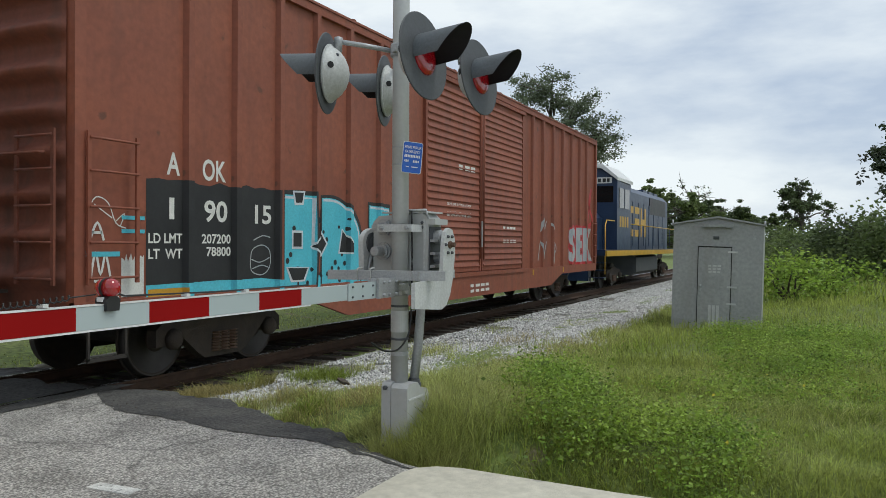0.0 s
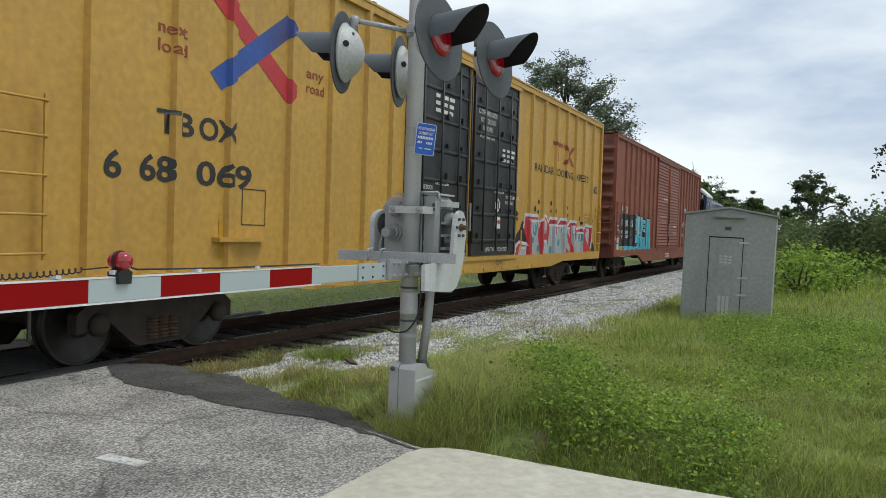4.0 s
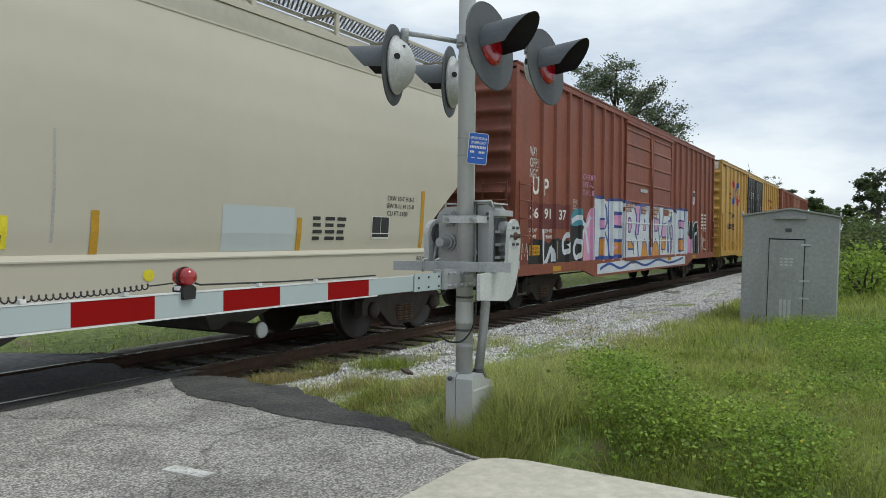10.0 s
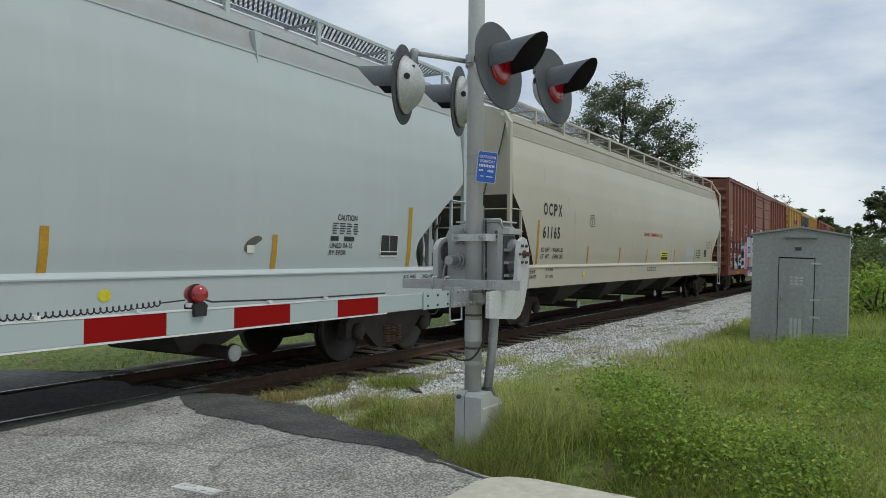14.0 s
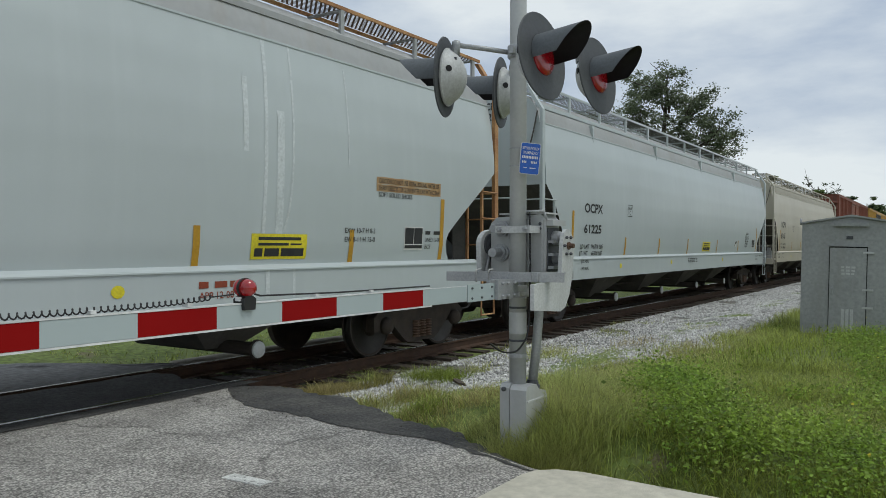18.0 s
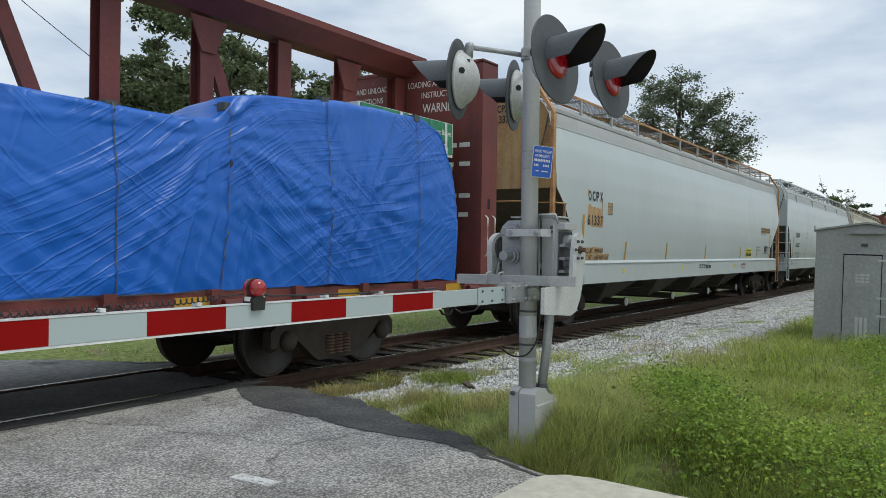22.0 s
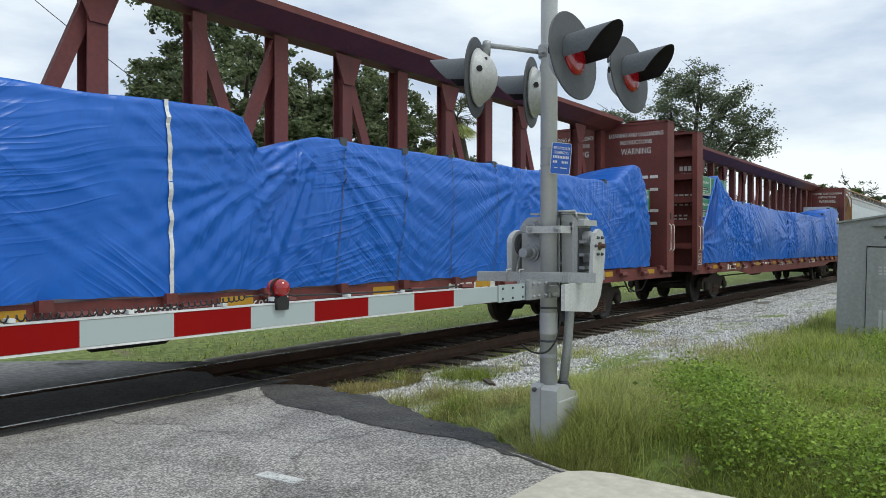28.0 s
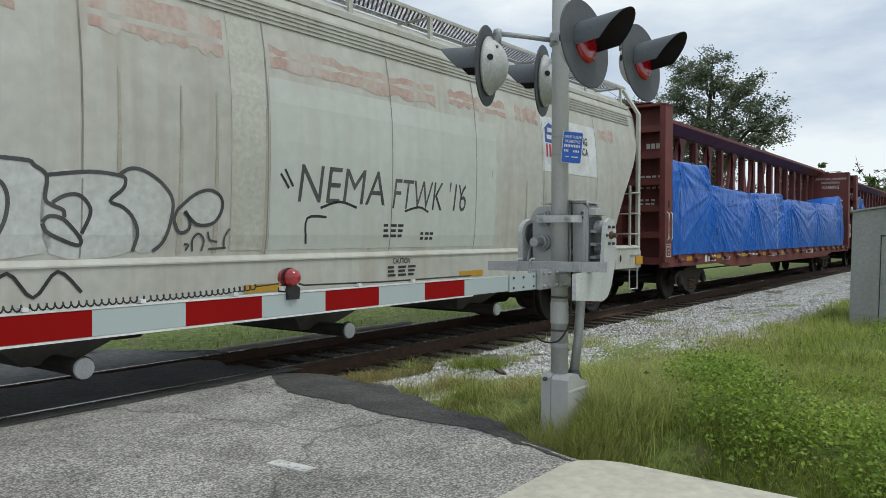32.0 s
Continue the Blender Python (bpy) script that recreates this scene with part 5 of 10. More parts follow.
def boxcar(name, u0, L, label, paint, endpaint, ribs, sill_deep, roofpaint, doors):
    car = car_base(name, u0, L, label)
    rib_me = _rib.copy()
    rib_me.materials.append(paint)
    for s in (-1, 1):
        m = Matrix() if s < 0 else pose(L, 0, 0, 0, 0, 180)
        bm = bmesh.new()
        add_box(bm, (0.03, PY, 1.0), (L - 0.03, PY + 0.04, 4.88))
        sd = part("side_sheet", bm, paint, car)
        sd.matrix_basis = m
        for r in ribs:
            shared("rib", rib_me, car, m @ pose(r, 0, 0))
        bm = bmesh.new()
        add_box(bm, (0.0, -1.60, 4.86), (L, -1.50, 4.98))
        add_box(bm, (0.0, -1.615, 4.975), (L, -1.5, 5.01))
        ch = part("top_chord", bm, paint, car)
        ch.matrix_basis = m
        bm = bmesh.new()
        add_prism(bm, [(0.0, 1.02), (0.0, 0.80), (3.9, 0.80), (4.9, sill_deep), (L - 4.9, sill_deep), (L - 3.9, 0.80), (L, 0.80), (L, 1.02)], 1, -1.60, -1.54)
        si = part("side_sill", bm, paint, car)
        si.matrix_basis = m
        for u in (0.0, L - 0.13):
            bm = bmesh.new()
            add_box(bm, (u, -1.605, 0.98), (u + 0.13, -1.48, 4.9))
            cp = part("corner_post", bm, paint, car, bevel=0.02)
            cp.matrix_basis = m
    bm = bmesh.new()
    add_prism(bm, [(-1.6, 5.0), (0, 5.11), (1.6, 5.0), (1.6, 4.97), (0, 5.06), (-1.6, 4.97)], 0, 0.0, L)
    roof = part("roof", bm, roofpaint, car)
    bm = bmesh.new()
    for i in range(1, 16):
        x = L * i / 16
        add_prism(bm, [(-1.61, 5.0), (0, 5.13), (1.61, 5.0), (1.61, 5.03), (0, 5.165), (-1.61, 5.03)], 0, x - 0.04, x + 0.04)
    part("roof_seams", bm, roofpaint, roof)
    boxp("floor_pan", (0.1, -1.5, 0.96), (L - 0.1, 1.5, 1.04), m_under, car)
    # stamped ends with bulging horizontal corrugations
    for s, x in ((-1, 0.0), (1, L)):
        prof, n = [], 120
        for i in range(n + 1):
            z = 0.98 + (4.95 - 0.98) * i / n
            k = ((z - 1.12) / 0.40) % 1.0
            b = 0.0 if z < 1.12 or z > 4.72 else 0.13 * (0.5 - 0.5 * math.cos(2 * math.pi * min(1.0, k / 0.72))) if k < 0.72 else 0.0
            prof.append((x + s * (0.01 + b), z))
        bm = bmesh.new()
        cols = []
        for y, f in ((-1.5, 0.0), (-1.36, 1.0), (-0.02, 1.0), (0.02, 1.0), (1.36, 1.0), (1.5, 0.0)):
            cols.append([bm.verts.new((x + s * 0.01 + (a - x - s * 0.01) * f, y, z)) for a, z in prof])
        for p, q in zip(cols, cols[1:]):
            for i in range(n):
                bm.faces.new((p[i], q[i], q[i + 1], p[i + 1]))
        part("stamped_end", bm, endpaint, car, "red stamped end with horizontal corrugations", smooth=True)
        boxp("end_sill", (x - 0.12 if s > 0 else x - 0.02, -1.55, 0.76), (x + 0.02 if s > 0 else x + 0.12, 1.55, 1.0), endpaint, car)
        boxp("crossover_step", (min(x + s * 0.06, x + s * 0.30), -0.75, 1.10), (max(x + s * 0.06, x + s * 0.30), 0.75, 1.13), m_under, car)
    boxp("step_stirrup", (0.18, -1.58, 0.42), (0.66, -1.555, 0.46), m_under, car)
    for u in (0.18, 0.64, L - 0.66, L - 0.2):
        boxp("stirrup_leg", (u, -1.58, 0.44), (u + 0.025, -1.555, 0.82), m_under, car)
    ladder(car, 0.14, 0.74, -1.635, [1.25, 1.6, 1.95, 2.3, 2.62], paint)
    ladder(car, L - 0.74, L - 0.14, -1.635, [1.25, 1.6, 1.95, 2.3], paint)
    end_ladder(car, 0, -1, -1.46, -0.95, [1.25, 1.6, 1.95, 2.3, 2.62], endpaint)
    tubep("end_handhold", [(-0.16, -1.4, 2.45), (-0.2, -1.35, 2.45), (-0.2, 0.5, 2.45)], 0.014, endpaint, car)
    for u0_, u1_ in doors:
        for s in (-1, 1):
            m = Matrix() if s < 0 else pose(L, 0, 0, 0, 0, 180)
            for z in (1.0, 4.80):
                bm = bmesh.new()
                add_box(bm, (u0_, -1.63, z - 0.05), (u1_, -1.54, z + 0.03))
                t = part("door_track", bm, paint, car)
                t.matrix_basis = m
    return car, rib_side(ribs, doors)


def door_panel(car, u0, u1, paint, style, z0=1.05, z1=4.76, lines=(), label="", low_paint=None):
    d = boxp("sliding_door", (u0 + 0.02, -1.575, z0), (u1 - 0.02, -1.52, z1), paint, car, label)
    for u in (u0 + 0.02, u1 - 0.09):
        boxp("door_stile", (u, -1.595, z0), (u + 0.07, -1.5755, z1), paint, d)
    if style == "louvre":
        n = 27
        for i in range(n):
            z = z0 + 0.08 + (z1 - z0 - 0.16) * i / n
            bm = bmesh.new()
            add_prism(bm, [(-1.574, z), (-1.60, z + 0.025), (-1.574, z + 0.105)], 0, u0 + 0.11, u1 - 0.11)
            part("door_corrugation", bm, paint, d)
    else:
        for z in lines:
            bm = bmesh.new()
            add_prism(bm, [(-1.574, z - 0.04), (-1.60, z - 0.015), (-1.60, z + 0.015), (-1.574, z + 0.04)], 0, u0 + 0.09, u1 - 0.09)
            part("door_stiffener", bm, low_paint if low_paint and z < 2.45 else paint, d)
    return d


def lock_rods(car, u, paint, zs=(1.3, 4.6)):
    for d in (0.0, 0.16):
        tubep("lock_rod", [(u + d, -1.625, zs[0]), (u + d, -1.625, zs[1])], 0.018, paint, car)
    boxp("lock_lever", (u - 0.02, -1.66, 1.55), (u + 0.02, -1.63, 2.1), m_galv, car)


def letters(car, side, rows, material, name="lettering", lift=0.004, fat=0.012):
    """rows: words, left u, foot z, height, width."""
    for words, u, z, h, w in rows:
        decal(name, text_bm(words, u, z, h, w, fat=fat), material, car, side, lift)


def spaced(car, side, word, u, z, h, w, material, name="car_number"):
    """Bold condensed characters set one by one at an even pace."""
    pace = w / (len(word) - 0.26)
    for k, c in enumerate(word):
        cw = pace * (0.24 if c in "1I" else 0.74)
        decal(name, text_bm(c, u + k * pace + (pace * 0.74 - cw) / 2, z, h, cw, fat=0.045), material, car, side, 0.006)


m_amber = surf("amber_reflective_tape", (0.50, 0.27, 0.018), (0.44, 0.235, 0.016), 0.6, scale=3, grain=0.1)


def reflectors(car, side, us, z0, z1, w=0.10, material=None):
    for u in us:
        decal("reflector", rect_bm([(u, z0, u + w, z1)]), material or m_amber, car, side, 0.006)


def frame_box(u0, z0, u1, z1, w=0.012):
    return rect_bm([(u0, z0, u1, z0 + w), (u0, z1 - w, u1, z1), (u0, z0 + w, u0 + w, z1 - w), (u1 - w, z0 + w, u1, z1 - w)])


def splatter(u0, z0, u1, z1, n, r0, r1, seed):
    rnd, polys, taken = random.Random(seed), [], []
    for _ in range(n):
        u, z, r = rnd.uniform(u0, u1), rnd.uniform(z0, z1), rnd.uniform(r0, r1)
        if any(math.hypot(u - a, z - b) < r + c + 0.004 for a, b, c in taken):
            continue
        taken.append((u, z, r))
        polys.append([(u + r * math.cos(a * 0.7), z + r * (1 if a < 7 else 1.0) * math.sin(a * 0.7)) for a in range(9)])
    return poly_bm(polys)


def piece(car, side, word, u, z, h, w, fill, outline, lift=0.006, fat=0.10, shear=0.0, edge=0.06, halo=None):
    """Fat spray-painted letters: halo, outline, fill."""
    if halo:
        decal("graffiti", text_bm(word, u - 0.05, z - 0.05, h + 0.06, w + 0.1, fat=fat + edge + 0.07, shear=shear), halo, car, side, lift, "spray-painted graffiti")
    decal("graffiti", text_bm(word, u - 0.02, z - 0.015, h + 0.02, w + 0.04, fat=fat + edge, shear=shear), outline, car, side, lift + 0.002, "spray-painted graffiti")
    decal("graffiti", text_bm(word, u, z, h, w, fat=fat, shear=shear), fill, car, side, lift + 0.004, "spray-painted graffiti")


def wavy(u0, z0, u1, z1, amp, seed, n=14, top_only=True):
    rnd = random.Random(seed)
    top = [(u0 + (u1 - u0) * i / n, z1 + rnd.uniform(-amp, amp)) for i in range(n + 1)]
    bot = [(u1 - (u1 - u0) * i / n, z0 + (0 if top_only else rnd.uniform(-amp, amp))) for i in range(n + 1)]
    return poly_bm([top + bot])


# red boxcar with louvred doors
L = 20.06
ribs = [1.56, 2.38, 3.24, 4.09, 4.98, 5.9, 6.75, 13.64, 14.5, 15.4, 16.3, 17.2, 18.1, 18.9]
aok, S_ = boxcar("boxcar", 89.87, L, "faded red boxcar with louvred doors and cyan graffiti", m_red, m_redend, ribs, 0.52, m_redend, [(7.45, 12.95)])
door_panel(aok, 7.5, 10.2, m_red, "louvre", label="red louvred sliding door")
door_panel(aok, 10.22, 12.9, m_red, "louvre", label="red louvred sliding door")
lock_rods(aok, 10.1, m_red)
decal("black_patch", wavy(0.95, 1.13, 3.24, 2.30, 0.03, 3), m_patch, aok, S_, 0.003, "black repaint patch")
letters(aok, S_, [("A", 1.24, 2.36, 0.25, 0.20), ("OK", 1.80, 2.34, 0.25, 0.40), ("1", 1.28, 1.87, 0.24, 0.075), ("90", 1.83, 1.86, 0.25, 0.40), ("15", 2.75, 1.86, 0.24, 0.33), ("LD LMT", 0.98, 1.60, 0.11, 0.50), ("LT  WT", 0.98, 1.43, 0.11, 0.50), ("207200", 1.79, 1.60, 0.11, 0.50), ("78800", 1.87, 1.45, 0.11, 0.42)], m_paintw, "car_number", 0.006, 0.03)
decal("cyan_band", wavy(0.95, 0.98, 6.3, 1.14, 0.02, 5), m_cyan, aok, S_, 0.005, "cyan spray-painted band")
reflectors(aok, S_, (0.98,), 1.0, 1.1, 0.55)
# cyan letters: outlined blocks with dark counters
blob1 = [(3.32, 0.99), (3.32, 2.26), (3.7, 2.27), (4.04, 2.28), (4.05, 1.6), (4.04, 0.99)]
blob2 = [(4.26, 0.99), (4.26, 2.26)] + curve_pts([(4.45, 2.27), (4.72, 2.24), (5.10, 2.06), (5.30, 1.80), (5.33, 1.4), (5.33, 0.99)], False, 3)
blob3 = [(5.60, 0.99), (5.60, 2.22), (6.25, 2.2), (6.25, 1.95), (5.95, 1.9), (5.95, 1.5), (6.4, 1.45), (6.45, 0.99)]


def grown(pts, d):
    c = Vector((sum(p[0] for p in pts) / len(pts), sum(p[1] for p in pts) / len(pts)))
    return [tuple(Vector(p) + (Vector(p) - c).normalized() * d) for p in pts]


for b in (blob1, blob2, blob3):
    decal("graffiti", poly_bm([grown(b, 0.07)]), m_paintk, aok, S_, 0.006, "black graffiti outline")
    decal("graffiti", poly_bm([b]), m_cyan, aok, S_, 0.008, "cyan graffiti letter")
    decal("graffiti_highlight", stroke_bm([[tuple(Vector(q) - (Vector(q) - Vector((sum(p[0] for p in b) / len(b), 1.6))).normalized() * 0.04) for q in b[1:-1]]], 0.035), m_gwhite, aok, S_, 0.010, "white graffiti edge")
for c in ([(3.58, 2.30), (3.80, 2.31), (3.76, 2.17), (3.62, 2.16)], [(3.56, 1.75), (3.75, 1.75), (3.75, 1.56), (3.56, 1.56)], [(3.44, 1.27), (3.9, 1.26), (3.80, 1.1), (3.55, 1.10)], [(4.00, 1.56), (4.22, 1.75), (4.36, 1.6), (4.22, 1.45)], [(4.72, 1.48), (4.80, 1.80), (5.03, 1.60), (5.05, 1.47)]):
    decal("graffiti_edge", poly_bm([grown(c, 0.045)]), m_gwhite, aok, S_, 0.012)
    decal("graffiti_counter", poly_bm([c]), m_patch, aok, S_, 0.014)
decal("graffiti_drip", rect_bm([(3.66, 0.99, 3.70, 1.12), (4.12, 1.6, 4.2, 2.1)]), m_paintk, aok, S_, 0.011)
decal("graffiti_dots", splatter(3.4, 1.05, 5.3, 2.0, 26, 0.02, 0.045, 6), m_patch, aok, S_, 0.011)
decal("graffiti", stroke_bm([curve_pts(p, False, 4) for p in ([(2.66, 1.35), (2.7, 1.52), (2.9, 1.58), (3.05, 1.5), (3.05, 1.3), (2.9, 1.2), (2.7, 1.24), (2.66, 1.35)], [(2.68, 1.4), (2.85, 1.36), (3.05, 1.42)], [(2.7, 1.28), (2.88, 1.32), (3.03, 1.29)], [(2.72, 1.64), (2.9, 1.7), (3.06, 1.68)])], 0.014), m_ggrey, aok, S_, 0.008, "thin chalk doodle")
decal("graffiti", stroke_bm([curve_pts(p, False, 4) for p in ([(0.2, 1.9), (0.3, 2.05), (0.45, 2.0), (0.55, 1.8), (0.68, 1.75)], [(0.28, 1.98), (0.5, 1.85)], [(0.55, 1.82), (0.66, 1.9), (0.6, 1.76)])], 0.012), m_paintw, aok, S_, 0.006, "thin chalk doodle")
decal("graffiti", stroke_bm([curve_pts(p, False, 4) for p in ([(0.24, 1.25), (0.30, 1.5), (0.36, 1.28), (0.42, 1.48), (0.48, 1.26)], [(0.28, 1.22), (0.5, 1.2)], [(0.22, 1.6), (0.32, 1.8), (0.4, 1.62)], [(0.26, 1.7), (0.38, 1.7)], [(0.13, 1.55), (0.13, 1.85)])], 0.028), m_paintw, aok, S_, 0.006, "white spray tag")
decal("paint_dab", rect_bm([(0.62, 1.84, 0.93, 1.88), (0.62, 1.7, 0.93, 1.74), (0.15, 1.46, 0.6, 1.51)]), m_cyan, aok, S_, 0.007)
decal("paint_dab", wavy(0.62, 1.04, 0.92, 1.45, 0.05, 9), m_boardw, aok, S_, 0.005)
letters(aok, S_, [("SECURE BOTH HASPS", 8.45, 2.33, 0.09, 1.2), ("BEFORE MOVING CAR", 8.45, 2.16, 0.09, 1.2)], m_paintw, "stencil")
decal("stencil_bars", bars_bm(9.0, 3.1, 1, 0.9, 0.1, 0.1), m_paintw, aok, S_, 0.008)
decal("stencil_bars", bars_bm(11.5, 1.95, 2, 0.9, 0.07, 0.3, cuts=4), m_paintw, aok, S_, 0.008)
decal("graffiti", stroke_bm([curve_pts(p, False, 4) for p in ([(14.4, 1.95), (14.5, 2.3), (14.62, 1.95), (14.9, 2.25)], [(15.3, 2.2), (15.6, 1.9), (15.5, 2.3)], [(14.2, 1.2), (14.4, 1.7), (14.6, 1.2), (14.9, 1.7)], [(15.4, 1.1), (15.5, 1.7), (15.8, 1.5), (15.5, 1.3)])], 0.05), m_ggrey, aok, S_, 0.006, "grey spray tag")
piece(aok, S_, "SEK", 17.0, 1.15, 1.0, 2.7, m_ggrey, m_gred, fat=0.05)
decal("graffiti", stroke_bm([curve_pts([(19.1, 2.2), (19.6, 3.4), (19.3, 2.9), (19.75, 2.4), (19.2, 2.2)], False, 5)], 0.12), m_gred, aok, S_, 0.006, "red spray tag")
reflectors(aok, S_, (8.9, 13.2, 16.2), 0.84, 0.98, 0.5)
decal("stencil_bars", bars_bm(9.6, 0.72, 2, 1.1, 0.06, 0.11, cuts=4), m_paintw, aok, (((),) + ((),) + (lambda u, z: -1.60,)), 0.004)

# yellow boxcar with black doors
L = 20.38
ribs = [1.27, 2.38, 3.25, 4.41, 5.35, 6.3, 7.1, 13.83, 14.81, 15.78, 16.69, 17.55, 18.4, 19.4]
tbox, S_ = boxcar("boxcar", 67.59, L, "yellow boxcar with black plug doors and red graffiti", m_yellow, m_yellow, ribs, 0.69, m_creamroof, [(7.5, 12.9)])
lines = (1.35, 1.9, 2.45, 3.0, 3.55, 4.1, 4.55)
for a, b in ((7.55, 10.12), (10.3, 12.85)):
    d = door_panel(tbox, a, b, m_black, "plug", lines=lines, label="black plug door")
    for u in (a + 0.55, (a + b) / 2, b - 0.55):
        tubep("door_rod", [(u, -1.62, 1.15), (u, -1.62, 4.65)], 0.02, m_black, d)
    for k, z in enumerate(lines[:-1]):
        for u in (a + 0.3, (a + b) / 2 + 0.25, b - 0.4):
            boxp("door_fitting", (u, -1.625, z + 0.06 + 0.03 * (k % 2)), (u + 0.09, -1.5755, z + 0.16), m_black, d)
lock_rods(tbox, 10.13, m_black)
SD = (), (), lambda u, z: -1.577
for u in (8.72, 11.55):
    decal("door_placard", poly_bm([[(u + 0.16 + 0.14 * math.cos(a), 2.12 + 0.14 * math.sin(a)) for a in steps(0, 5.9, 15)]]), m_paintw, tbox, SD, 0.008)
    decal("door_placard", poly_bm([[(u + 0.16 + 0.09 * math.cos(a), 2.12 + 0.11 * math.sin(a)) for a in steps(0, 5.9, 15)]]), m_black, tbox, SD, 0.010)
    decal("door_placard", rect_bm([(u + 0.135, 1.98, u + 0.18, 2.27), (u + 0.03, 1.62, u + 0.33, 1.9)]), m_paintw, tbox, SD, 0.012)
    decal("door_placard", rect_bm([(u + 0.17, 1.72, u + 0.32, 1.8)]), m_gred, tbox, SD, 0.014)
    letters(tbox, SD, [("OPEN", u - 0.05, 2.38, 0.09, 0.25), ("CLOSE", u + 0.22, 2.38, 0.09, 0.3)], m_paintw, "stencil", 0.010)
    letters(tbox, SD, [("DO NOT LUBE DOOR", u + 0.62 if u > 10 else u - 1.0, 2.28, 0.075, 0.85), ("ROLLERS", u + 0.62 if u > 10 else u - 1.0, 2.16, 0.075, 0.45)], m_paintw, "stencil", 0.010)
letters(tbox, SD, [("STANDARD CAR", 9.3, 1.42, 0.07, 0.5), ("SEAL ONLY", 9.36, 1.31, 0.07, 0.38), ("OPEN THIS", 8.4, 1.13, 0.09, 0.5), ("DOOR FIRST", 9.05, 1.13, 0.09, 0.55), ("OPEN THIS", 11.1, 1.13, 0.09, 0.5), ("DOOR FIRST", 11.8, 1.13, 0.09, 0.55), ("CLOSE AND LOCK", 10.55, 3.95, 0.10, 1.0), ("BOTH DOORS", 10.65, 3.79, 0.10, 0.8), ("BEFORE", 10.75, 3.63, 0.10, 0.55), ("MOVING CAR", 10.65, 3.47, 0.10, 0.8)], m_paintw, "stencil", 0.010)
decal("stencil_frame", frame_box(9.25, 1.27, 9.86, 1.53), m_paintw, tbox, SD, 0.010)
decal("stencil_bars", bars_bm(8.6, 3.95, 3, 0.85, 0.07, 0.13), m_paintw, tbox, SD, 0.010)
decal("stencil_bars", bars_bm(11.9, 3.3, 3, 0.8, 0.06, 0.11), m_paintw, tbox, SD, 0.010)
letters(tbox, S_, [("RAILCAR POOLING EXPERTS", 14.18, 3.07, 0.20, 4.85)], m_paintk, "slogan", 0.006)
letters(tbox, S_, [("TB", 2.12, 2.52, 0.26, 0.55), ("OX", 2.75, 2.52, 0.26, 0.62), ("6", 1.45, 2.0, 0.28, 0.22), ("68", 1.9, 2.0, 0.28, 0.46), ("069", 2.72, 2.0, 0.28, 0.95)], m_paintk, "car_number", 0.006, 0.03)
letters(tbox, S_, [("next", 2.12, 3.58, 0.14, 0.42), ("load", 2.12, 3.38, 0.14, 0.42), ("any", 4.75, 3.58, 0.14, 0.4), ("road", 4.75, 3.38, 0.14, 0.42)], m_darkred, "slogan", 0.006)
# crossed red and blue arrows
decal("emblem", poly_bm([[(2.9, 4.15), (3.1, 4.3), (4.55, 3.35), (4.35, 3.15)]]), m_gred, tbox, S_, 0.006, "crossed red and blue arrow emblem")
decal("emblem", poly_bm([[(2.9, 3.30), (3.1, 3.12), (4.5, 4.12), (4.3, 4.3)]]), m_gblue, tbox, S_, 0.008)
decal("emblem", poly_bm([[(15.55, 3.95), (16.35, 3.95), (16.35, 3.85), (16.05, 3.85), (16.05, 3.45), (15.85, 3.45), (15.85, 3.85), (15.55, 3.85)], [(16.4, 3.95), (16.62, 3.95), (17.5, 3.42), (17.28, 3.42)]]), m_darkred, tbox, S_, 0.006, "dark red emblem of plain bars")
decal("emblem", poly_bm([[(16.4, 3.42), (16.62, 3.42), (17.5, 3.95), (17.28, 3.95)]]), m_darkred, tbox, S_, 0.008)
decal("graffiti_stain", poly_bm([curve_pts([(12.95, 1.30), (13.05, 1.50), (13.27, 1.63), (13.36, 1.76), (13.52, 1.80), (13.85, 1.32)], False, 3)]), m_patch, tbox, S_, 0.005, "black sprayed shadow")
decal("graffiti_stain", poly_bm([curve_pts([(19.36, 1.02), (19.40, 1.25), (19.56, 1.34), (19.78, 1.28), (19.95, 1.12), (19.98, 1.02)], False, 3)]), m_patch, tbox, S_, 0.005, "black sprayed shadow")
TOP = [(12.80, 1.15), (13.21, 1.36), (13.78, 1.31), (13.71, 1.50), (13.48, 1.68), (13.56, 2.01), (14.52, 2.01), (14.62, 1.70), (14.75, 1.91), (14.99, 2.05), (15.22, 2.0), (15.33, 1.85), (15.48, 1.98), (16.13, 1.97), (16.11, 1.84), (16.42, 1.98), (16.98, 1.95), (17.01, 1.79), (17.31, 1.93), (17.96, 1.92), (17.89, 1.72), (18.36, 1.78), (18.63, 1.69), (18.91, 1.85), (19.43, 1.81), (19.38, 1.14), (19.13, 1.0)]
decal("graffiti", poly_bm([TOP + [(12.78, 1.0)]]), m_gwhite, tbox, S_, 0.007, "white graffiti outline")
decal("graffiti", poly_bm([[(u + (0.06 if k in (0, 4, 5) else -0.05 if k > 23 else 0.0), max(1.0, z - 0.075)) for k, (u, z) in enumerate(TOP)] + [(12.86, 1.0)]]), m_gred, tbox, S_, 0.009, "red graffiti ground")
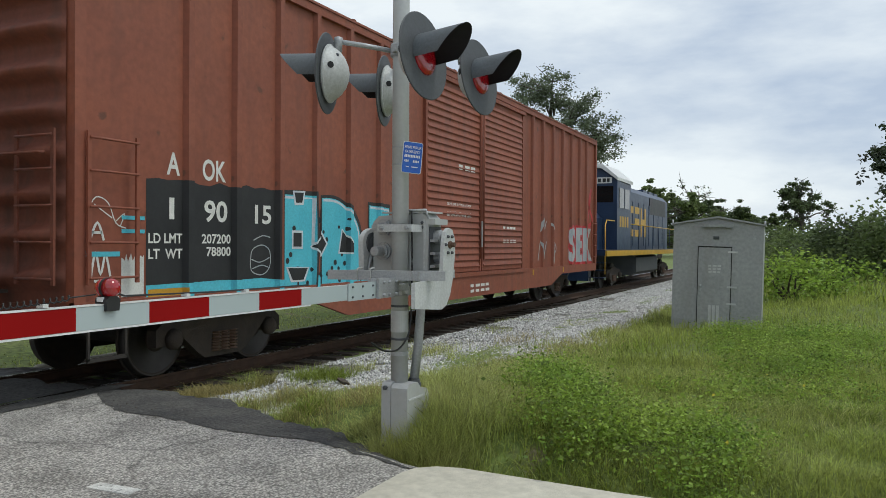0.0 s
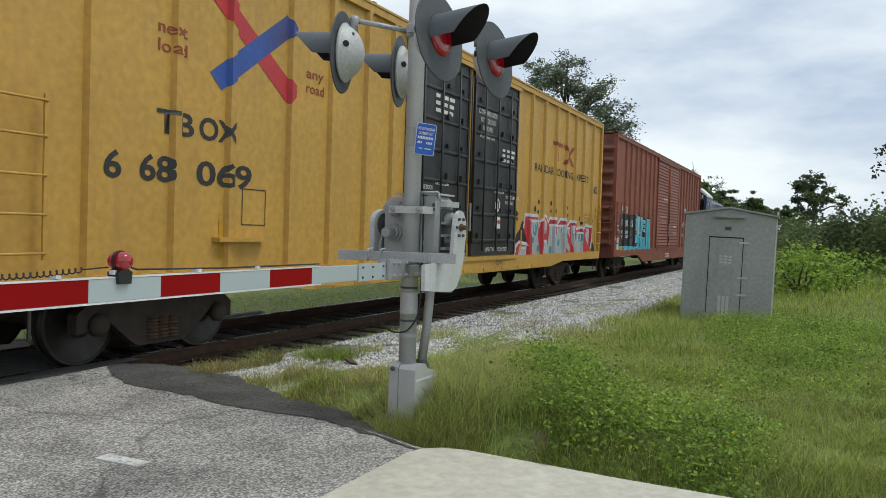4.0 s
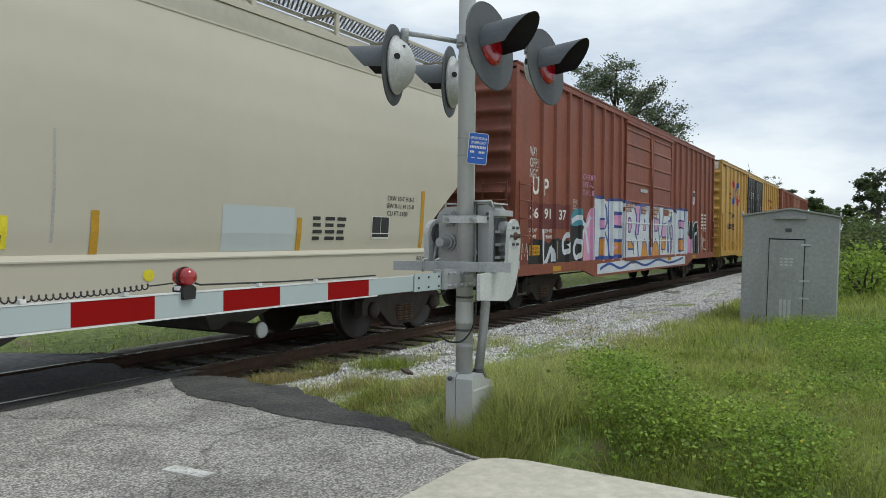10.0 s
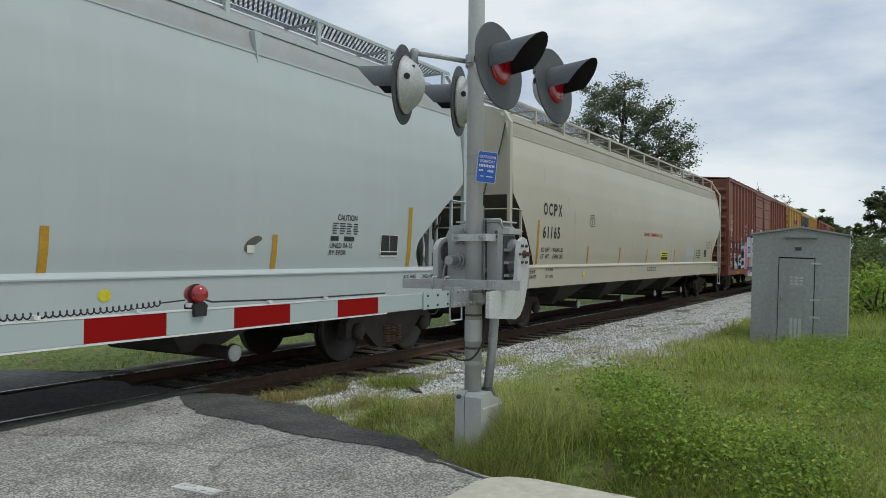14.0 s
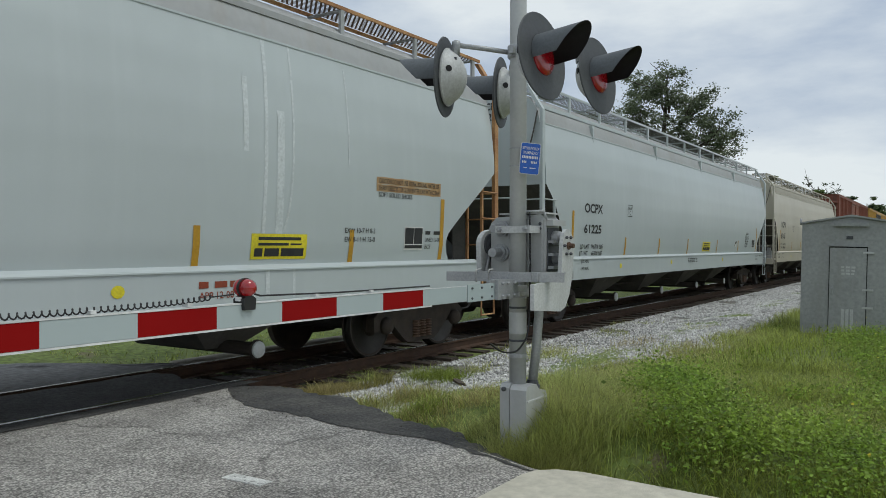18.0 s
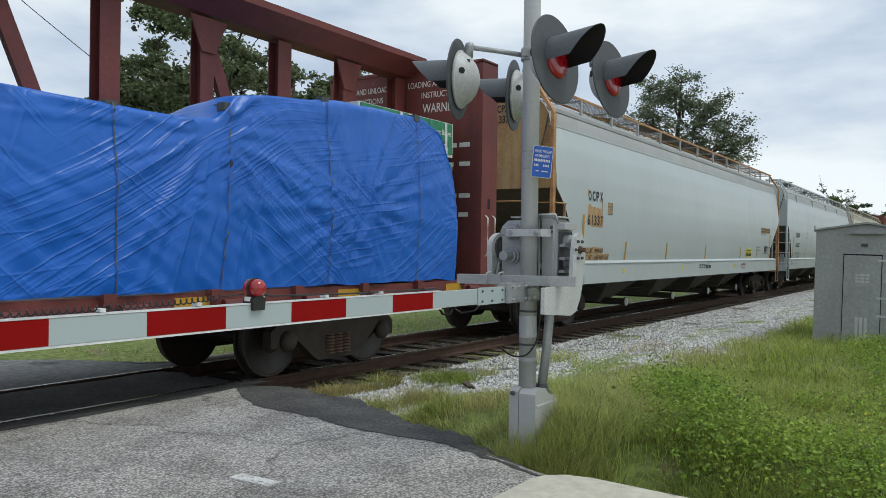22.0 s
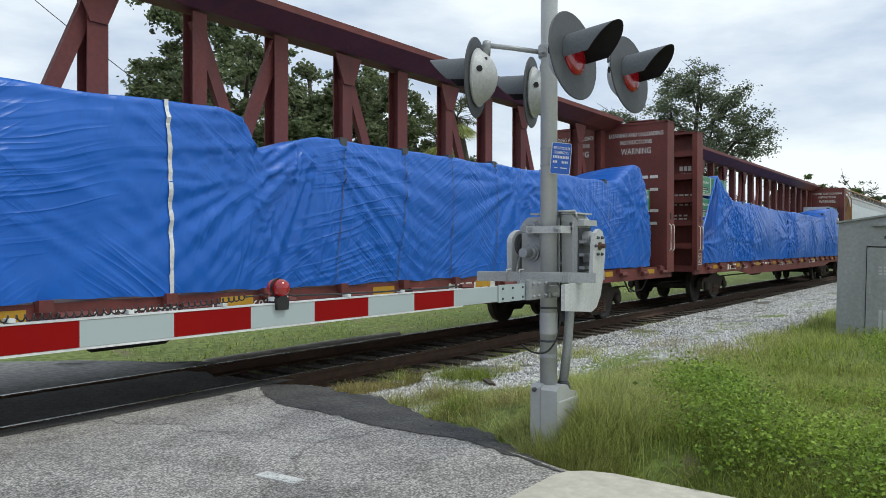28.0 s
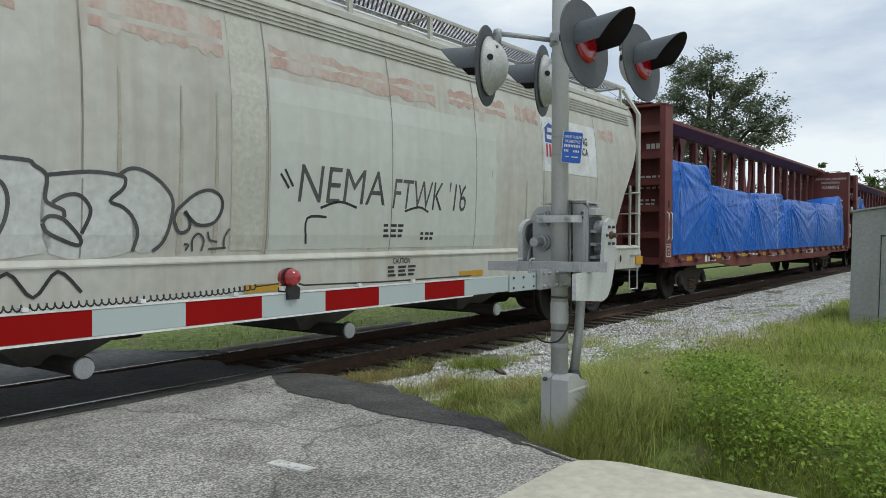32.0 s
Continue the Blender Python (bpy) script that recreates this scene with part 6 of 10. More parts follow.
LETTER = [
    [(13.75, 1.88), (14.42, 1.88), (14.72, 1.01), (14.17, 1.01), (14.14, 1.44), (13.99, 1.67)],
    [(13.24, 1.22), (13.76, 1.22), (13.72, 1.01), (13.19, 1.01)],
    [(14.88, 1.36), (15.22, 1.38), (15.34, 1.01), (14.81, 1.01)],
    [(15.51, 1.79), (15.92, 1.80), (15.78, 1.01), (15.29, 1.01), (15.36, 1.32)],
    [(15.87, 1.31), (16.03, 1.49), (16.31, 1.77), (16.75, 1.80), (16.73, 1.01), (15.92, 1.02)],
    [(16.85, 1.75), (17.04, 1.75), (17.11, 1.33), (17.36, 1.16), (17.30, 1.01), (16.85, 1.21)],
    [(17.38, 1.78), (17.83, 1.79), (17.75, 1.01), (17.53, 1.01)],
    [(17.84, 1.28), (17.98, 1.62), (18.52, 1.60), (18.68, 1.21), (18.58, 1.01), (17.92, 1.01)],
    [(18.84, 1.52), (19.28, 1.73), (19.24, 1.20), (19.07, 1.30), (18.95, 1.42)],
]
LETTER.append([(15.05 + 0.19 * math.cos(a), 1.72 + 0.19 * math.sin(a)) for a in steps(0, 5.9, 14)])
for k, pts in enumerate(LETTER):
    decal("graffiti", poly_bm([pts]), m_ggrey, tbox, S_, 0.0110 + 0.0006 * (k % 3), "silver graffiti letter")
    us_ = [q[0] for q in pts]
    zt, ua_, ub_ = max(q[1] for q in pts) - 0.06, min(us_), max(us_)
    for j, f in enumerate((0.28, 0.55, 0.8)):
        if ub_ - ua_ > 0.3:
            u = ua_ + (ub_ - ua_) * f
            decal("graffiti_drip", stroke_bm([[(u, zt), (u + 0.01, zt - 0.10), (u, zt - 0.17 - 0.07 * ((j + k) % 3))]], 0.045), m_gwhite, tbox, S_, 0.0150, "white paint drip")
    if ub_ - ua_ > 0.3:
        decal("graffiti_drip", stroke_bm([[(ua_ + 0.10, zt + 0.01), (ub_ - 0.08, zt + 0.02)]], 0.05), m_gwhite, tbox, S_, 0.0155, "white paint drip")
for u, z, r in ((14.32, 1.62, 0.15), (14.19, 1.37, 0.08), (14.58, 1.15, 0.10), (15.06, 1.28, 0.07), (15.56, 1.10, 0.12), (16.25, 1.30, 0.10), (17.01, 1.49, 0.09), (18.28, 1.44, 0.13), (18.45, 1.25, 0.08), (16.5, 1.62, 0.08)):
    decal("graffiti_dot", poly_bm([[(u + r * math.cos(a), z + r * math.sin(a)) for a in steps(0, 5.9, 12)]]), m_gteal, tbox, S_, 0.0135, "teal sprayed dot")
for u, z, r in ((12.95, 1.98, 0.08), (13.09, 1.98, 0.045), (13.06, 1.86, 0.05), (14.31, 2.14, 0.075), (14.56, 2.32, 0.06), (14.54, 2.07, 0.055), (15.55, 2.33, 0.07), (15.55, 2.12, 0.045), (15.80, 2.13, 0.055), (17.01, 2.26, 0.05), (16.86, 2.10, 0.07), (17.05, 2.05, 0.055), (18.23, 1.99, 0.065), (18.53, 2.11, 0.05), (18.34, 1.86, 0.04), (19.44, 1.96, 0.04)):
    decal("graffiti_dot", poly_bm([[(u + r * math.cos(a), z + r * math.sin(a)) for a in steps(0, 5.9, 10)]]), m_patch, tbox, S_, 0.006, "black sprayed dot")
letters(tbox, S_, [("EXH 17-0   W 9-4", 18.72, 2.09, 0.055, 0.58), ("EXW 10-8  H 15-1", 18.72, 1.99, 0.055, 0.58), ("EW  9-7   H 16-9", 18.72, 1.89, 0.055, 0.58)], m_paintk, "stencil", 0.006)
letters(tbox, S_, [("MDS", 19.62, 2.80, 0.24, 0.46)], m_gink, "graffiti", 0.006, 0.02)
reflectors(tbox, S_, (7.0, 3.1), 1.14, 1.62, 0.08)
for u, za, zb in ((13.30, 1.13, 1.61), (16.47, 1.12, 1.60), (19.52, 1.25, 2.18)):
    decal("reflector", rect_bm([(u, za, u + 0.075, zb)]), m_painty, tbox, S_, 0.018)
letters(tbox, S_, [("OAK", 11.6, 0.84, 0.1, 0.4)], m_paintk, "stencil", 0.05)
for i in range(10):
    boxp("sill_plate", (5.0 + i * 1.0, -1.612, 0.72), (5.5 + i * 1.0, -1.601, 0.79), m_yellow, tbox)
decal("stencil_frame", frame_box(3.5, 1.55, 3.95, 2.0), m_paintk, tbox, S_, 0.006)
boxp("handbrake_step", (3.0, -1.66, 1.35), (3.9, -1.54, 1.40), m_yellow, tbox)
bm = bmesh.new()
add_box(bm, (-0.05, -1.45, 4.62), (-0.03, -0.6, 4.92))
part("end_placard", bm, m_paintw, tbox, "white number board on the end")

# mineral-red boxcar with panelled doors and a long white graffiti piece
L = 20.0
ribs = [1.44, 2.2, 3.02, 3.84, 4.69, 5.5, 6.27, 7.0, 13.32, 14.13, 15.05, 15.88, 16.7, 17.48, 18.36, 19.2]
up, S_ = boxcar("boxcar", 45.87, L, "brown-red boxcar with panelled doors and long white graffiti", m_redup, m_redend, ribs, 0.60, m_redup, [(7.35, 12.75)])
lines = (1.5, 2.0, 2.6, 3.15, 3.7, 4.2, 4.6)
for a, b in ((7.4, 10.04), (10.08, 12.7)):
    d = door_panel(up, a, b, m_redup, "plug", lines=lines, label="brown-red panelled plug door", low_paint=m_gwhite)
lock_rods(up, 9.98, m_redup)
letters(up, S_, [("U", 0.99, 2.48, 0.38, 0.34), ("P", 1.57, 2.48, 0.36, 0.30), ("36", 0.85, 1.98, 0.22, 0.46), ("91", 1.64, 1.98, 0.22, 0.36), ("37", 2.5, 1.98, 0.22, 0.44)], m_paintw, "car_number", 0.006, 0.03)
letters(up, S_, [("LD LMT", 0.82, 1.68, 0.08, 0.42), ("LT WT", 0.82, 1.55, 0.08, 0.38), ("204400", 1.66, 1.68, 0.08, 0.42), ("81600", 1.72, 1.55, 0.08, 0.36)], m_paintw, "stencil", 0.006)
decal("stencil_frame", frame_box(3.4, 2.24, 3.65, 2.46), m_paintw, up, S_, 0.006)
letters(up, S_, [("PLATE", 3.43, 2.38, 0.045, 0.19), ("F", 3.5, 2.27, 0.08, 0.06)], m_paintw, "stencil", 0.006)
letters(up, S_, [("WAY", 0.84, 3.25, 0.20, 0.36), ("OFF!!", 0.84, 3.02, 0.2, 0.48), ("NGC", 0.84, 2.80, 0.2, 0.42)], m_paintw, "graffiti", 0.006, 0.0)
letters(up, S_, [("CREEPIN'", 4.05, 2.98, 0.13, 0.95), ("LIKE A", 4.05, 2.80, 0.13, 0.6), ("TURTLE", 4.05, 2.60, 0.13, 0.65)], m_gpink, "graffiti", 0.006, 0.0)
decal("black_patch", wavy(0.80, 1.02, 4.7, 1.5, 0.1, 21), m_patch, up, S_, 0.004, "black sprayed ground")
decal("black_patch", wavy(3.1, 1.4, 4.6, 2.0, 0.1, 22), m_patch, up, S_, 0.004)
decal("yellow_placard", rect_bm([(0.85, 1.20, 1.37, 1.41)]), m_painty, up, S_, 0.008, "yellow notice plate")
letters(up, S_, [("THIS CAR", 0.93, 1.32, 0.05, 0.36), ("EXCESS HEIGHT", 0.89, 1.24, 0.05, 0.44)], m_paintk, "stencil", 0.012)
for pts in ([(1.45, 1.75), (1.5, 1.05), (1.75, 1.05), (2.05, 1.35), (2.1, 1.05)], [(3.0, 1.65), (2.75, 1.5), (2.8, 1.25), (3.05, 1.3), (3.0, 1.45)], [(3.6, 1.5), (3.45, 1.3), (3.6, 1.1), (3.85, 1.2), (3.85, 1.45), (3.6, 1.5)], [(3.3, 1.95), (3.8, 2.05), (4.3, 1.85), (4.6, 2.1)], [(3.9, 1.15), (4.2, 1.8), (4.5, 1.2)]):
    decal("graffiti", stroke_bm([curve_pts(pts, False, 4)], 0.12), m_gwhite, up, S_, 0.008, "white spray tag")
decal("black_patch", wavy(0.79, 1.76, 3.10, 2.30, 0.03, 27), m_cb, up, S_, 0.003, "dark brown repaint patch")
decal("graffiti", poly_bm([[(4.1, 1.02), (4.12, 1.7), (4.4, 2.15), (4.7, 2.35), (4.78, 1.02)]]), m_gpink, up, S_, 0.0045, "pink graffiti fill")
decal("graffiti", poly_bm([curve_pts([(3.2, 1.9), (3.4, 2.2), (3.9, 2.25), (4.1, 2.0), (3.7, 1.85)], True, 3)]), m_gteal, up, S_, 0.0045, "teal graffiti haze")
decal("graffiti_ground", poly_bm([[(4.8, 0.98), (4.8, 2.3), (4.88, 2.58), (5.5, 2.58), (5.9, 2.52), (6.9, 2.58), (8.0, 2.55), (8.9, 2.55), (9.8, 2.55), (11.2, 2.55), (12.66, 2.57), (13.0, 2.55), (13.4, 2.42), (13.55, 2.55), (14.5, 2.57), (15.3, 2.55), (15.33, 0.98)]]), m_gwhite, up, S_, 0.005, "whitewashed graffiti ground")
# letters: pink above and orange below in the counters, blue outlines
FILL = [
    (m_gpink, [(6.38, 2.2), (7.14, 2.22), (7.16, 1.63), (7.07, 1.86), (6.38, 1.88)]),
    (m_gpink, [(8.18, 2.52), (8.86, 2.53), (8.75, 2.05), (8.66, 1.67), (8.40, 1.69), (8.50, 2.17)]),
    (m_gorange, [(6.39, 1.48), (7.06, 1.48), (7.09, 1.84), (7.16, 1.84), (7.19, 1.1), (6.4, 1.11)]),
    (m_gpink, [(7.68, 2.13), (7.69, 1.73), (7.86, 1.74), (8.02, 1.91), (7.93, 2.11), (7.8, 2.14)]),
    (m_gpink, [(9.35, 2.15), (9.51, 1.79), (9.22, 1.8)]),
    (m_gorange, [(7.65, 1.48), (7.95, 1.51), (8.2, 1.36), (8.23, 1.25), (7.68, 1.26)]),
    (m_gorange, [(9.09, 1.01), (9.13, 1.4), (9.35, 1.54), (9.56, 1.44), (9.78, 0.99)]),
    (m_gorange, [(10.22, 0.98), (10.3, 1.33), (10.64, 1.54), (10.95, 1.37), (11.11, 0.98)]),
    (m_gpink, [(10.43, 2.21), (10.99, 2.16), (10.85, 1.8), (10.52, 1.79)]),
    (m_gorange, [(11.39, 1.21), (11.45, 1.6), (11.97, 1.61), (11.9, 1.2)]),
    (m_gpink, [(11.45, 1.6), (11.48, 2.01), (12.0, 2.07), (11.97, 1.61)]),
    (m_gorange, [(12.60, 1.55), (13.08, 1.55), (13.05, 1.3), (12.9, 1.12), (12.61, 1.12)]),
    (m_gpink, [(12.6, 1.55), (12.59, 1.7), (12.65, 1.95), (12.83, 2.07), (13.03, 1.98), (13.11, 1.72), (13.08, 1.55)]),
    (m_gpink, [(13.93, 2.19), (14.84, 2.18), (14.75, 1.83), (14.65, 1.92), (13.96, 1.94)]),
    (m_gorange, [(13.95, 1.54), (13.96, 1.13), (14.81, 1.13), (14.79, 1.83), (14.7, 1.56)]),
    (m_gpink, [(5.34, 2.05), (5.56, 2.06), (5.62, 1.83), (5.36, 1.79)]),
    (m_gorange, [(5.29, 1.1), (5.31, 1.56), (5.63, 1.59), (5.72, 1.1)]),
]
LINE = [
    [(4.77, 1.0), (4.78, 2.3), (4.88, 2.6), (5.54, 2.6), (5.86, 2.31), (5.92, 1.98), (5.70, 1.77), (6.0, 1.47), (6.15, 1.05)],
    [(6.08, 1.1), (6.02, 2.0), (6.0, 2.56), (6.62, 2.6), (7.2, 2.6), (7.22, 2.0), (7.27, 1.05)],
    [(6.35, 2.23), (6.72, 2.24), (7.15, 2.24)],
    [(6.37, 1.88), (6.67, 1.88), (7.05, 1.87), (7.07, 1.51), (6.75, 1.5), (6.39, 1.52)],
    [(5.0, 1.06), (6.15, 1.06), (7.25, 1.07)],
    [(7.29, 2.57), (7.7, 2.59), (8.09, 2.52), (8.35, 2.38), (8.48, 2.2), (8.45, 1.89), (8.35, 1.69), (8.53, 1.57), (8.65, 1.33), (8.72, 1.0)],
    [(8.66, 1.65), (8.83, 2.09), (8.90, 2.55), (9.3, 2.57), (9.81, 2.57), (9.88, 2.13), (9.9, 1.0)],
    [(10.1, 1.0), (10.05, 2.0), (10.07, 2.55), (10.6, 2.57), (11.02, 2.5), (11.12, 2.13), (11.0, 1.86), (11.15, 1.5), (11.2, 1.0)],
    [(11.29, 1.6), (11.36, 1.69), (11.54, 2.11), (11.62, 2.54), (12.1, 2.57), (12.66, 2.55), (12.49, 2.07), (12.38, 1.62), (12.36, 1.1)],
    [(12.24, 1.1), (12.2, 1.44), (12.23, 2.12), (12.46, 2.15)],
    [(12.68, 2.11), (12.67, 2.6), (12.99, 2.59), (13.32, 2.47), (13.5, 2.33), (13.54, 1.26), (13.4, 1.05)],
    [(13.5, 1.14), (13.54, 2.57), (14.2, 2.59), (14.86, 2.59), (15.31, 2.57), (15.31, 2.19), (15.27, 1.0)],
    [(14.86, 2.57), (14.87, 2.2)],
]
for k, (paint, pts) in enumerate(FILL):
    decal("graffiti", poly_bm([pts]), paint, up, S_, 0.0062 + 0.0007 * (k % 4), "pink graffiti fill" if paint is m_gpink else "orange graffiti fill")
    decal("graffiti_outline", stroke_bm([pts + [pts[0]]], 0.055), m_gblue, up, S_, 0.0091 + 0.0006 * (k % 3), "blue graffiti outline")
for k, pts in enumerate(LINE):
    decal("graffiti_outline", stroke_bm([pts], 0.085), m_gblue, up, S_, 0.011 + 0.002 * (k % 2), "blue graffiti outline")
decal("graffiti_dots", splatter(6.5, 1.2, 7.0, 1.4, 4, 0.05, 0.09, 3), m_gpink, up, S_, 0.010)
decal("graffiti_dots", splatter(14.0, 1.2, 14.7, 1.4, 4, 0.05, 0.09, 4), m_gpink, up, S_, 0.010)
decal("graffiti_dots", splatter(12.7, 1.25, 13.0, 1.45, 3, 0.05, 0.08, 5), m_gpink, up, S_, 0.010)
for words, u, z in (("CLOSE AND LOCK", 7.45, 2.44), ("BOTH DOORS", 7.37, 2.33), ("BOTH HASPS", 9.03, 2.42), ("E MOVING", 9.03, 2.30), ("CLOSE AND LOC", 10.27, 2.46), ("BOTH DOORS B", 10.22, 2.34), ("MOVING", 10.4, 2.22)):
    w = 0.06 * len(words)
    decal("stencil_patch", rect_bm([(u - 0.04, z - 0.02, u + w + 0.02, z + 0.1)]), m_redup, up, S_, 0.014)
    letters(up, S_, [(words, u, z, 0.08, w)], m_paintw, "stencil", 0.018)
decal("stencil_patch", rect_bm([(11.66, 2.3, 12.37, 2.5)]), m_redup, up, S_, 0.014)
blob = [(16.25, 0.98), (16.18, 1.74), (16.38, 2.06), (16.78, 2.2), (17.13, 2.0), (17.26, 1.49), (17.34, 0.98)]
decal("graffiti", poly_bm([curve_pts(blob, False, 4)]), m_patch, up, S_, 0.008, "black graffiti letter")
decal("graffiti", stroke_bm([curve_pts(blob, False, 4), curve_pts([(16.56, 1.05), (16.54, 1.59), (16.8, 1.87), (17.0, 1.66), (16.98, 1.05)], False, 4)], 0.07), m_gwhite, up, S_, 0.010, "white spray outline")
decal("graffiti", poly_bm([[(15.36, 2.19), (15.99, 2.17), (15.97, 1.63), (15.82, 1.53), (15.40, 1.81)]]), m_patch, up, S_, 0.008, "black graffiti letter")
decal("graffiti", stroke_bm([[(15.36, 1.8), (15.36, 2.24), (15.62, 1.72), (15.7, 2.2)], [(15.9, 2.2), (16.0, 1.7)]], 0.06), m_gwhite, up, S_, 0.010, "white spray outline")
decal("graffiti", poly_bm([[(15.34, 1.71), (15.69, 1.63), (16.11, 1.38), (16.22, 1.01), (15.36, 1.05)]]), m_gpink, up, S_, 0.006)
decal("graffiti", stroke_bm([curve_pts(p, False, 4) for p in ([(17.45, 1.05), (17.5, 1.75), (17.62, 1.5), (17.8, 1.75), (17.85, 1.1)], [(18.0, 1.15), (18.1, 1.6), (18.3, 1.5), (18.05, 1.3), (18.4, 1.1)])], 0.035), m_paintw, up, S_, 0.008, "thin white tag")
decal("white_notice", frame_box(18.2, 1.85, 18.5, 2.15, 0.03), m_paintw, up, S_, 0.006)
bm = poly_bm([[(16.03, 3.30), (16.18, 3.37), (16.32, 3.33), (16.46, 3.37), (16.61, 3.30), (16.61, 3.02), (16.50, 2.88), (16.32, 2.81), (16.14, 2.88), (16.03, 3.02)]])
decal("shield_emblem", bm, m_gwhite, up, S_, 0.006, "white, red and blue shield emblem")
decal("shield_field", rect_bm([(16.07, 3.12, 16.57, 3.29)]), m_paintk, up, S_, 0.008)
decal("shield_stripes", rect_bm([(16.09 + k * 0.085, 2.93, 16.125 + k * 0.085, 3.10) for k in range(6)]), m_gred, up, S_, 0.008)
decal("stencil_bars", bars_bm(17.75, 2.45, 5, 1.0, 0.07, 0.13, cuts=2), m_paintw, up, S_, 0.006)
decal("stencil_bars", bars_bm(12.2, 2.45, 2, 0.9, 0.08, 0.15, cuts=4), m_paintw, up, S_, 0.03)
decal("stencil_frame", rect_bm([(8.85, 2.92, 9.6, 3.02)]), m_ggrey, up, S_, 0.02)
reflectors(up, S_, (2.35, 4.05, 8.2, 11.5, 14.0, 17.0, 19.0), 1.1, 1.5, 0.09)
reflectors(up, ((), (), lambda u, z: -1.60), (2.0, 8.0, 12.2, 16.0), 0.84, 0.95, 0.5)
decal("graffiti", wavy(5.0, 0.66, 14.8, 0.95, 0.03, 31), m_gwhite, up, ((), (), lambda u, z: -1.60), 0.004, "white paint on the side sill")
decal("graffiti", stroke_bm([curve_pts([(5.2, 0.78), (6.0, 0.9), (7.0, 0.75), (8.2, 0.9), (9.5, 0.76), (11, 0.9), (12.5, 0.76), (14.4, 0.88)], False, 5)], 0.07), m_gblue, up, ((), (), lambda u, z: -1.60), 0.007)
decal("graffiti", stroke_bm([[(0.30, 1.12), (0.34, 1.45), (0.45, 1.2), (0.55, 1.45), (0.62, 1.12)]], 0.04), m_paintw, up, ((), (), lambda u, z: -1.605), 0.006, "white letter tag")


# ---- covered hoppers ----
HP = [(1.34, -1.53), (1.6, -1.572), (2.1, -1.60), (2.55, -1.612), (3.0, -1.60), (3.5, -1.55), (3.9, -1.475), (4.12, -1.42), (4.28, -1.33), (4.42, -1.16), (4.52, -0.8), (4.58, 0.0)]


def hop_y(z):
    for (za, ya), (zb, yb) in zip(HP, HP[1:]):
        if z <= zb:
            return ya + (yb - ya) * (z - za) / (zb - za)
    return 0.0


HSIDE = ((), [1.4 + 0.2 * i for i in range(14)], lambda u, z: hop_y(max(z, 1.34)))
SILL = ((), (), lambda u, z: -1.605)


def end_decal(name, bm, x, y, z, material, car, lift=0.006):
    """A flat u, z mesh on a face that looks to the rear (-x); u runs from +y to -y."""
    for v in bm.verts:
        v.co = Vector((-lift, -v.co.x, v.co.z))
    me = finish(bm, name)
    me.materials.append(material)
    ob = new(name, me)
    ob.parent = car
    ob.matrix_basis = pose(x, y, z)
    return ob


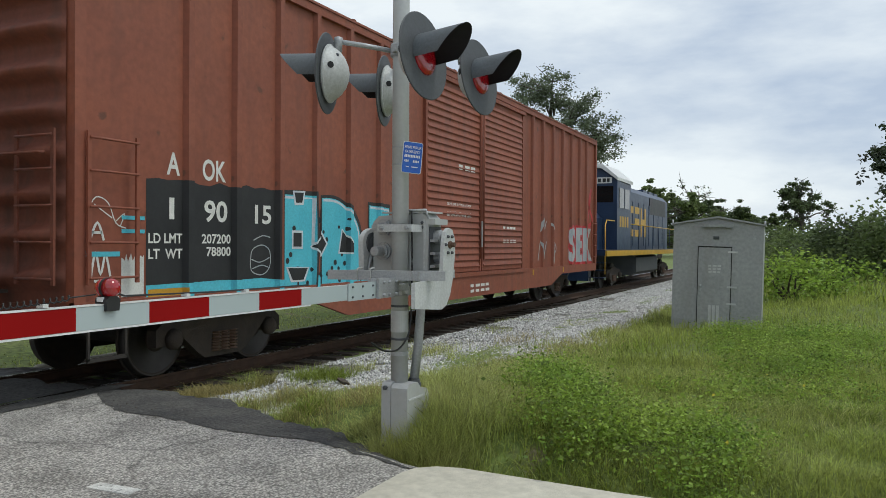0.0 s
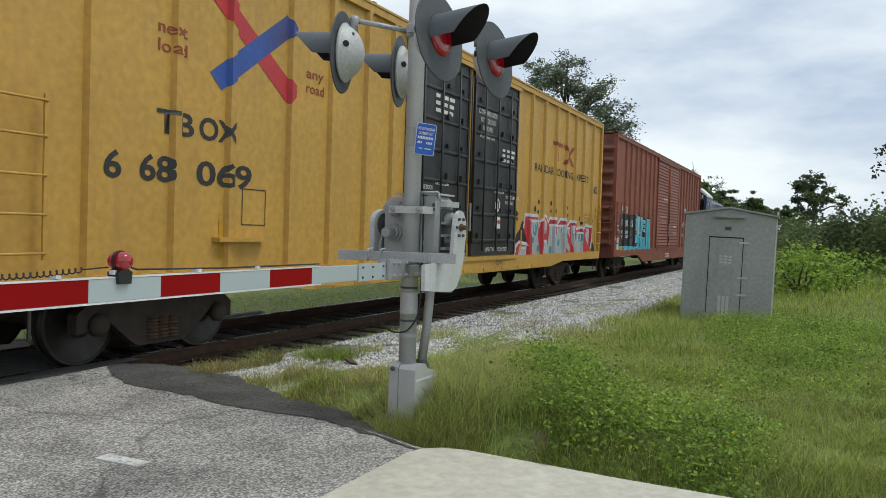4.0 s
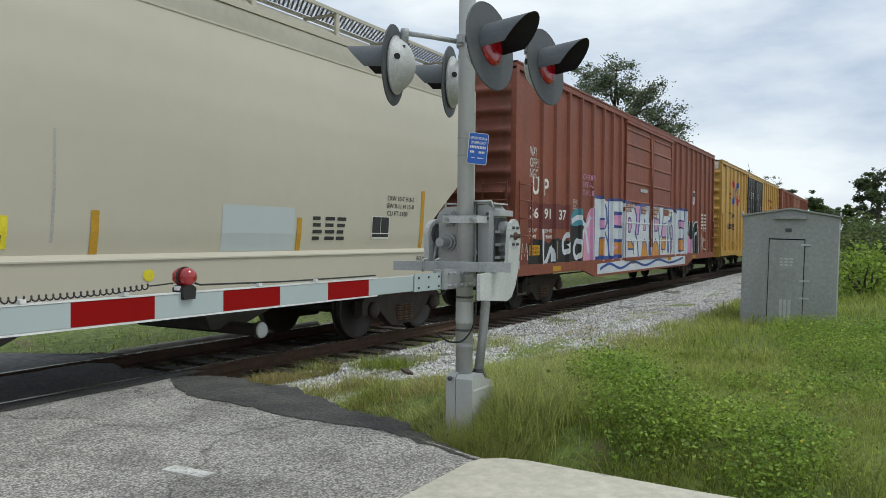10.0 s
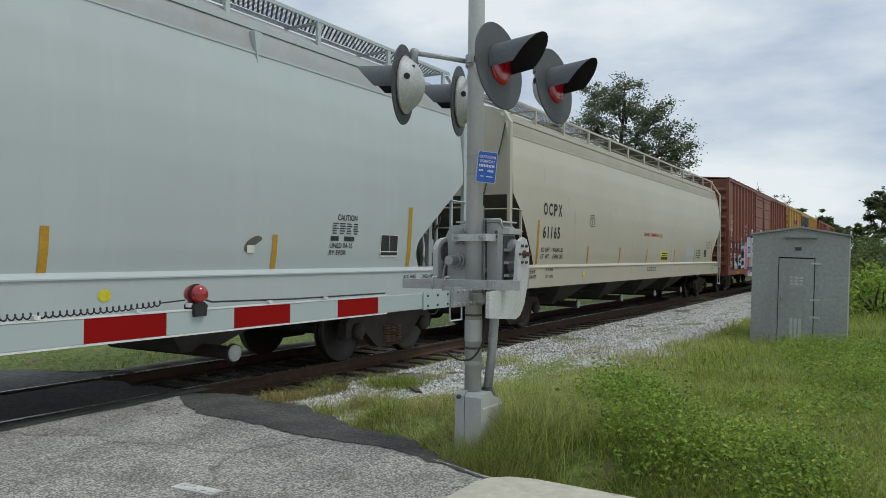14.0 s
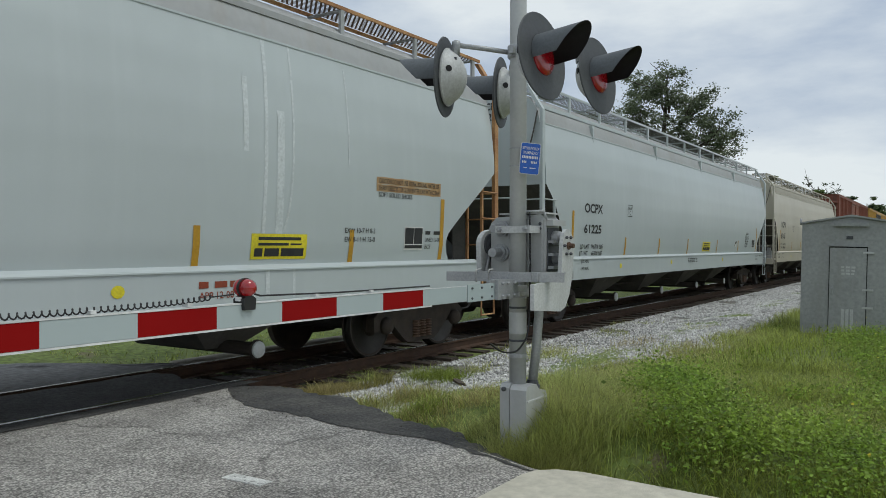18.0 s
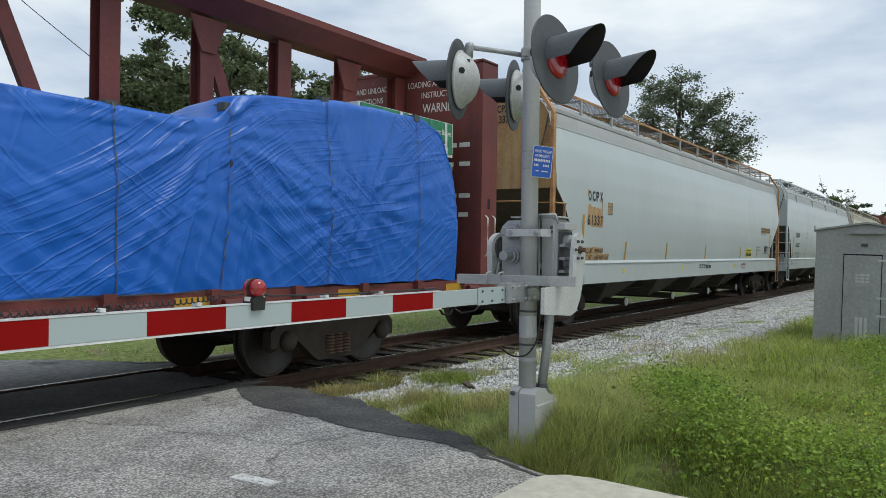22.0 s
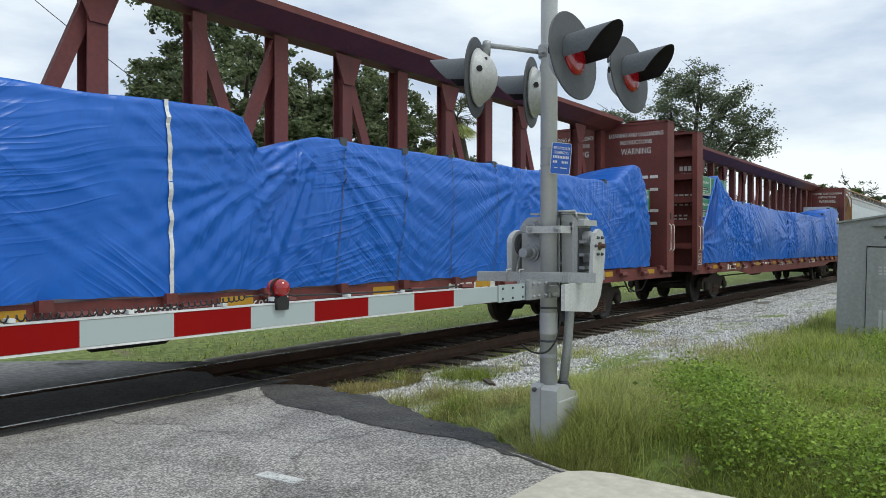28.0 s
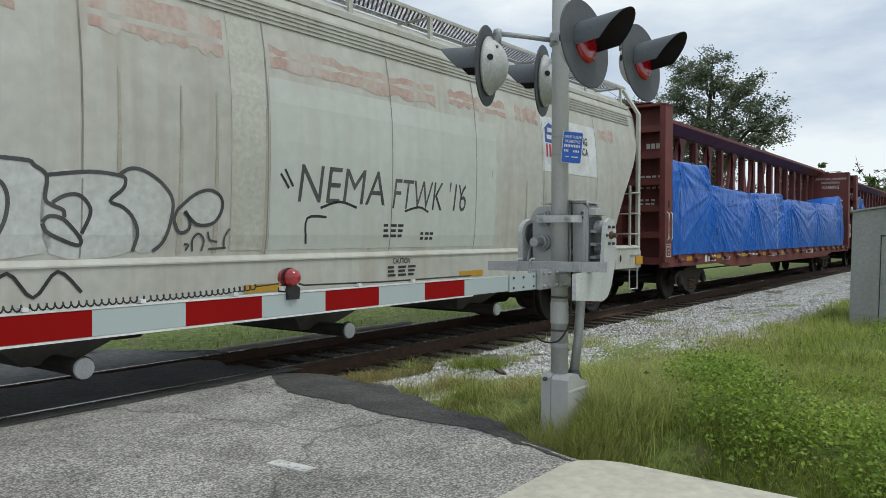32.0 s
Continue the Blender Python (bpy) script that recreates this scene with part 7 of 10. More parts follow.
def hopper(name, u0, L, label, paint, roofpaint, endpaint, postpaint, cut, front_cut, line_z=3.89, sill_in=0.60):
    car = car_base(name, u0, L, label, tc=1.5)

    def ucut(z, line):
        for (za, ca), (zb, cb) in zip(line, line[1:]):
            if z <= zb:
                return ca + (cb - ca) * (z - za) / (zb - za)
        return line[-1][1]

    def skin(part_name, zs, material, lab=""):
        for s in (-1, 1):
            bm, rows, nu = bmesh.new(), [], 28
            for z in zs:
                c, d = ucut(z, cut), ucut(z, front_cut)
                rows.append([bm.verts.new((c + (L - c - d) * i / nu, hop_y(z) * -s if s > 0 else hop_y(z), z)) for i in range(nu + 1)])
            for a, b in zip(rows, rows[1:]):
                for i in range(nu):
                    bm.faces.new((a[i], a[i + 1], b[i + 1], b[i]))
            o = part(part_name, bm, material, car, lab, smooth=True)

    skin("side_sheet", steps(1.34, line_z, 34), paint)
    skin("roof_sheet", [line_z] + [z for z in (4.0, 4.12, 4.2, 4.28, 4.35, 4.42, 4.47, 4.52, 4.55, 4.58) if z > line_z], roofpaint)
    for s in (-1, 1):
        bm = bmesh.new()
        a, b = sill_in, L - sill_in
        add_prism(bm, [(a, 0.93), (b, 0.93), (b, 1.26), (b - 0.06, 1.34), (b - 0.12, 1.36), (a + 0.12, 1.36), (a + 0.06, 1.34), (a, 1.26)], 1, s * 1.605 if s < 0 else 1.55, -1.55 if s < 0 else 1.605)
        add_prism(bm, [(s * 1.5, 1.33), (s * 1.622, 1.33), (s * 1.622, 1.345), (s * 1.612, 1.36), (s * 1.56, 1.392), (s * 1.5, 1.392)], 0, a + 0.1, b - 0.1)
        part("side_sill", bm, paint, car, bevel=0.008)
        bm = bmesh.new()
        add_box(bm, (0.1, s * (abs(hop_y(line_z)) + 0.012) if s < 0 else abs(hop_y(line_z)) - 0.02, line_z - 0.012), (L - 0.1, -abs(hop_y(line_z)) + 0.02 if s < 0 else abs(hop_y(line_z)) + 0.012, line_z + 0.012))
        part("eave_seam", bm, paint, car)
    # pale roof-edge strip that carries the walkway posts
    for s in (-1, 1):
        bm = bmesh.new()
        add_box(bm, (0.2, -1.405 if s < 0 else 1.35, 4.185), (L - 0.2, -1.35 if s < 0 else 1.405, 4.255))
        part("roof_edge_strip", bm, postpaint if postpaint is not m_rustpost else m_whiteroof, car, bevel=0.006)
    # ends: upright sheet above, slope sheet below
    for s, line in ((1, front_cut), (-1, cut)):
        c_top, z_bend = line[-1][1], [z for z, c in line if c == line[-1][1]][0]

        def X(a):
            return a if s < 0 else L - a
        bm = bmesh.new()
        zs = [z for z in steps(z_bend, 4.57, 22)]
        ring = [(X(c_top), hop_y(z), z) for z in zs] + [(X(c_top), -hop_y(z), z) for z in reversed(zs)]
        f = bm.faces.new([bm.verts.new(p) for p in ring])
        part("end_sheet", bm, endpaint if s < 0 else paint, car)
        bm = bmesh.new()
        yb = abs(hop_y(z_bend))
        for p in (((c_top, -yb, z_bend), (c_top, yb, z_bend), (2.6, 1.5, 1.16), (2.6, -1.5, 1.16)),):
            bm.faces.new([bm.verts.new((X(a), b, c)) for a, b, c in p])
        part("slope_sheet", bm, m_darkslope, car, "dark grey slope sheet")
        for ya in (-0.9, 0.6):
            boxp("end_brace", (min(X(0.9), X(1.0)), ya, 1.1), (max(X(0.9), X(1.0)), ya + 0.3, 2.55), m_darkslope if endpaint is not m_tan or s > 0 else endpaint, car)
        boxp("brake_plate", (min(X(1.45), X(1.5)), -1.45, 1.1), (max(X(1.45), X(1.5)), -0.2, 1.72), m_darkslope, car)
        boxp("end_platform", (min(X(-0.02), X(1.5)), -1.55, 1.04), (max(X(-0.02), X(1.5)), 1.55, 1.10), m_darkslope if s > 0 else endpaint, car)
        boxp("end_sill", (min(X(0.0), X(0.12)), -1.56, 0.86), (max(X(0.0), X(0.12)), 1.56, 1.06), postpaint, car)
        for sy in (-1, 1):
            bm = bmesh.new()
            add_box(bm, (min(X(0.02), X(0.13)), sy * 1.60 if sy < 0 else 1.54, 0.95), (max(X(0.02), X(0.13)), -1.54 if sy < 0 else 1.60, 4.10))
            add_prism(bm, [(sy * 1.60, 4.10), (sy * 1.54, 4.10), (sy * 1.20, 4.62), (sy * 1.27, 4.62)], 0, min(X(0.02), X(0.13)), max(X(0.02), X(0.13)))
            part("corner_post", bm, postpaint, car)
        a, b = sorted((X(0.08), X(0.56)))
        zl = [1.2, 1.62, 2.04, 2.46]
        ladder(car, a, b, -1.60, zl, postpaint, stiles=False)
        boxp("ladder_stile", (X(0.54) - 0.02, -1.61, 1.0), (X(0.54) + 0.02, -1.57, 2.6), postpaint, car)
        for k, z in enumerate(zl):
            tubep("end_rung", [(X(0.05), -1.55, z), (X(0.05), -1.02, z)], 0.014, postpaint, car, n=6)
        boxp("end_stile", (min(X(0.03), X(0.07)), -1.04, 1.05), (max(X(0.03), X(0.07)), -1.0, 2.52), postpaint, car)
        tubep("end_rail", [(X(0.05), -1.02, 2.5), (X(0.05), 0.9, 2.5)], 0.016, postpaint, car)
        bm = bmesh.new()
        add_tube(bm, [(X(0.14), -1.585, 0.95), (X(0.14), -1.585, 0.5), (X(0.54), -1.585, 0.5), (X(0.54), -1.585, 0.95)], 0.02, 6)
        part("step_stirrup", bm, postpaint, car)
    # brake gear on the rear platform
    bm = bmesh.new()
    add_lathe(bm, (0.75, -1.05, 1.42), (0, 1, 0), [(0, 0.12), (0.05, 0.2), (0.95, 0.2), (1.0, 0.12)], 18)
    part("brake_cylinder", bm, endpaint if endpaint is m_tan else m_darkslope, car, smooth=True)
    bm = bmesh.new()
    add_box(bm, (0.25, -1.45, 1.10), (0.42, -1.22, 1.42))
    add_box(bm, (0.28, -1.42, 1.42), (0.38, -1.28, 1.55))
    part("brake_valve", bm, m_galv, car, bevel=0.015)
    tubep("brake_pipe", curve_pts([(0.35, -1.3, 1.5), (0.5, -1.2, 1.75), (0.8, -0.9, 1.8), (1.2, -0.4, 1.5), (1.3, 0.2, 1.15)], False, 4), 0.02, m_darkslope, car)
    tubep("brake_pipe", [(0.3, -0.5, 1.1), (0.3, -0.5, 1.9), (0.9, -0.5, 2.2)], 0.02, m_darkslope, car)
    tubep("air_line", curve_pts([(c_top - 0.03, -1.44, 4.1), (c_top - 0.04, -1.3, 3.5), (c_top - 0.04, -1.1, 3.1), (c_top - 0.05, -1.0, z_bend)], False, 4), 0.014, m_darkslope, car)
    # outlets under the sill
    for k in range(4):
        u = 4.9 + (L - 9.8) * k / 3
        bm = bmesh.new()
        top = [(u - 1.15, -1.2, 1.0), (u + 1.15, -1.2, 1.0), (u + 1.15, 1.2, 1.0), (u - 1.15, 1.2, 1.0)]
        bot = [(u - 0.25, -0.55, 0.38), (u + 0.25, -0.55, 0.38), (u + 0.25, 0.55, 0.38), (u - 0.25, 0.55, 0.38)]
        a, b = [bm.verts.new(p) for p in top], [bm.verts.new(p) for p in bot]
        for i in range(4):
            bm.faces.new((a[i], a[(i + 1) % 4], b[(i + 1) % 4], b[i]))
        bm.faces.new(b)
        o = part("discharge_hopper", bm, m_darkslope, car, "dark discharge hopper under the car")
        bm = bmesh.new()
        add_lathe(bm, (u, -1.15, 0.40), (0, 1, 0), [(0.0, 0.11), (0.03, 0.115), (0.035, 0.08), (2.2, 0.08)], 14)
        part("outlet_pipe", bm, m_under, o, smooth=False)
        bm = bmesh.new()
        add_lathe(bm, (u, -1.155, 0.40), (0, -1, 0), [(0.0, 0.10), (0.02, 0.095), (0.03, 0.04)], 14)
        part("outlet_cap", bm, m_ltgrey, o, "pale round outlet cap")
    # roof walkway of open grating on posts, and the hatch trough
    for s in (-1, 1):
        bm = bmesh.new()
        v = [bm.verts.new(p) for p in ((0.1, s * 1.28, 4.66), (L - 0.1, s * 1.28, 4.66), (L - 0.1, s * 0.72, 4.69), (0.1, s * 0.72, 4.69))]
        bm.faces.new(v)
        part("walkway_grating", bm, m_grating, car, "open steel roof walkway grating")
        bm = bmesh.new()
        for yy in (1.28, 0.72):
            add_box(bm, (0.1, s * yy - 0.015, 4.63), (L - 0.1, s * yy + 0.015, 4.675))
        part("walkway_edge", bm, postpaint, car)
        n = 13
        for i in range(n):
            u = 0.3 + (L - 0.6) * i / (n - 1)
            bm = bmesh.new()
            add_box(bm, (u - 0.035, s * 1.27 - 0.02, 4.20), (u + 0.035, s * 1.27 + 0.02, 4.64))
            add_box(bm, (u - 0.03, min(s * 0.7, s * 1.27), 4.61), (u + 0.03, max(s * 0.7, s * 1.27), 4.635))
            part("walkway_post", bm, postpaint if s < 0 else roofpaint, car)
    boxp("hatch_trough", (0.5, -0.3, 4.5), (L - 0.5, 0.3, 4.68), roofpaint, car, bevel=0.02)
    return car


m_grating = meshwork("walkway_grating", (0.16, 0.155, 0.14), 0.06)
m_gratingr = meshwork("rusty_grating", (0.17, 0.10, 0.06), 0.06)
CUT = [(1.34, 1.30), (1.90, 0.90), (2.40, 0.54), (2.74, 0.16), (5.0, 0.16)]
FRONT = [(1.34, 1.38), (1.45, 1.50), (1.56, 1.555), (1.67, 1.57), (1.80, 1.495), (2.107, 1.10), (2.78, 0.16), (5.0, 0.16)]


def hopper_marks(car, L, number, ink, lab_patch=None):
    # where each car carries its marks: left u, foot and height of the initials, foot of the number, width, weights' u and foot, plate u and foot
    mu, z1, mh, z2, mw, lu, z3, pu, pz = {"61225": (1.95, 2.29, 0.19, 1.87, 0.97, 1.80, 1.55, 4.45, 2.28), "61337": (1.59, 2.59, 0.20, 2.11, 0.73, 1.57, 1.55, 2.60, 2.35)}.get(number, (1.63, 2.43, 0.25, 1.95, 1.0, 1.58, 1.66, 4.45, 2.28))
    ps = 0.28
    if lab_patch:
        ps = 0.24
        decal("number_patch", poly_bm([[(1.575, 2.50), (1.70, 2.51), (1.74, 2.47), (1.90, 2.47), (2.05, 2.455), (2.25, 2.43), (2.28, 2.68), (2.325, 2.67), (2.325, 2.30), (2.375, 2.29), (2.36, 2.075), (2.28, 2.06), (1.95, 2.075), (1.80, 2.07), (1.68, 2.10), (1.575, 2.10)]]), lab_patch, car, HSIDE, 0.003, "rust-stained patch under the number")
        decal("number_patch", wavy(1.56, 2.68, 1.63, 2.81, 0.008, 9, 4, False), lab_patch, car, HSIDE, 0.003)
        decal("number_patch", wavy(1.55, 1.532, 2.44, 1.66, 0.008, 4, 14, False), lab_patch, car, HSIDE, 0.003)
        decal("number_patch", wavy(1.55, 1.40, 2.02, 1.528, 0.008, 5, 14, False), lab_patch, car, HSIDE, 0.003)
        decal("number_patch", wavy(2.10, 1.40, 2.80, 1.528, 0.008, 6, 14, False), lab_patch, car, HSIDE, 0.003)
        decal("number_patch", rect_bm([(pu - 0.01, pz - 0.01, pu + ps + 0.01, pz + ps + 0.01)]), lab_patch, car, HSIDE, 0.003)
    if number == "61225":
        letters(car, HSIDE, [("OCPX", mu, z1, mh, mw), (number, mu, z2, mh * 0.94, mw * 0.95)], ink, "car_number", 0.006, 0.035)
    else:
        spaced(car, HSIDE, "OCPX", mu, z1, mh, mw, ink)
        spaced(car, HSIDE, number, mu - 0.01, z2, mh * 0.97, mw * (1.03 if lab_patch else 0.93), ink)
    loads = {"61337": (("LD LMT  196900 LO", 0.87), ("LT   WT    66100 NEW  10-89", 1.22)), "61225": (("LD LMT  196700 LBS", 1.2), ("LT  WT     66300 LBS", 1.2))}.get(number, (("LD LMT  197600 LBS", 1.2), ("LT  WT     65400 LBS", 1.2)))
    letters(car, HSIDE, [(words, lu, z3 - 0.14 * k, 0.09, w) for k, (words, w) in enumerate(loads)], ink, "stencil", 0.006)
    reflectors(car, HSIDE, (1.34,), 1.40, 2.30, 0.095)
    reflectors(car, HSIDE, (3.68, 6.48, 9.95, 14.05, 16.44) if lab_patch else (4.33, 6.78, 9.34, 12.58, 15.45), 1.395, 1.80, 0.085)
    reflectors(car, HSIDE, (18.47 if lab_patch else 18.36,), 1.40, 2.28, 0.095)
    decal("stencil_frame", frame_box(pu, pz, pu + ps, pz + ps * 0.96), ink, car, HSIDE, 0.006)
    letters(car, HSIDE, [("PLATE", pu + ps * 0.16, pz + ps * 0.60, ps * 0.17, ps * 0.66), ("C", pu + ps * 0.37, pz + ps * 0.14, ps * 0.36, ps * 0.24)], ink, "stencil", 0.007)
    px = {"61225": 17.66, "61337": 17.60}.get(number, 17.05)
    ex = 14.82 if number == "61337" else 10.94
    decal("yellow_placard", rect_bm([(ex, 1.45, ex + 0.86, 1.73)]), m_lemon, car, HSIDE, 0.005, "yellow emergency notice")
    for a, b, c, d in ((0.05, 0.03, 0.17, 0.12), (0.20, 0.03, 0.42, 0.12), (0.45, 0.03, 0.81, 0.12), (0.1, 0.21, 0.76, 0.245), (0.1, 0.15, 0.56, 0.18), (0.59, 0.155, 0.77, 0.175)):
        decal("placard_bar", rect_bm([(ex + a, 1.45 + b, ex + c, 1.45 + d)]), m_paintk, car, HSIDE, 0.007)
    decal("placard", rect_bm([(px, 1.54, px + 0.44, 1.86)]), m_paintw, car, HSIDE, 0.005, "black and white data panel")
    for a, b, c, d in ((0.012, 0.085, 0.215, 0.31), (0.225, 0.085, 0.428, 0.31), (0.012, 0.025, 0.428, 0.07)):
        decal("placard_field", rect_bm([(px + a, 1.54 + b, px + c, 1.54 + d)]), m_paintk, car, HSIDE, 0.007)
    if number == "61165":
        decal("stencil_bars", bars_bm(15.75, 1.78, 4, 0.75, 0.045, 0.085), ink, car, HSIDE, 0.006)
    for u, z in ((7.75, 1.18), (13.2, 1.18), (3.53 if lab_patch else 4.0, 1.16)):
        decal("jack_mark", poly_bm([[(u + 0.07 * math.cos(a), z + 0.06 * math.sin(a)) for a in steps(0, 5.8, 10)]]), m_lemon, car, SILL, 0.006, "small yellow inspection mark")
    letters(car, SILL, [("2 INCH HF", 0.9, 1.22, 0.07, 0.32), ("COMP SHOES", 0.9, 1.12, 0.07, 0.36)] + ([] if lab_patch else [("2 INCH HF COMP SHOES", 18.72, 1.22, 0.06, 0.8), ("JACK HERE", 18.2, 1.22, 0.06, 0.36), ("LIFT HERE", 18.2, 1.10, 0.06, 0.36), ("JACK HERE", 1.75, 1.26, 0.06, 0.4), ("LIFT HERE", 1.75, 1.12, 0.06, 0.4)]), ink, "stencil", 0.006)
    decal("stencil_bars", bars_bm(9.3, 1.24, 3, 1.0, 0.022, 0.045, cuts=5), ink, car, SILL, 0.006)
    end_decal("end_number", text_bm("OCPX", 0.22, 4.20, 0.14, 0.40, fat=0.03), 0.15, 0, 0, ink, car)
    end_decal("end_number", text_bm(number, 0.23, 4.00, 0.14, 0.38, fat=0.03), 0.15, 0, 0, ink, car)
    end_decal("stencil_bars", bars_bm(-0.5, 3.0, 4, 0.55, 0.04, 0.075, cuts=2), 0.15, 0, 0, ink, car)


L = 20.19
h1 = hopper("covered_hopper", 23.98, L, "cream covered hopper with black lettering and amber reflectors", m_cream, m_creamroof, m_cream, m_cream, CUT, FRONT)
hopper_marks(h1, L, "61165", m_paintk)
letters(h1, HSIDE, [("DO NOT HAMMER ON CAR", 9.0, 2.16, 0.11, 2.0)], m_redtext, "stencil", 0.006, 0.02)
letters(h1, HSIDE, [("EXW 10-7 H 8-3", 17.42, 2.10, 0.07, 0.72), ("EW 8-11 H 15-0", 17.42, 1.99, 0.07, 0.72), ("CU FT 6100", 17.42, 1.88, 0.07, 0.55)], m_paintk, "stencil", 0.006)
decal("repaint_patch", rect_bm([(14.2, 1.40, 15.4, 1.92)]), m_white, h1, HSIDE, 0.003, "pale repaint patch")
m_smudge = surf("grey_smudge", (0.36, 0.355, 0.325), (0.42, 0.415, 0.38), 0.6, scale=3)
for u, z0, z1, w in ((3.02, 2.62, 2.86, 0.022), (3.45, 1.75, 2.62, 0.016), (3.40, 2.30, 2.50, 0.03), (1.72, 3.10, 3.72, 0.02), (5.9, 1.9, 2.9, 0.02), (7.9, 1.5, 2.6, 0.025), (12.2, 1.5, 2.5, 0.03)):
    decal("smudge", stroke_bm([[(u, z0), (u + 0.01, (z0 + z1) / 2), (u, z1)]], w), m_smudge, h1, HSIDE, 0.002, "thin grey grime run")
h2 = hopper("covered_hopper", 2.14, L, "light-grey covered hopper with black lettering", m_white, m_whiteroof, m_white, m_white, CUT, FRONT)
hopper_marks(h2, L, "61225", m_paintk)
letters(h2, HSIDE, [("CAUTION", 16.66, 2.02, 0.08, 0.42)], m_paintk, "stencil", 0.006)
for k in range(5):
    decal("small_print", bars_bm(16.56, 1.97 - 0.032 * k, 1, 0.6, 0.014, 0.1, cuts=4, seed=k), m_paintk, h2, HSIDE, 0.006)
letters(h2, HSIDE, [("LINED 04-15", 16.52, 1.66, 0.065, 0.48), ("BY ERSR", 16.51, 1.57, 0.065, 0.36)], m_paintk, "stencil", 0.006)
decal("small_print", bars_bm(16.53, 1.75, 1, 0.56, 0.06, 0.1, cuts=2), m_paintk, h2, HSIDE, 0.006)
decal("scuff_mark", poly_bm([curve_pts([(15.0, 1.62), (15.05, 1.72), (15.2, 1.78), (15.28, 1.74), (15.15, 1.66), (15.1, 1.58)], True, 3)]), m_darkslope, h2, HSIDE, 0.005, "dark sooty scuff")
decal("small_plate", rect_bm([(15.04, 1.58, 15.16, 1.67)]), m_paintw, h2, HSIDE, 0.008)
for u in (2.6, 6.8, 11.0, 15.2):
    bm = bmesh.new()
    add_prism(bm, [(u, 4.14), (u + 0.06, 3.78), (u + 0.12, 4.14)], 1, -1.50, -1.40)
    part("gusset", bm, m_white, h2)
bm = bmesh.new()
ring = [(19.80, -1.02 + 0.27 * math.cos(a), 2.20 + 0.27 * math.sin(a)) for a in steps(0, 2 * math.pi, 24)]
add_tube(bm, ring, 0.016, 6)
for a in steps(0, 2 * math.pi, 5)[:-1]:
    add_tube(bm, [(19.78, -1.02, 2.20), (19.80, -1.02 + 0.27 * math.cos(a), 2.20 + 0.27 * math.sin(a))], 0.011, 5)
part("brake_wheel", bm, m_darkslope, h2, "dark spoked hand-brake wheel", smooth=True)
boxp("brake_housing", (19.58, -1.16, 1.98), (19.74, -0.88, 2.36), m_darkslope, h2, bevel=0.02)
boxp("brake_post", (19.44, -1.30, 1.10), (19.54, -1.20, 2.5), m_silver, h2)
bm = bmesh.new()
add_lathe(bm, (19.62, -1.12, 1.60), (0, 0, 1), [(0, 0.10), (0.02, 0.14), (0.22, 0.14), (0.25, 0.09)], 16)
part("brake_canister", bm, m_ltgrey, h2, smooth=True)
bm = bmesh.new()
add_lathe(bm, (19.1, -1.2, 1.45), (0, 1, 0), [(0, 0.1), (0.05, 0.19), (1.2, 0.19), (1.25, 0.1)], 16)
part("air_reservoir", bm, m_under, h2, smooth=True)
for pts in ([(18.9, -1.35, 1.75), (19.3, -1.25, 1.95), (19.5, -1.25, 1.9)], [(18.85, -1.4, 1.6), (19.1, -1.3, 1.35), (19.3, -1.3, 1.2)], [(19.2, -1.35, 1.2), (19.2, -1.35, 1.7), (19.35, -1.2, 2.0), (19.6, -1.05, 2.0)]):
    tubep("brake_pipe", curve_pts(pts, False, 4), 0.02, m_silver, h2)
boxp("relay_valve", (19.15, -1.46, 1.12), (19.34, -1.28, 1.40), m_galv, h2, bevel=0.015)
boxp("slope_support", (18.95, -0.9, 1.1), (19.05, 0.9, 2.6), m_darkslope, h2)
h3 = hopper("covered_hopper", -19.69, 20.22, "light-grey covered hopper with rust-stained end and posts", m_white, m_whiteroof, m_tan, m_rustpost, CUT, FRONT)
hopper_marks(h3, 20.22, "61337", m_paintk, m_tan)
for ob in h3.children:
    if ob.name.startswith("walkway_grating"):
        ob.data.materials[0] = m_gratingr
    if ob.name.startswith("walkway_post"):
        ob.data.materials[0] = m_whiteroof
decal("number_patch", wavy(16.95, 2.41, 18.46, 2.50, 0.006, 21, 14, False), m_tan, h3, HSIDE, 0.003)
decal("number_patch", wavy(16.95, 2.31, 18.46, 2.405, 0.006, 22, 14, False), m_tan, h3, HSIDE, 0.003)
letters(h3, HSIDE, [("CAUTION DO NOT USE STEAM, BOILING WATER OR", 17.0, 2.42, 0.065, 1.42), ("SHARP OBJECTS TO CLEAN ENTER CAR WITH CLEAN", 17.0, 2.33, 0.065, 1.42), ("SOFT SOLED SHOES", 17.0, 2.24, 0.065, 0.75), ("LINED 12-00", 18.10, 1.66, 0.06, 0.38), ("ECS", 18.10, 1.56, 0.06, 0.14), ("EXW 10-7 H 8-3", 16.35, 1.76, 0.065, 0.6), ("EW 8-11 H 15-0", 16.35, 1.65, 0.065, 0.6)], m_paintk, "stencil", 0.006)
decal("small_print", bars_bm(18.10, 1.76, 1, 0.42, 0.05, 0.1, cuts=2), m_paintk, h3, HSIDE, 0.006)
decal("small_print", bars_bm(14.1, 1.17, 1, 0.6, 0.065, 0.1, cuts=3), m_darkred, h3, SILL, 0.006)
letters(h3, SILL, [("APP 12-00", 14.1, 1.06, 0.075, 0.45)], m_darkred, "stencil", 0.006)
decal("small_print", bars_bm(9.97, 1.13, 1, 0.52, 0.09, 0.1, cuts=2), m_paintk, h3, SILL, 0.006)
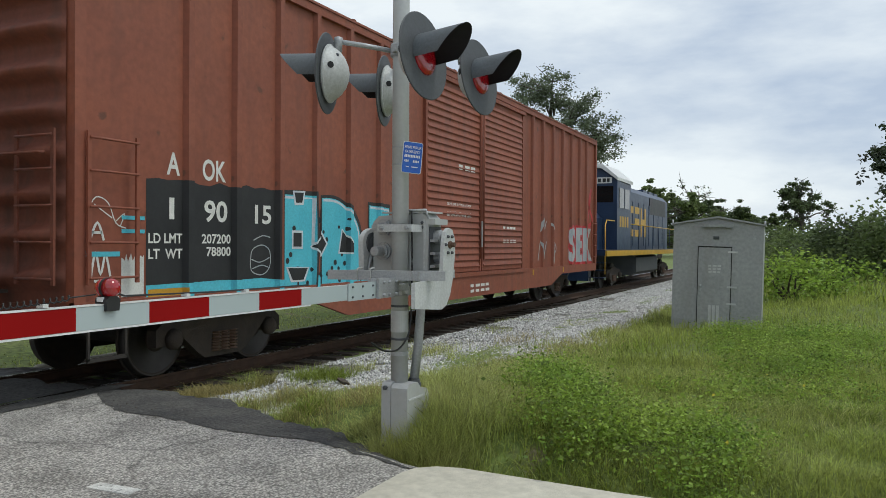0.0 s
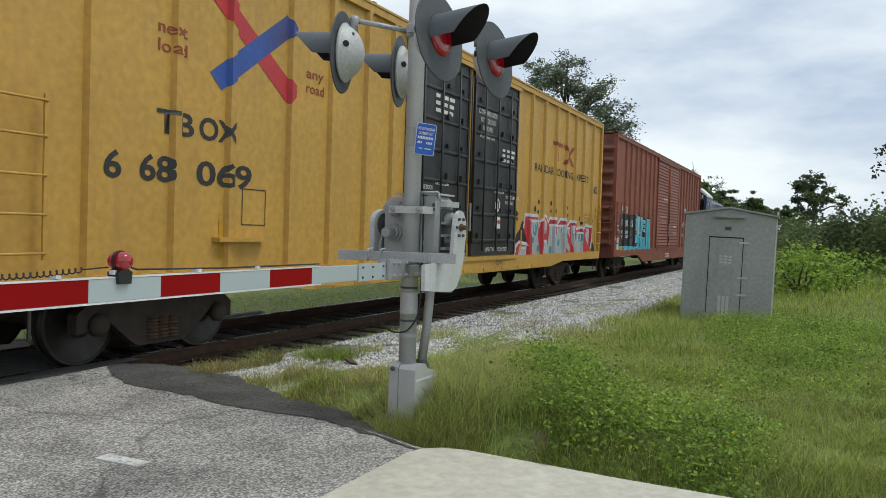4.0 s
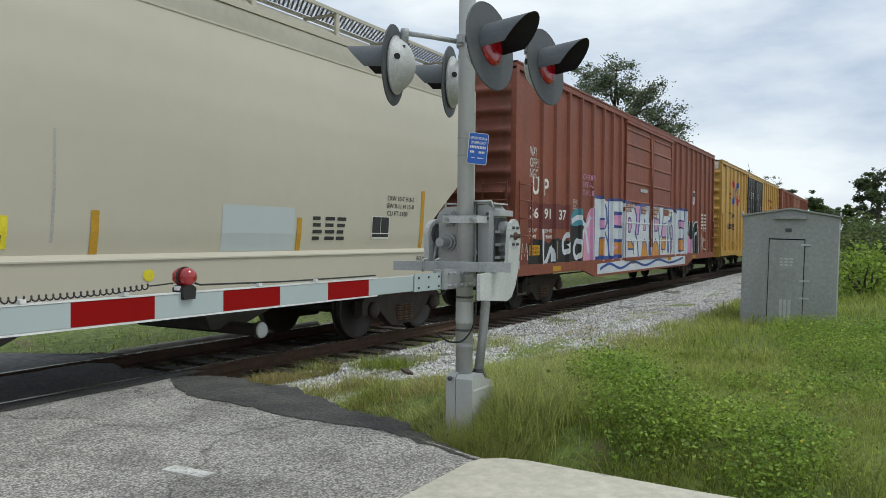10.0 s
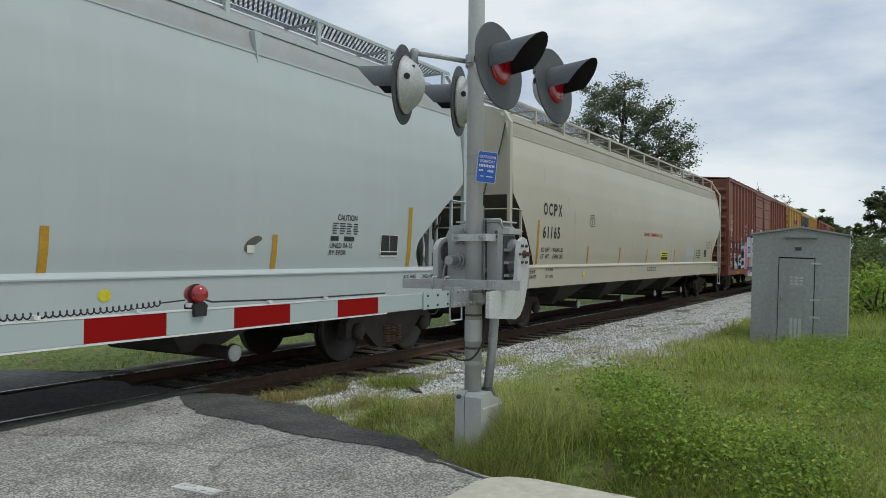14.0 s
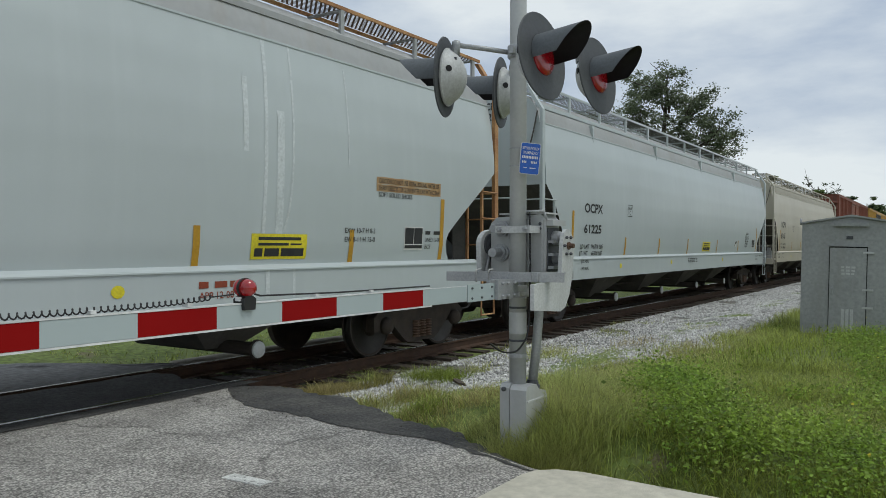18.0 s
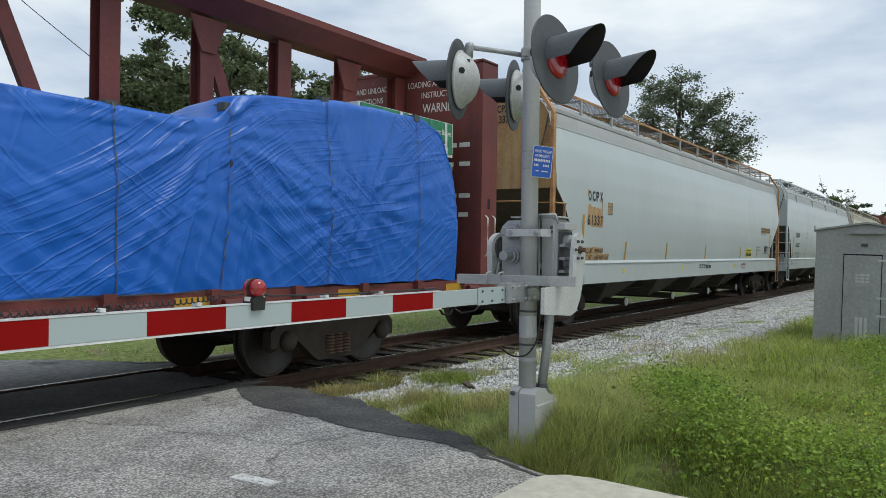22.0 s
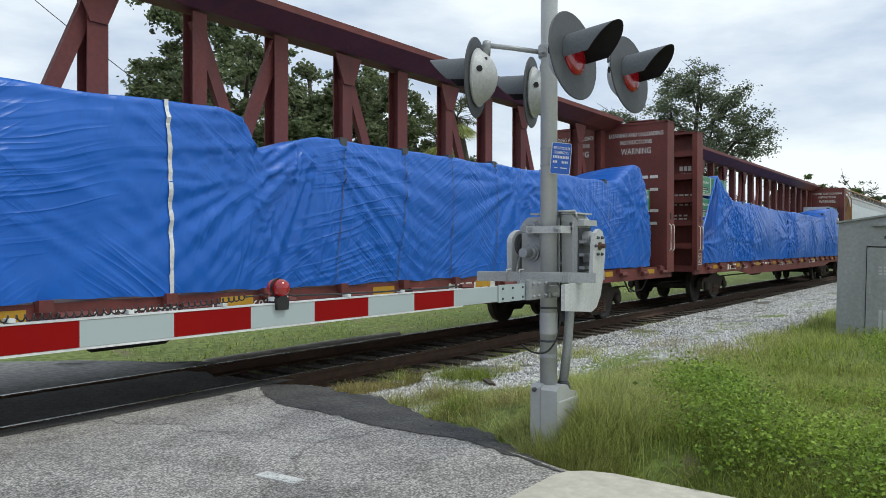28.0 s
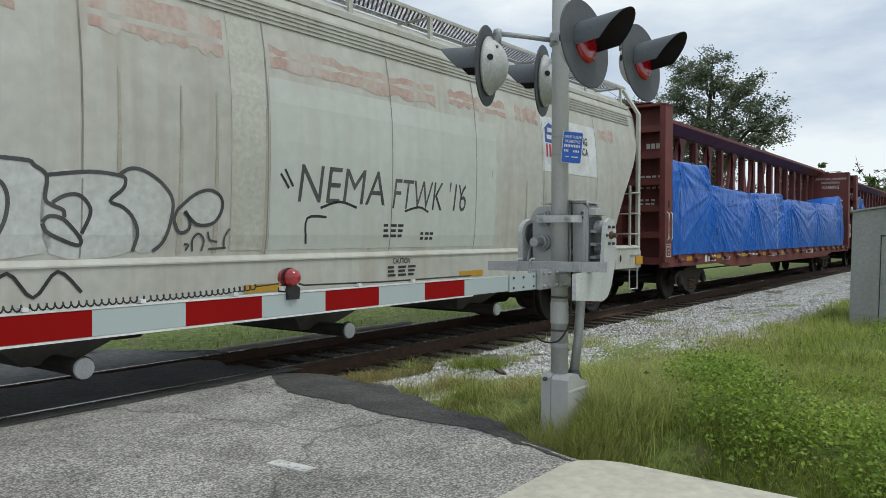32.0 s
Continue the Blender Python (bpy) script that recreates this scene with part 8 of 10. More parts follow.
# thin pale lines up the side sheet and across the sill
m_pale_streak = surf("off_white_streak", (0.60, 0.635, 0.645), (0.53, 0.57, 0.58), 0.3, scale=2)
for w, pts in ((0.07, [(14.72, 2.6), (14.73, 3.4)]), (0.11, [(15.22, 1.45), (15.23, 2.4), (15.24, 3.1)]), (0.05, [(14.98, 1.44), (15.0, 2.2), (15.02, 3.0), (15.06, 3.9)]), (0.03, [(15.30, 1.75), (15.37, 2.0), (15.42, 2.4), (15.44, 3.2), (15.46, 3.9)]), (0.025, [(16.40, 2.6), (16.41, 3.8)])):
    decal("wash_streak", stroke_bm([curve_pts(pts, False, 4)], w), m_pale_streak, h3, HSIDE, 0.003, "pale vertical streak")
for u, w in ((15.0, 0.06), (15.42, 0.04)):
    decal("wash_streak", rect_bm([(u, 1.02, u + w, 1.33)]), m_pale_streak, h3, SILL, 0.003)

# dirty grey hopper with graffiti at the tail of the view
m_strip = surf("yellowed_repaint", (0.50, 0.50, 0.44), (0.45, 0.445, 0.39), 0.5, scale=1.2, streak=(0.40, 0.37, 0.31), streak_amt=0.5)
m_panel = surf("grey_green_repaint", (0.545, 0.565, 0.525), (0.505, 0.525, 0.485), 0.5, scale=0.6, streak=(0.45, 0.44, 0.39), streak_amt=0.4, grain=0.04)
m_seam = surf("grimy_weld_seam", (0.20, 0.19, 0.17), (0.30, 0.28, 0.24), 0.7, scale=3)
m_grime = surf("brown_grime", (0.36, 0.33, 0.27), (0.43, 0.40, 0.34), 0.7, scale=4)
m_bubble = surf("thin_silver_spray", (0.56, 0.575, 0.56), (0.47, 0.475, 0.45), 0.5, scale=1.1)
CUT4 = [(1.34, 1.27), (1.5, 1.28), (1.9, 1.24), (2.35, 1.06), (3.2, 0.46), (3.5, 0.36), (5.0, 0.36)]
FRONT4 = [(1.34, 1.20), (1.50, 1.26), (1.68, 1.25), (1.97, 1.12), (2.42, 0.86), (2.78, 0.57), (3.10, 0.33), (3.52, 0.08), (5.0, 0.08)]
L = 20.2
h4 = hopper("covered_hopper", -93.5, L, "dirty grey covered hopper with black graffiti and a shield emblem", m_uphop, m_uphop, m_uphop, m_uphop, CUT4, FRONT4, line_z=4.05, sill_in=0.0)
for ob in h4.children:
    if ob.name.startswith("walkway_grating"):
        ob.data.materials[0] = m_gratingr
bm = bmesh.new()
for k in range(5):
    z = 3.83 + 0.05 * k
    add_box(bm, (0.4, hop_y(z) - 0.018, z), (L - 0.4, hop_y(z) + 0.02, z + 0.022))
part("eave_ribs", bm, m_uphop, h4)
for a, b, za, zb, sd in ((0.6, 7.6, 3.38, 3.66, 40), (8.2, 9.6, 3.36, 3.72, 41), (10.2, 13.1, 3.34, 3.60, 42), (13.4, 14.9, 3.40, 3.62, 43), (15.2, 15.9, 3.42, 3.64, 44), (18.2, 18.9, 3.38, 3.60, 45)):
    decal("faded_band", wavy(a, za, b, zb, 0.04, sd, 18, False), m_pink, h4, HSIDE, 0.003, "faded pink paint, worn thin")
decal("repaint_patch", poly_bm([[(10.16, 1.44), (14.55, 1.44), (14.57, 3.25), (12.16, 3.26), (10.16, 3.25)]]), m_panel, h4, HSIDE, 0.004, "pale grey-green repainted panel")
decal("repaint_patch", rect_bm([(9.66, 1.44, 10.10, 3.80)]), m_strip, h4, HSIDE, 0.004, "pale repaint strip")
for u in (2.1, 4.1, 6.1, 8.12, 10.13, 12.14, 14.03, 16.03, 18.06):
    decal("weld_seam", rect_bm([(u - 0.008, 1.40, u + 0.008, 3.82)]), m_seam, h4, HSIDE, 0.0055, "dark vertical weld seam")
for k in range(26):
    u = 0.8 + 18.4 * ((k * 0.618) % 1.0)
    zt = 2.2 + 1.5 * ((k * 0.381) % 1.0)
    decal("grime_streak", poly_bm([[(u - 0.03, 1.42), (u + 0.025, 1.42), (u + 0.012, zt), (u - 0.008, zt)]]), m_grime, h4, HSIDE, 0.0048 if not 10.2 < u < 14.5 else 0.0035, "brown grime streak")
decal("repaint_patch", rect_bm([(16.0, 2.66, 18.05, 3.58)]), m_armedge, h4, HSIDE, 0.005, "white panel behind the emblem")
decal("shield_border", poly_bm([[(16.04, 3.42), (16.25, 3.56), (16.46, 3.49), (16.67, 3.56), (16.88, 3.42), (16.90, 2.98), (16.72, 2.78), (16.46, 2.69), (16.20, 2.78), (16.02, 2.98)]]), m_gwhite, h4, HSIDE, 0.0065)
decal("shield_emblem", poly_bm([[(16.08, 3.40), (16.25, 3.52), (16.46, 3.45), (16.67, 3.52), (16.84, 3.40), (16.86, 3.0), (16.70, 2.82), (16.46, 2.74), (16.22, 2.82), (16.06, 3.0)]]), m_gwhite, h4, HSIDE, 0.008, "white, red and blue shield emblem")
decal("shield_field", poly_bm([[(16.11, 3.38), (16.26, 3.48), (16.46, 3.42), (16.66, 3.48), (16.81, 3.38), (16.82, 3.14), (16.10, 3.14)]]), m_gblue, h4, HSIDE, 0.010)
decal("shield_stripes", rect_bm([(16.115 + k * 0.105, 2.90 - 0.09 * (k in (2, 3, 4)), 16.175 + k * 0.105, 3.12) for k in range(7)]), m_gred, h4, HSIDE, 0.010)
for a, b in ((16.2, 3.32), (16.16, 3.2)):
    decal("emblem_bar", rect_bm([(a, b, 16.92 - (a - 16.0), b + 0.07)]), m_gwhite, h4, HSIDE, 0.012)
letters(h4, HSIDE, [("BUILDING", 16.98, 3.22, 0.14, 0.72), ("AMERICA", 17.02, 3.03, 0.14, 0.68)], m_paintk, "slogan", 0.010, 0.02)
decal("graffiti", text_bm("NEMA", 10.55, 1.96, 0.44, 1.45, fat=-0.004, shear=0.14), m_gink, h4, HSIDE, 0.006, "black spray tag")
decal("graffiti", text_bm("FTWK '16", 12.15, 1.93, 0.40, 1.6, fat=-0.004, shear=0.14), m_gink, h4, HSIDE, 0.006, "black spray tag")
decal("graffiti", stroke_bm([curve_pts(p, False, 4) for p in ([(10.3, 2.25), (10.42, 2.1)], [(10.36, 2.3), (10.48, 2.12)], [(10.9, 1.9), (11.2, 1.98), (11.5, 1.92)], [(10.7, 1.5), (10.7, 1.78), (11.0, 1.8)], [(13.6, 2.3), (13.66, 2.1)], [(12.4, 1.9), (12.7, 1.96), (12.9, 1.9)])], 0.03), m_paintk, h4, HSIDE, 0.006)
for pts in ([(6.75, 1.45), (6.7, 1.95), (6.95, 2.17), (7.61, 2.19), (7.82, 2.07), (7.8, 1.75), (7.8, 1.45)], [(7.86, 1.45), (7.82, 2.07), (8.19, 2.13), (8.5, 2.09), (8.5, 2.0), (8.4, 1.9), (8.58, 1.75), (8.58, 1.45)], [(8.62, 1.47), (8.56, 1.78), (8.40, 1.90), (8.49, 2.02), (8.52, 2.14), (8.69, 2.17), (8.87, 2.07), (8.98, 1.9), (8.96, 1.7), (8.80, 1.46)], [(9.08, 1.82), (9.23, 1.97), (9.40, 2.02), (9.52, 1.96), (9.53, 1.85), (9.45, 1.73), (9.3, 1.70), (9.15, 1.80)]):
    decal("graffiti", poly_bm([curve_pts(pts, True, 4)]), m_bubble, h4, HSIDE, 0.005, "pale bubble graffiti letter")
# outlines of the bubble letters, drawn in single sweeps of the can
for pts in (
        [(6.75, 1.45), (6.7, 1.95), (6.95, 2.17), (7.61, 2.19), (7.72, 2.15), (7.82, 2.07), (7.81, 1.89), (7.87, 1.84), (7.96, 1.80), (7.97, 1.74)],
        [(7.82, 2.08), (8.19, 2.13), (8.47, 2.11), (8.51, 2.06), (8.48, 1.99), (8.37, 1.89), (8.49, 1.84), (8.59, 1.75), (8.64, 1.61), (8.60, 1.45)],
        [(8.45, 2.12), (8.55, 2.18), (8.69, 2.17), (8.87, 2.07), (8.99, 1.92), (8.97, 1.71), (8.90, 1.53), (8.80, 1.45)],
        [(7.87, 1.86), (7.97, 1.92), (8.09, 1.93), (8.18, 1.85), (8.19, 1.76), (8.12, 1.61)],
        [(7.79, 1.70), (7.85, 1.75), (7.97, 1.72), (8.11, 1.57), (8.10, 1.51), (7.97, 1.55), (7.83, 1.62), (7.79, 1.69)],
        [(9.05, 1.84), (9.23, 1.98), (9.40, 2.03), (9.53, 1.97), (9.55, 1.85), (9.46, 1.72), (9.30, 1.69), (9.20, 1.74), (9.13, 1.82)],
        [(9.05, 1.84), (9.01, 1.74), (9.07, 1.62), (9.17, 1.65), (9.18, 1.74), (9.12, 1.82)],
        [(7.30, 2.02), (7.42, 2.02), (7.48, 1.99), (7.52, 1.88), (7.50, 1.71), (7.41, 1.52)]):
    decal("graffiti", stroke_bm([curve_pts(pts, False, 4)], 0.034), m_gink, h4, HSIDE, 0.008, "black graffiti outline")
for pts in ([(9.23, 1.44), (9.22, 1.55), (9.28, 1.61), (9.35, 1.55), (9.33, 1.44)], [(9.13, 1.51), (9.18, 1.50), (9.15, 1.45)], [(9.39, 1.63), (9.42, 1.55), (9.51, 1.53)], [(9.65, 1.66), (9.59, 1.57), (9.60, 1.46)], [(9.41, 1.46), (9.62, 1.47)]):
    decal("graffiti", stroke_bm([curve_pts(pts, False, 4)], 0.022), m_gink, h4, HSIDE, 0.008, "small black spray tag")
for words, u, z, h, w in (("AUB", 16.28, 1.76, 0.34, 0.62), ("DWC", 16.08, 1.46, 0.33, 0.78)):
    decal("graffiti", text_bm(words, u, z, h, w, fat=-0.015, shear=0.30), m_gink, h4, HSIDE, 0.007, "black spray tag")
decal("graffiti", stroke_bm([curve_pts(p, False, 4) for p in ([(15.72, 1.84), (16.05, 1.92)], [(15.80, 2.02), (15.98, 1.74)], [(15.82, 1.74), (15.95, 2.02)], [(16.0, 1.42), (16.35, 1.47), (16.6, 1.43)])], 0.03), m_gink, h4, HSIDE, 0.0085, "black spray star")
decal("sill_hole", poly_bm([[(19.16 + 0.045 * math.cos(a), 1.135 + 0.075 * math.sin(a)) for a in steps(0, 5.9, 12)]]), m_visorin, h4, SILL, 0.006, "dark oval hole in the sill")
decal("placard", rect_bm([(17.5, 1.48, 17.85, 1.78)]), m_paintw, h4, HSIDE, 0.005)
for a in (17.52, 17.68):
    decal("placard_field", rect_bm([(a, 1.52, a + 0.145, 1.76)]), m_paintk, h4, HSIDE, 0.007)
decal("green_tag", rect_bm([(17.6, 1.82, 17.78, 1.97)]), m_lemon, h4, HSIDE, 0.006)
decal("paper_tag", rect_bm([(18.0, 1.6, 18.3, 1.85)]), m_paintw, h4, HSIDE, 0.006)
letters(h4, HSIDE, [("INTERIOR LINING", 17.02, 1.65, 0.06, 0.44)], m_paintk, "stencil", 0.006)
decal("stencil_bars", bars_bm(12.0, 1.7, 3, 0.42, 0.035, 0.065), m_paintk, h4, HSIDE, 0.006)
decal("stencil_bars", bars_bm(12.75, 1.6, 2, 0.3, 0.035, 0.065), m_paintk, h4, HSIDE, 0.006)
letters(h4, SILL, [("CAUTION", 12.15, 1.24, 0.07, 0.34), ("2 INCH HF COMP SHOES", 17.6, 1.12, 0.06, 0.7)], m_paintk, "stencil", 0.006)
decal("stencil_bars", bars_bm(12.05, 1.18, 3, 0.6, 0.03, 0.05), m_paintk, h4, SILL, 0.006)
decal("graffiti", stroke_bm([curve_pts([(7.3, 1.1), (7.5, 1.3), (7.7, 1.1), (7.9, 1.3), (8.1, 1.12)], False, 4)], 0.03), m_paintk, h4, SILL, 0.006)
reflectors(h4, SILL, (13.6, 16.8, 9.8), 1.01, 1.09, 0.6)
boxp("yellow_step", (19.9, -1.63, 1.0), (20.25, -1.607, 1.16), m_painty, h4, "yellow painted step plate")


# ---- centerbeam flatcars with tarpaulin-covered loads ----
LOADS = []


def centerbeam(u0, L, label, posts, braces):
    car = car_base("centerbeam_flatcar", u0, L, label, tc=3.2)
    boxp("deck", (0.1, -1.46, 0.98), (L - 0.1, 1.46, 1.09), m_cb, car)
    for s in (-1, 1):
        bm = bmesh.new()
        add_prism(bm, [(0.0, 1.12), (0.0, 0.86), (4.2, 0.86), (5.6, 0.72), (L - 5.6, 0.72), (L - 4.2, 0.86), (L, 0.86), (L, 1.12)], 1, s * 1.52 if s < 0 else 1.45, -1.45 if s < 0 else 1.52)
        part("side_sill", bm, m_cb, car)
    n = 20
    for i in range(n):
        u = 0.9 + (L - 1.8) * i / (n - 1)
        bm = bmesh.new()
        add_box(bm, (u - 0.06, -1.60, 1.05), (u + 0.06, -1.50, 1.15))
        add_lathe(bm, (u + 0.12, -1.56, 1.0), (1, 0, 0), [(0, 0.045), (0.28, 0.045)], 8)
        part("winch", bm, m_cb, car)
    bm = bmesh.new()
    add_prism(bm, [(-0.46, 4.60), (-0.46, 4.69), (0.46, 4.69), (0.46, 4.60), (0.16, 4.40), (-0.16, 4.40)], 0, 0.4, L - 0.4)
    part("top_chord", bm, m_cb, car, "broad brown top chord", bevel=0.012)
    for i, u in enumerate(posts):
        w = 0.12 if i % 2 else 0.10
        bm = bmesh.new()
        add_box(bm, (u - w, -0.10, 1.08), (u + w, -0.085, 4.38))
        add_box(bm, (u - w, 0.085, 1.08), (u + w, 0.10, 4.38))
        add_box(bm, (u - 0.012, -0.085, 1.08), (u + 0.012, 0.085, 4.38))
        part("post", bm, m_cb, car)
        bm = bmesh.new()
        add_prism(bm, [(u - 0.28, 4.37), (u - 0.1, 3.95), (u + 0.1, 3.95), (u + 0.28, 4.37)], 1, -0.125, -0.105)
        if 0 < i < 17 and i % 2 == (1 if i < 9 else 0):
            part("gusset_plate", bm, m_cb, car)
        else:
            bm.free()
    for a, b, up in braces:
        z0, z1 = (1.2, 4.3) if up else (4.3, 1.2)
        d = Vector((b - a, 0, z1 - z0)).normalized()
        nrm = Vector((-d.z, 0, d.x)) * 0.085
        bm = bmesh.new()
        pts = [Vector((a, 0, z0)) + nrm, Vector((a, 0, z0)) - nrm, Vector((b, 0, z1)) - nrm, Vector((b, 0, z1)) + nrm]
        add_prism(bm, [(p.x, p.z) for p in pts], 1, -0.04, 0.04)
        part("diagonal_brace", bm, m_cb, car)
    for s in (-1, 1):
        def X(a):
            return a if s < 0 else L - a

        def bx(bm, a0, y0, z0, a1, y1, z1):
            add_box(bm, (min(X(a0), X(a1)), y0, z0), (max(X(a0), X(a1)), y1, z1))
        bm = bmesh.new()
        bx(bm, 0.36, -1.5, 1.0, 0.44, 1.5, 4.5)
        part("bulkhead_plate", bm, m_cb, car, "brown steel end bulkhead plate")
        for sy in (-1, 1):
            bm = bmesh.new()
            bx(bm, 0.0, sy * 1.58 if sy < 0 else 1.50, 0.98, 0.46, -1.50 if sy < 0 else 1.58, 4.52)
            bx(bm, 0.003, -1.502 if sy < 0 else 1.45, 0.983, 0.03, -1.45 if sy < 0 else 1.502, 4.517)
            part("bulkhead_post", bm, m_cb, car, bevel=0.012)
        for y in (-0.45, 0.45):
            bm = bmesh.new()
            bx(bm, 0.02, y - 0.09, 1.0, 0.36, y + 0.09, 4.48)
            part("bulkhead_stiffener", bm, m_cb, car)
        for k in range(6):
            z = 0.93 + k * 0.60
            bm = bmesh.new()
            bx(bm, 0.05, -1.5, z, 0.36, 1.5, z + 0.15)
            part("bulkhead_rib", bm, m_cb, car)
        bm = bmesh.new()
        bx(bm, 0.0, -1.58, 4.50, 0.46, 1.58, 4.55)
        part("bulkhead_cap", bm, m_cb, car)
        for a in (0.12, 0.34):
            tubep("handhold", [(X(a), -1.58, 1.48), (X(a), -1.63, 1.52), (X(a), -1.63, 2.08), (X(a), -1.58, 2.12)], 0.012, m_paintw, car, "white-painted handhold", 6)
        boxp("slot_plate", (min(X(0.2), X(0.27)), -1.586, 2.22), (max(X(0.2), X(0.27)), -1.579, 2.38), m_visorin, car)
        boxp("cap_rail", (min(X(0.1), X(0.3)), -1.2, 4.60), (max(X(0.1), X(0.3)), -0.5, 4.62), m_cb, car)
        for y in (-1.15, -0.6):
            boxp("cap_rail_foot", (min(X(0.18), X(0.22)), y, 4.551), (max(X(0.18), X(0.22)), y + 0.04, 4.60), m_cb, car)
    F = ((), (), lambda u, z: -1.58)
    letters(car, F, [("PLATE", 0.13, 1.30, 0.05, 0.19), ("C", 0.17, 1.16, 0.11, 0.11)], m_paintw, "stencil", 0.006)
    decal("stencil_frame", frame_box(0.09, 1.11, 0.36, 1.40, 0.012), m_paintw, car, F, 0.006)
    # instructions painted on the inner face of the front bulkhead
    for words, z, h, w in (("LOADING AND UNLOADING", 4.22, 0.10, 1.35), ("INSTRUCTIONS", 4.04, 0.10, 0.8), ("WARNING", 3.80, 0.15, 0.75)):
        for yc in (-0.8, 0.8):
            end_decal("instruction_text", text_bm(words, -w / 2, z, h, w, fat=0.01), L - 0.44, yc, 0, m_paintw, car)
    for k, z in enumerate((3.2, 2.9, 2.4, 2.1)):
        end_decal("instruction_bars", bars_bm(0.9, z, 1, 0.5, 0.07, 0.1, cuts=2, seed=k), L - 0.44, 0, 0, m_paintw, car)
    for k in range(4):
        end_decal("end_number_bar", rect_bm([(1.00 + k * 0.115, 3.58, 1.09 + k * 0.115, 3.70)]), 0.36, 0, 0, m_paintw, car)
    for k in range(5):
        end_decal("end_number_bar", rect_bm([(1.00 + k * 0.10, 3.40, 1.075 + k * 0.10, 3.51)]), 0.36, 0, 0, m_paintw, car)
    for k in range(4):
        end_decal("stencil_bars", bars_bm(0.85, 2.92 - 0.085 * k, 1, 0.58, 0.045, 0.1, cuts=4, seed=k), 0.36, 0, 0, m_paintw, car)
    for k in range(3):
        end_decal("stencil_bars", bars_bm(0.85, 2.38 - 0.085 * k, 1, 0.40, 0.045, 0.1, cuts=3, seed=k + 7), 0.36, 0, 0, m_paintw, car)
    G = ((), (), lambda u, z: -1.52)
    reflectors(car, G, [1.6 + 2.35 * k for k in range(10)], 0.98, 1.08, 0.42)
    decal("stencil_bars", rect_bm([(3.0 + k * 0.24, 0.92, 3.18 + k * 0.24, 1.08) for k in range(4)] + [(15.0 + k * 0.22, 0.92, 15.16 + k * 0.22, 1.06) for k in range(6)]), m_paintw, car, G, 0.005)
    decal("stencil_bars", bars_bm(6.0, 1.0, 1, 2.2, 0.06, 0.1, cuts=6), m_paintw, car, G, 0.005)
    letters(car, G, [("LD LMT 225700", 9.4, 0.93, 0.10, 1.1), ("LT WT 60300", 10.9, 0.93, 0.10, 0.9), ("EMPTY LOAD", 4.4, 0.93, 0.09, 0.8)], m_paintw, "stencil", 0.005)
    return car


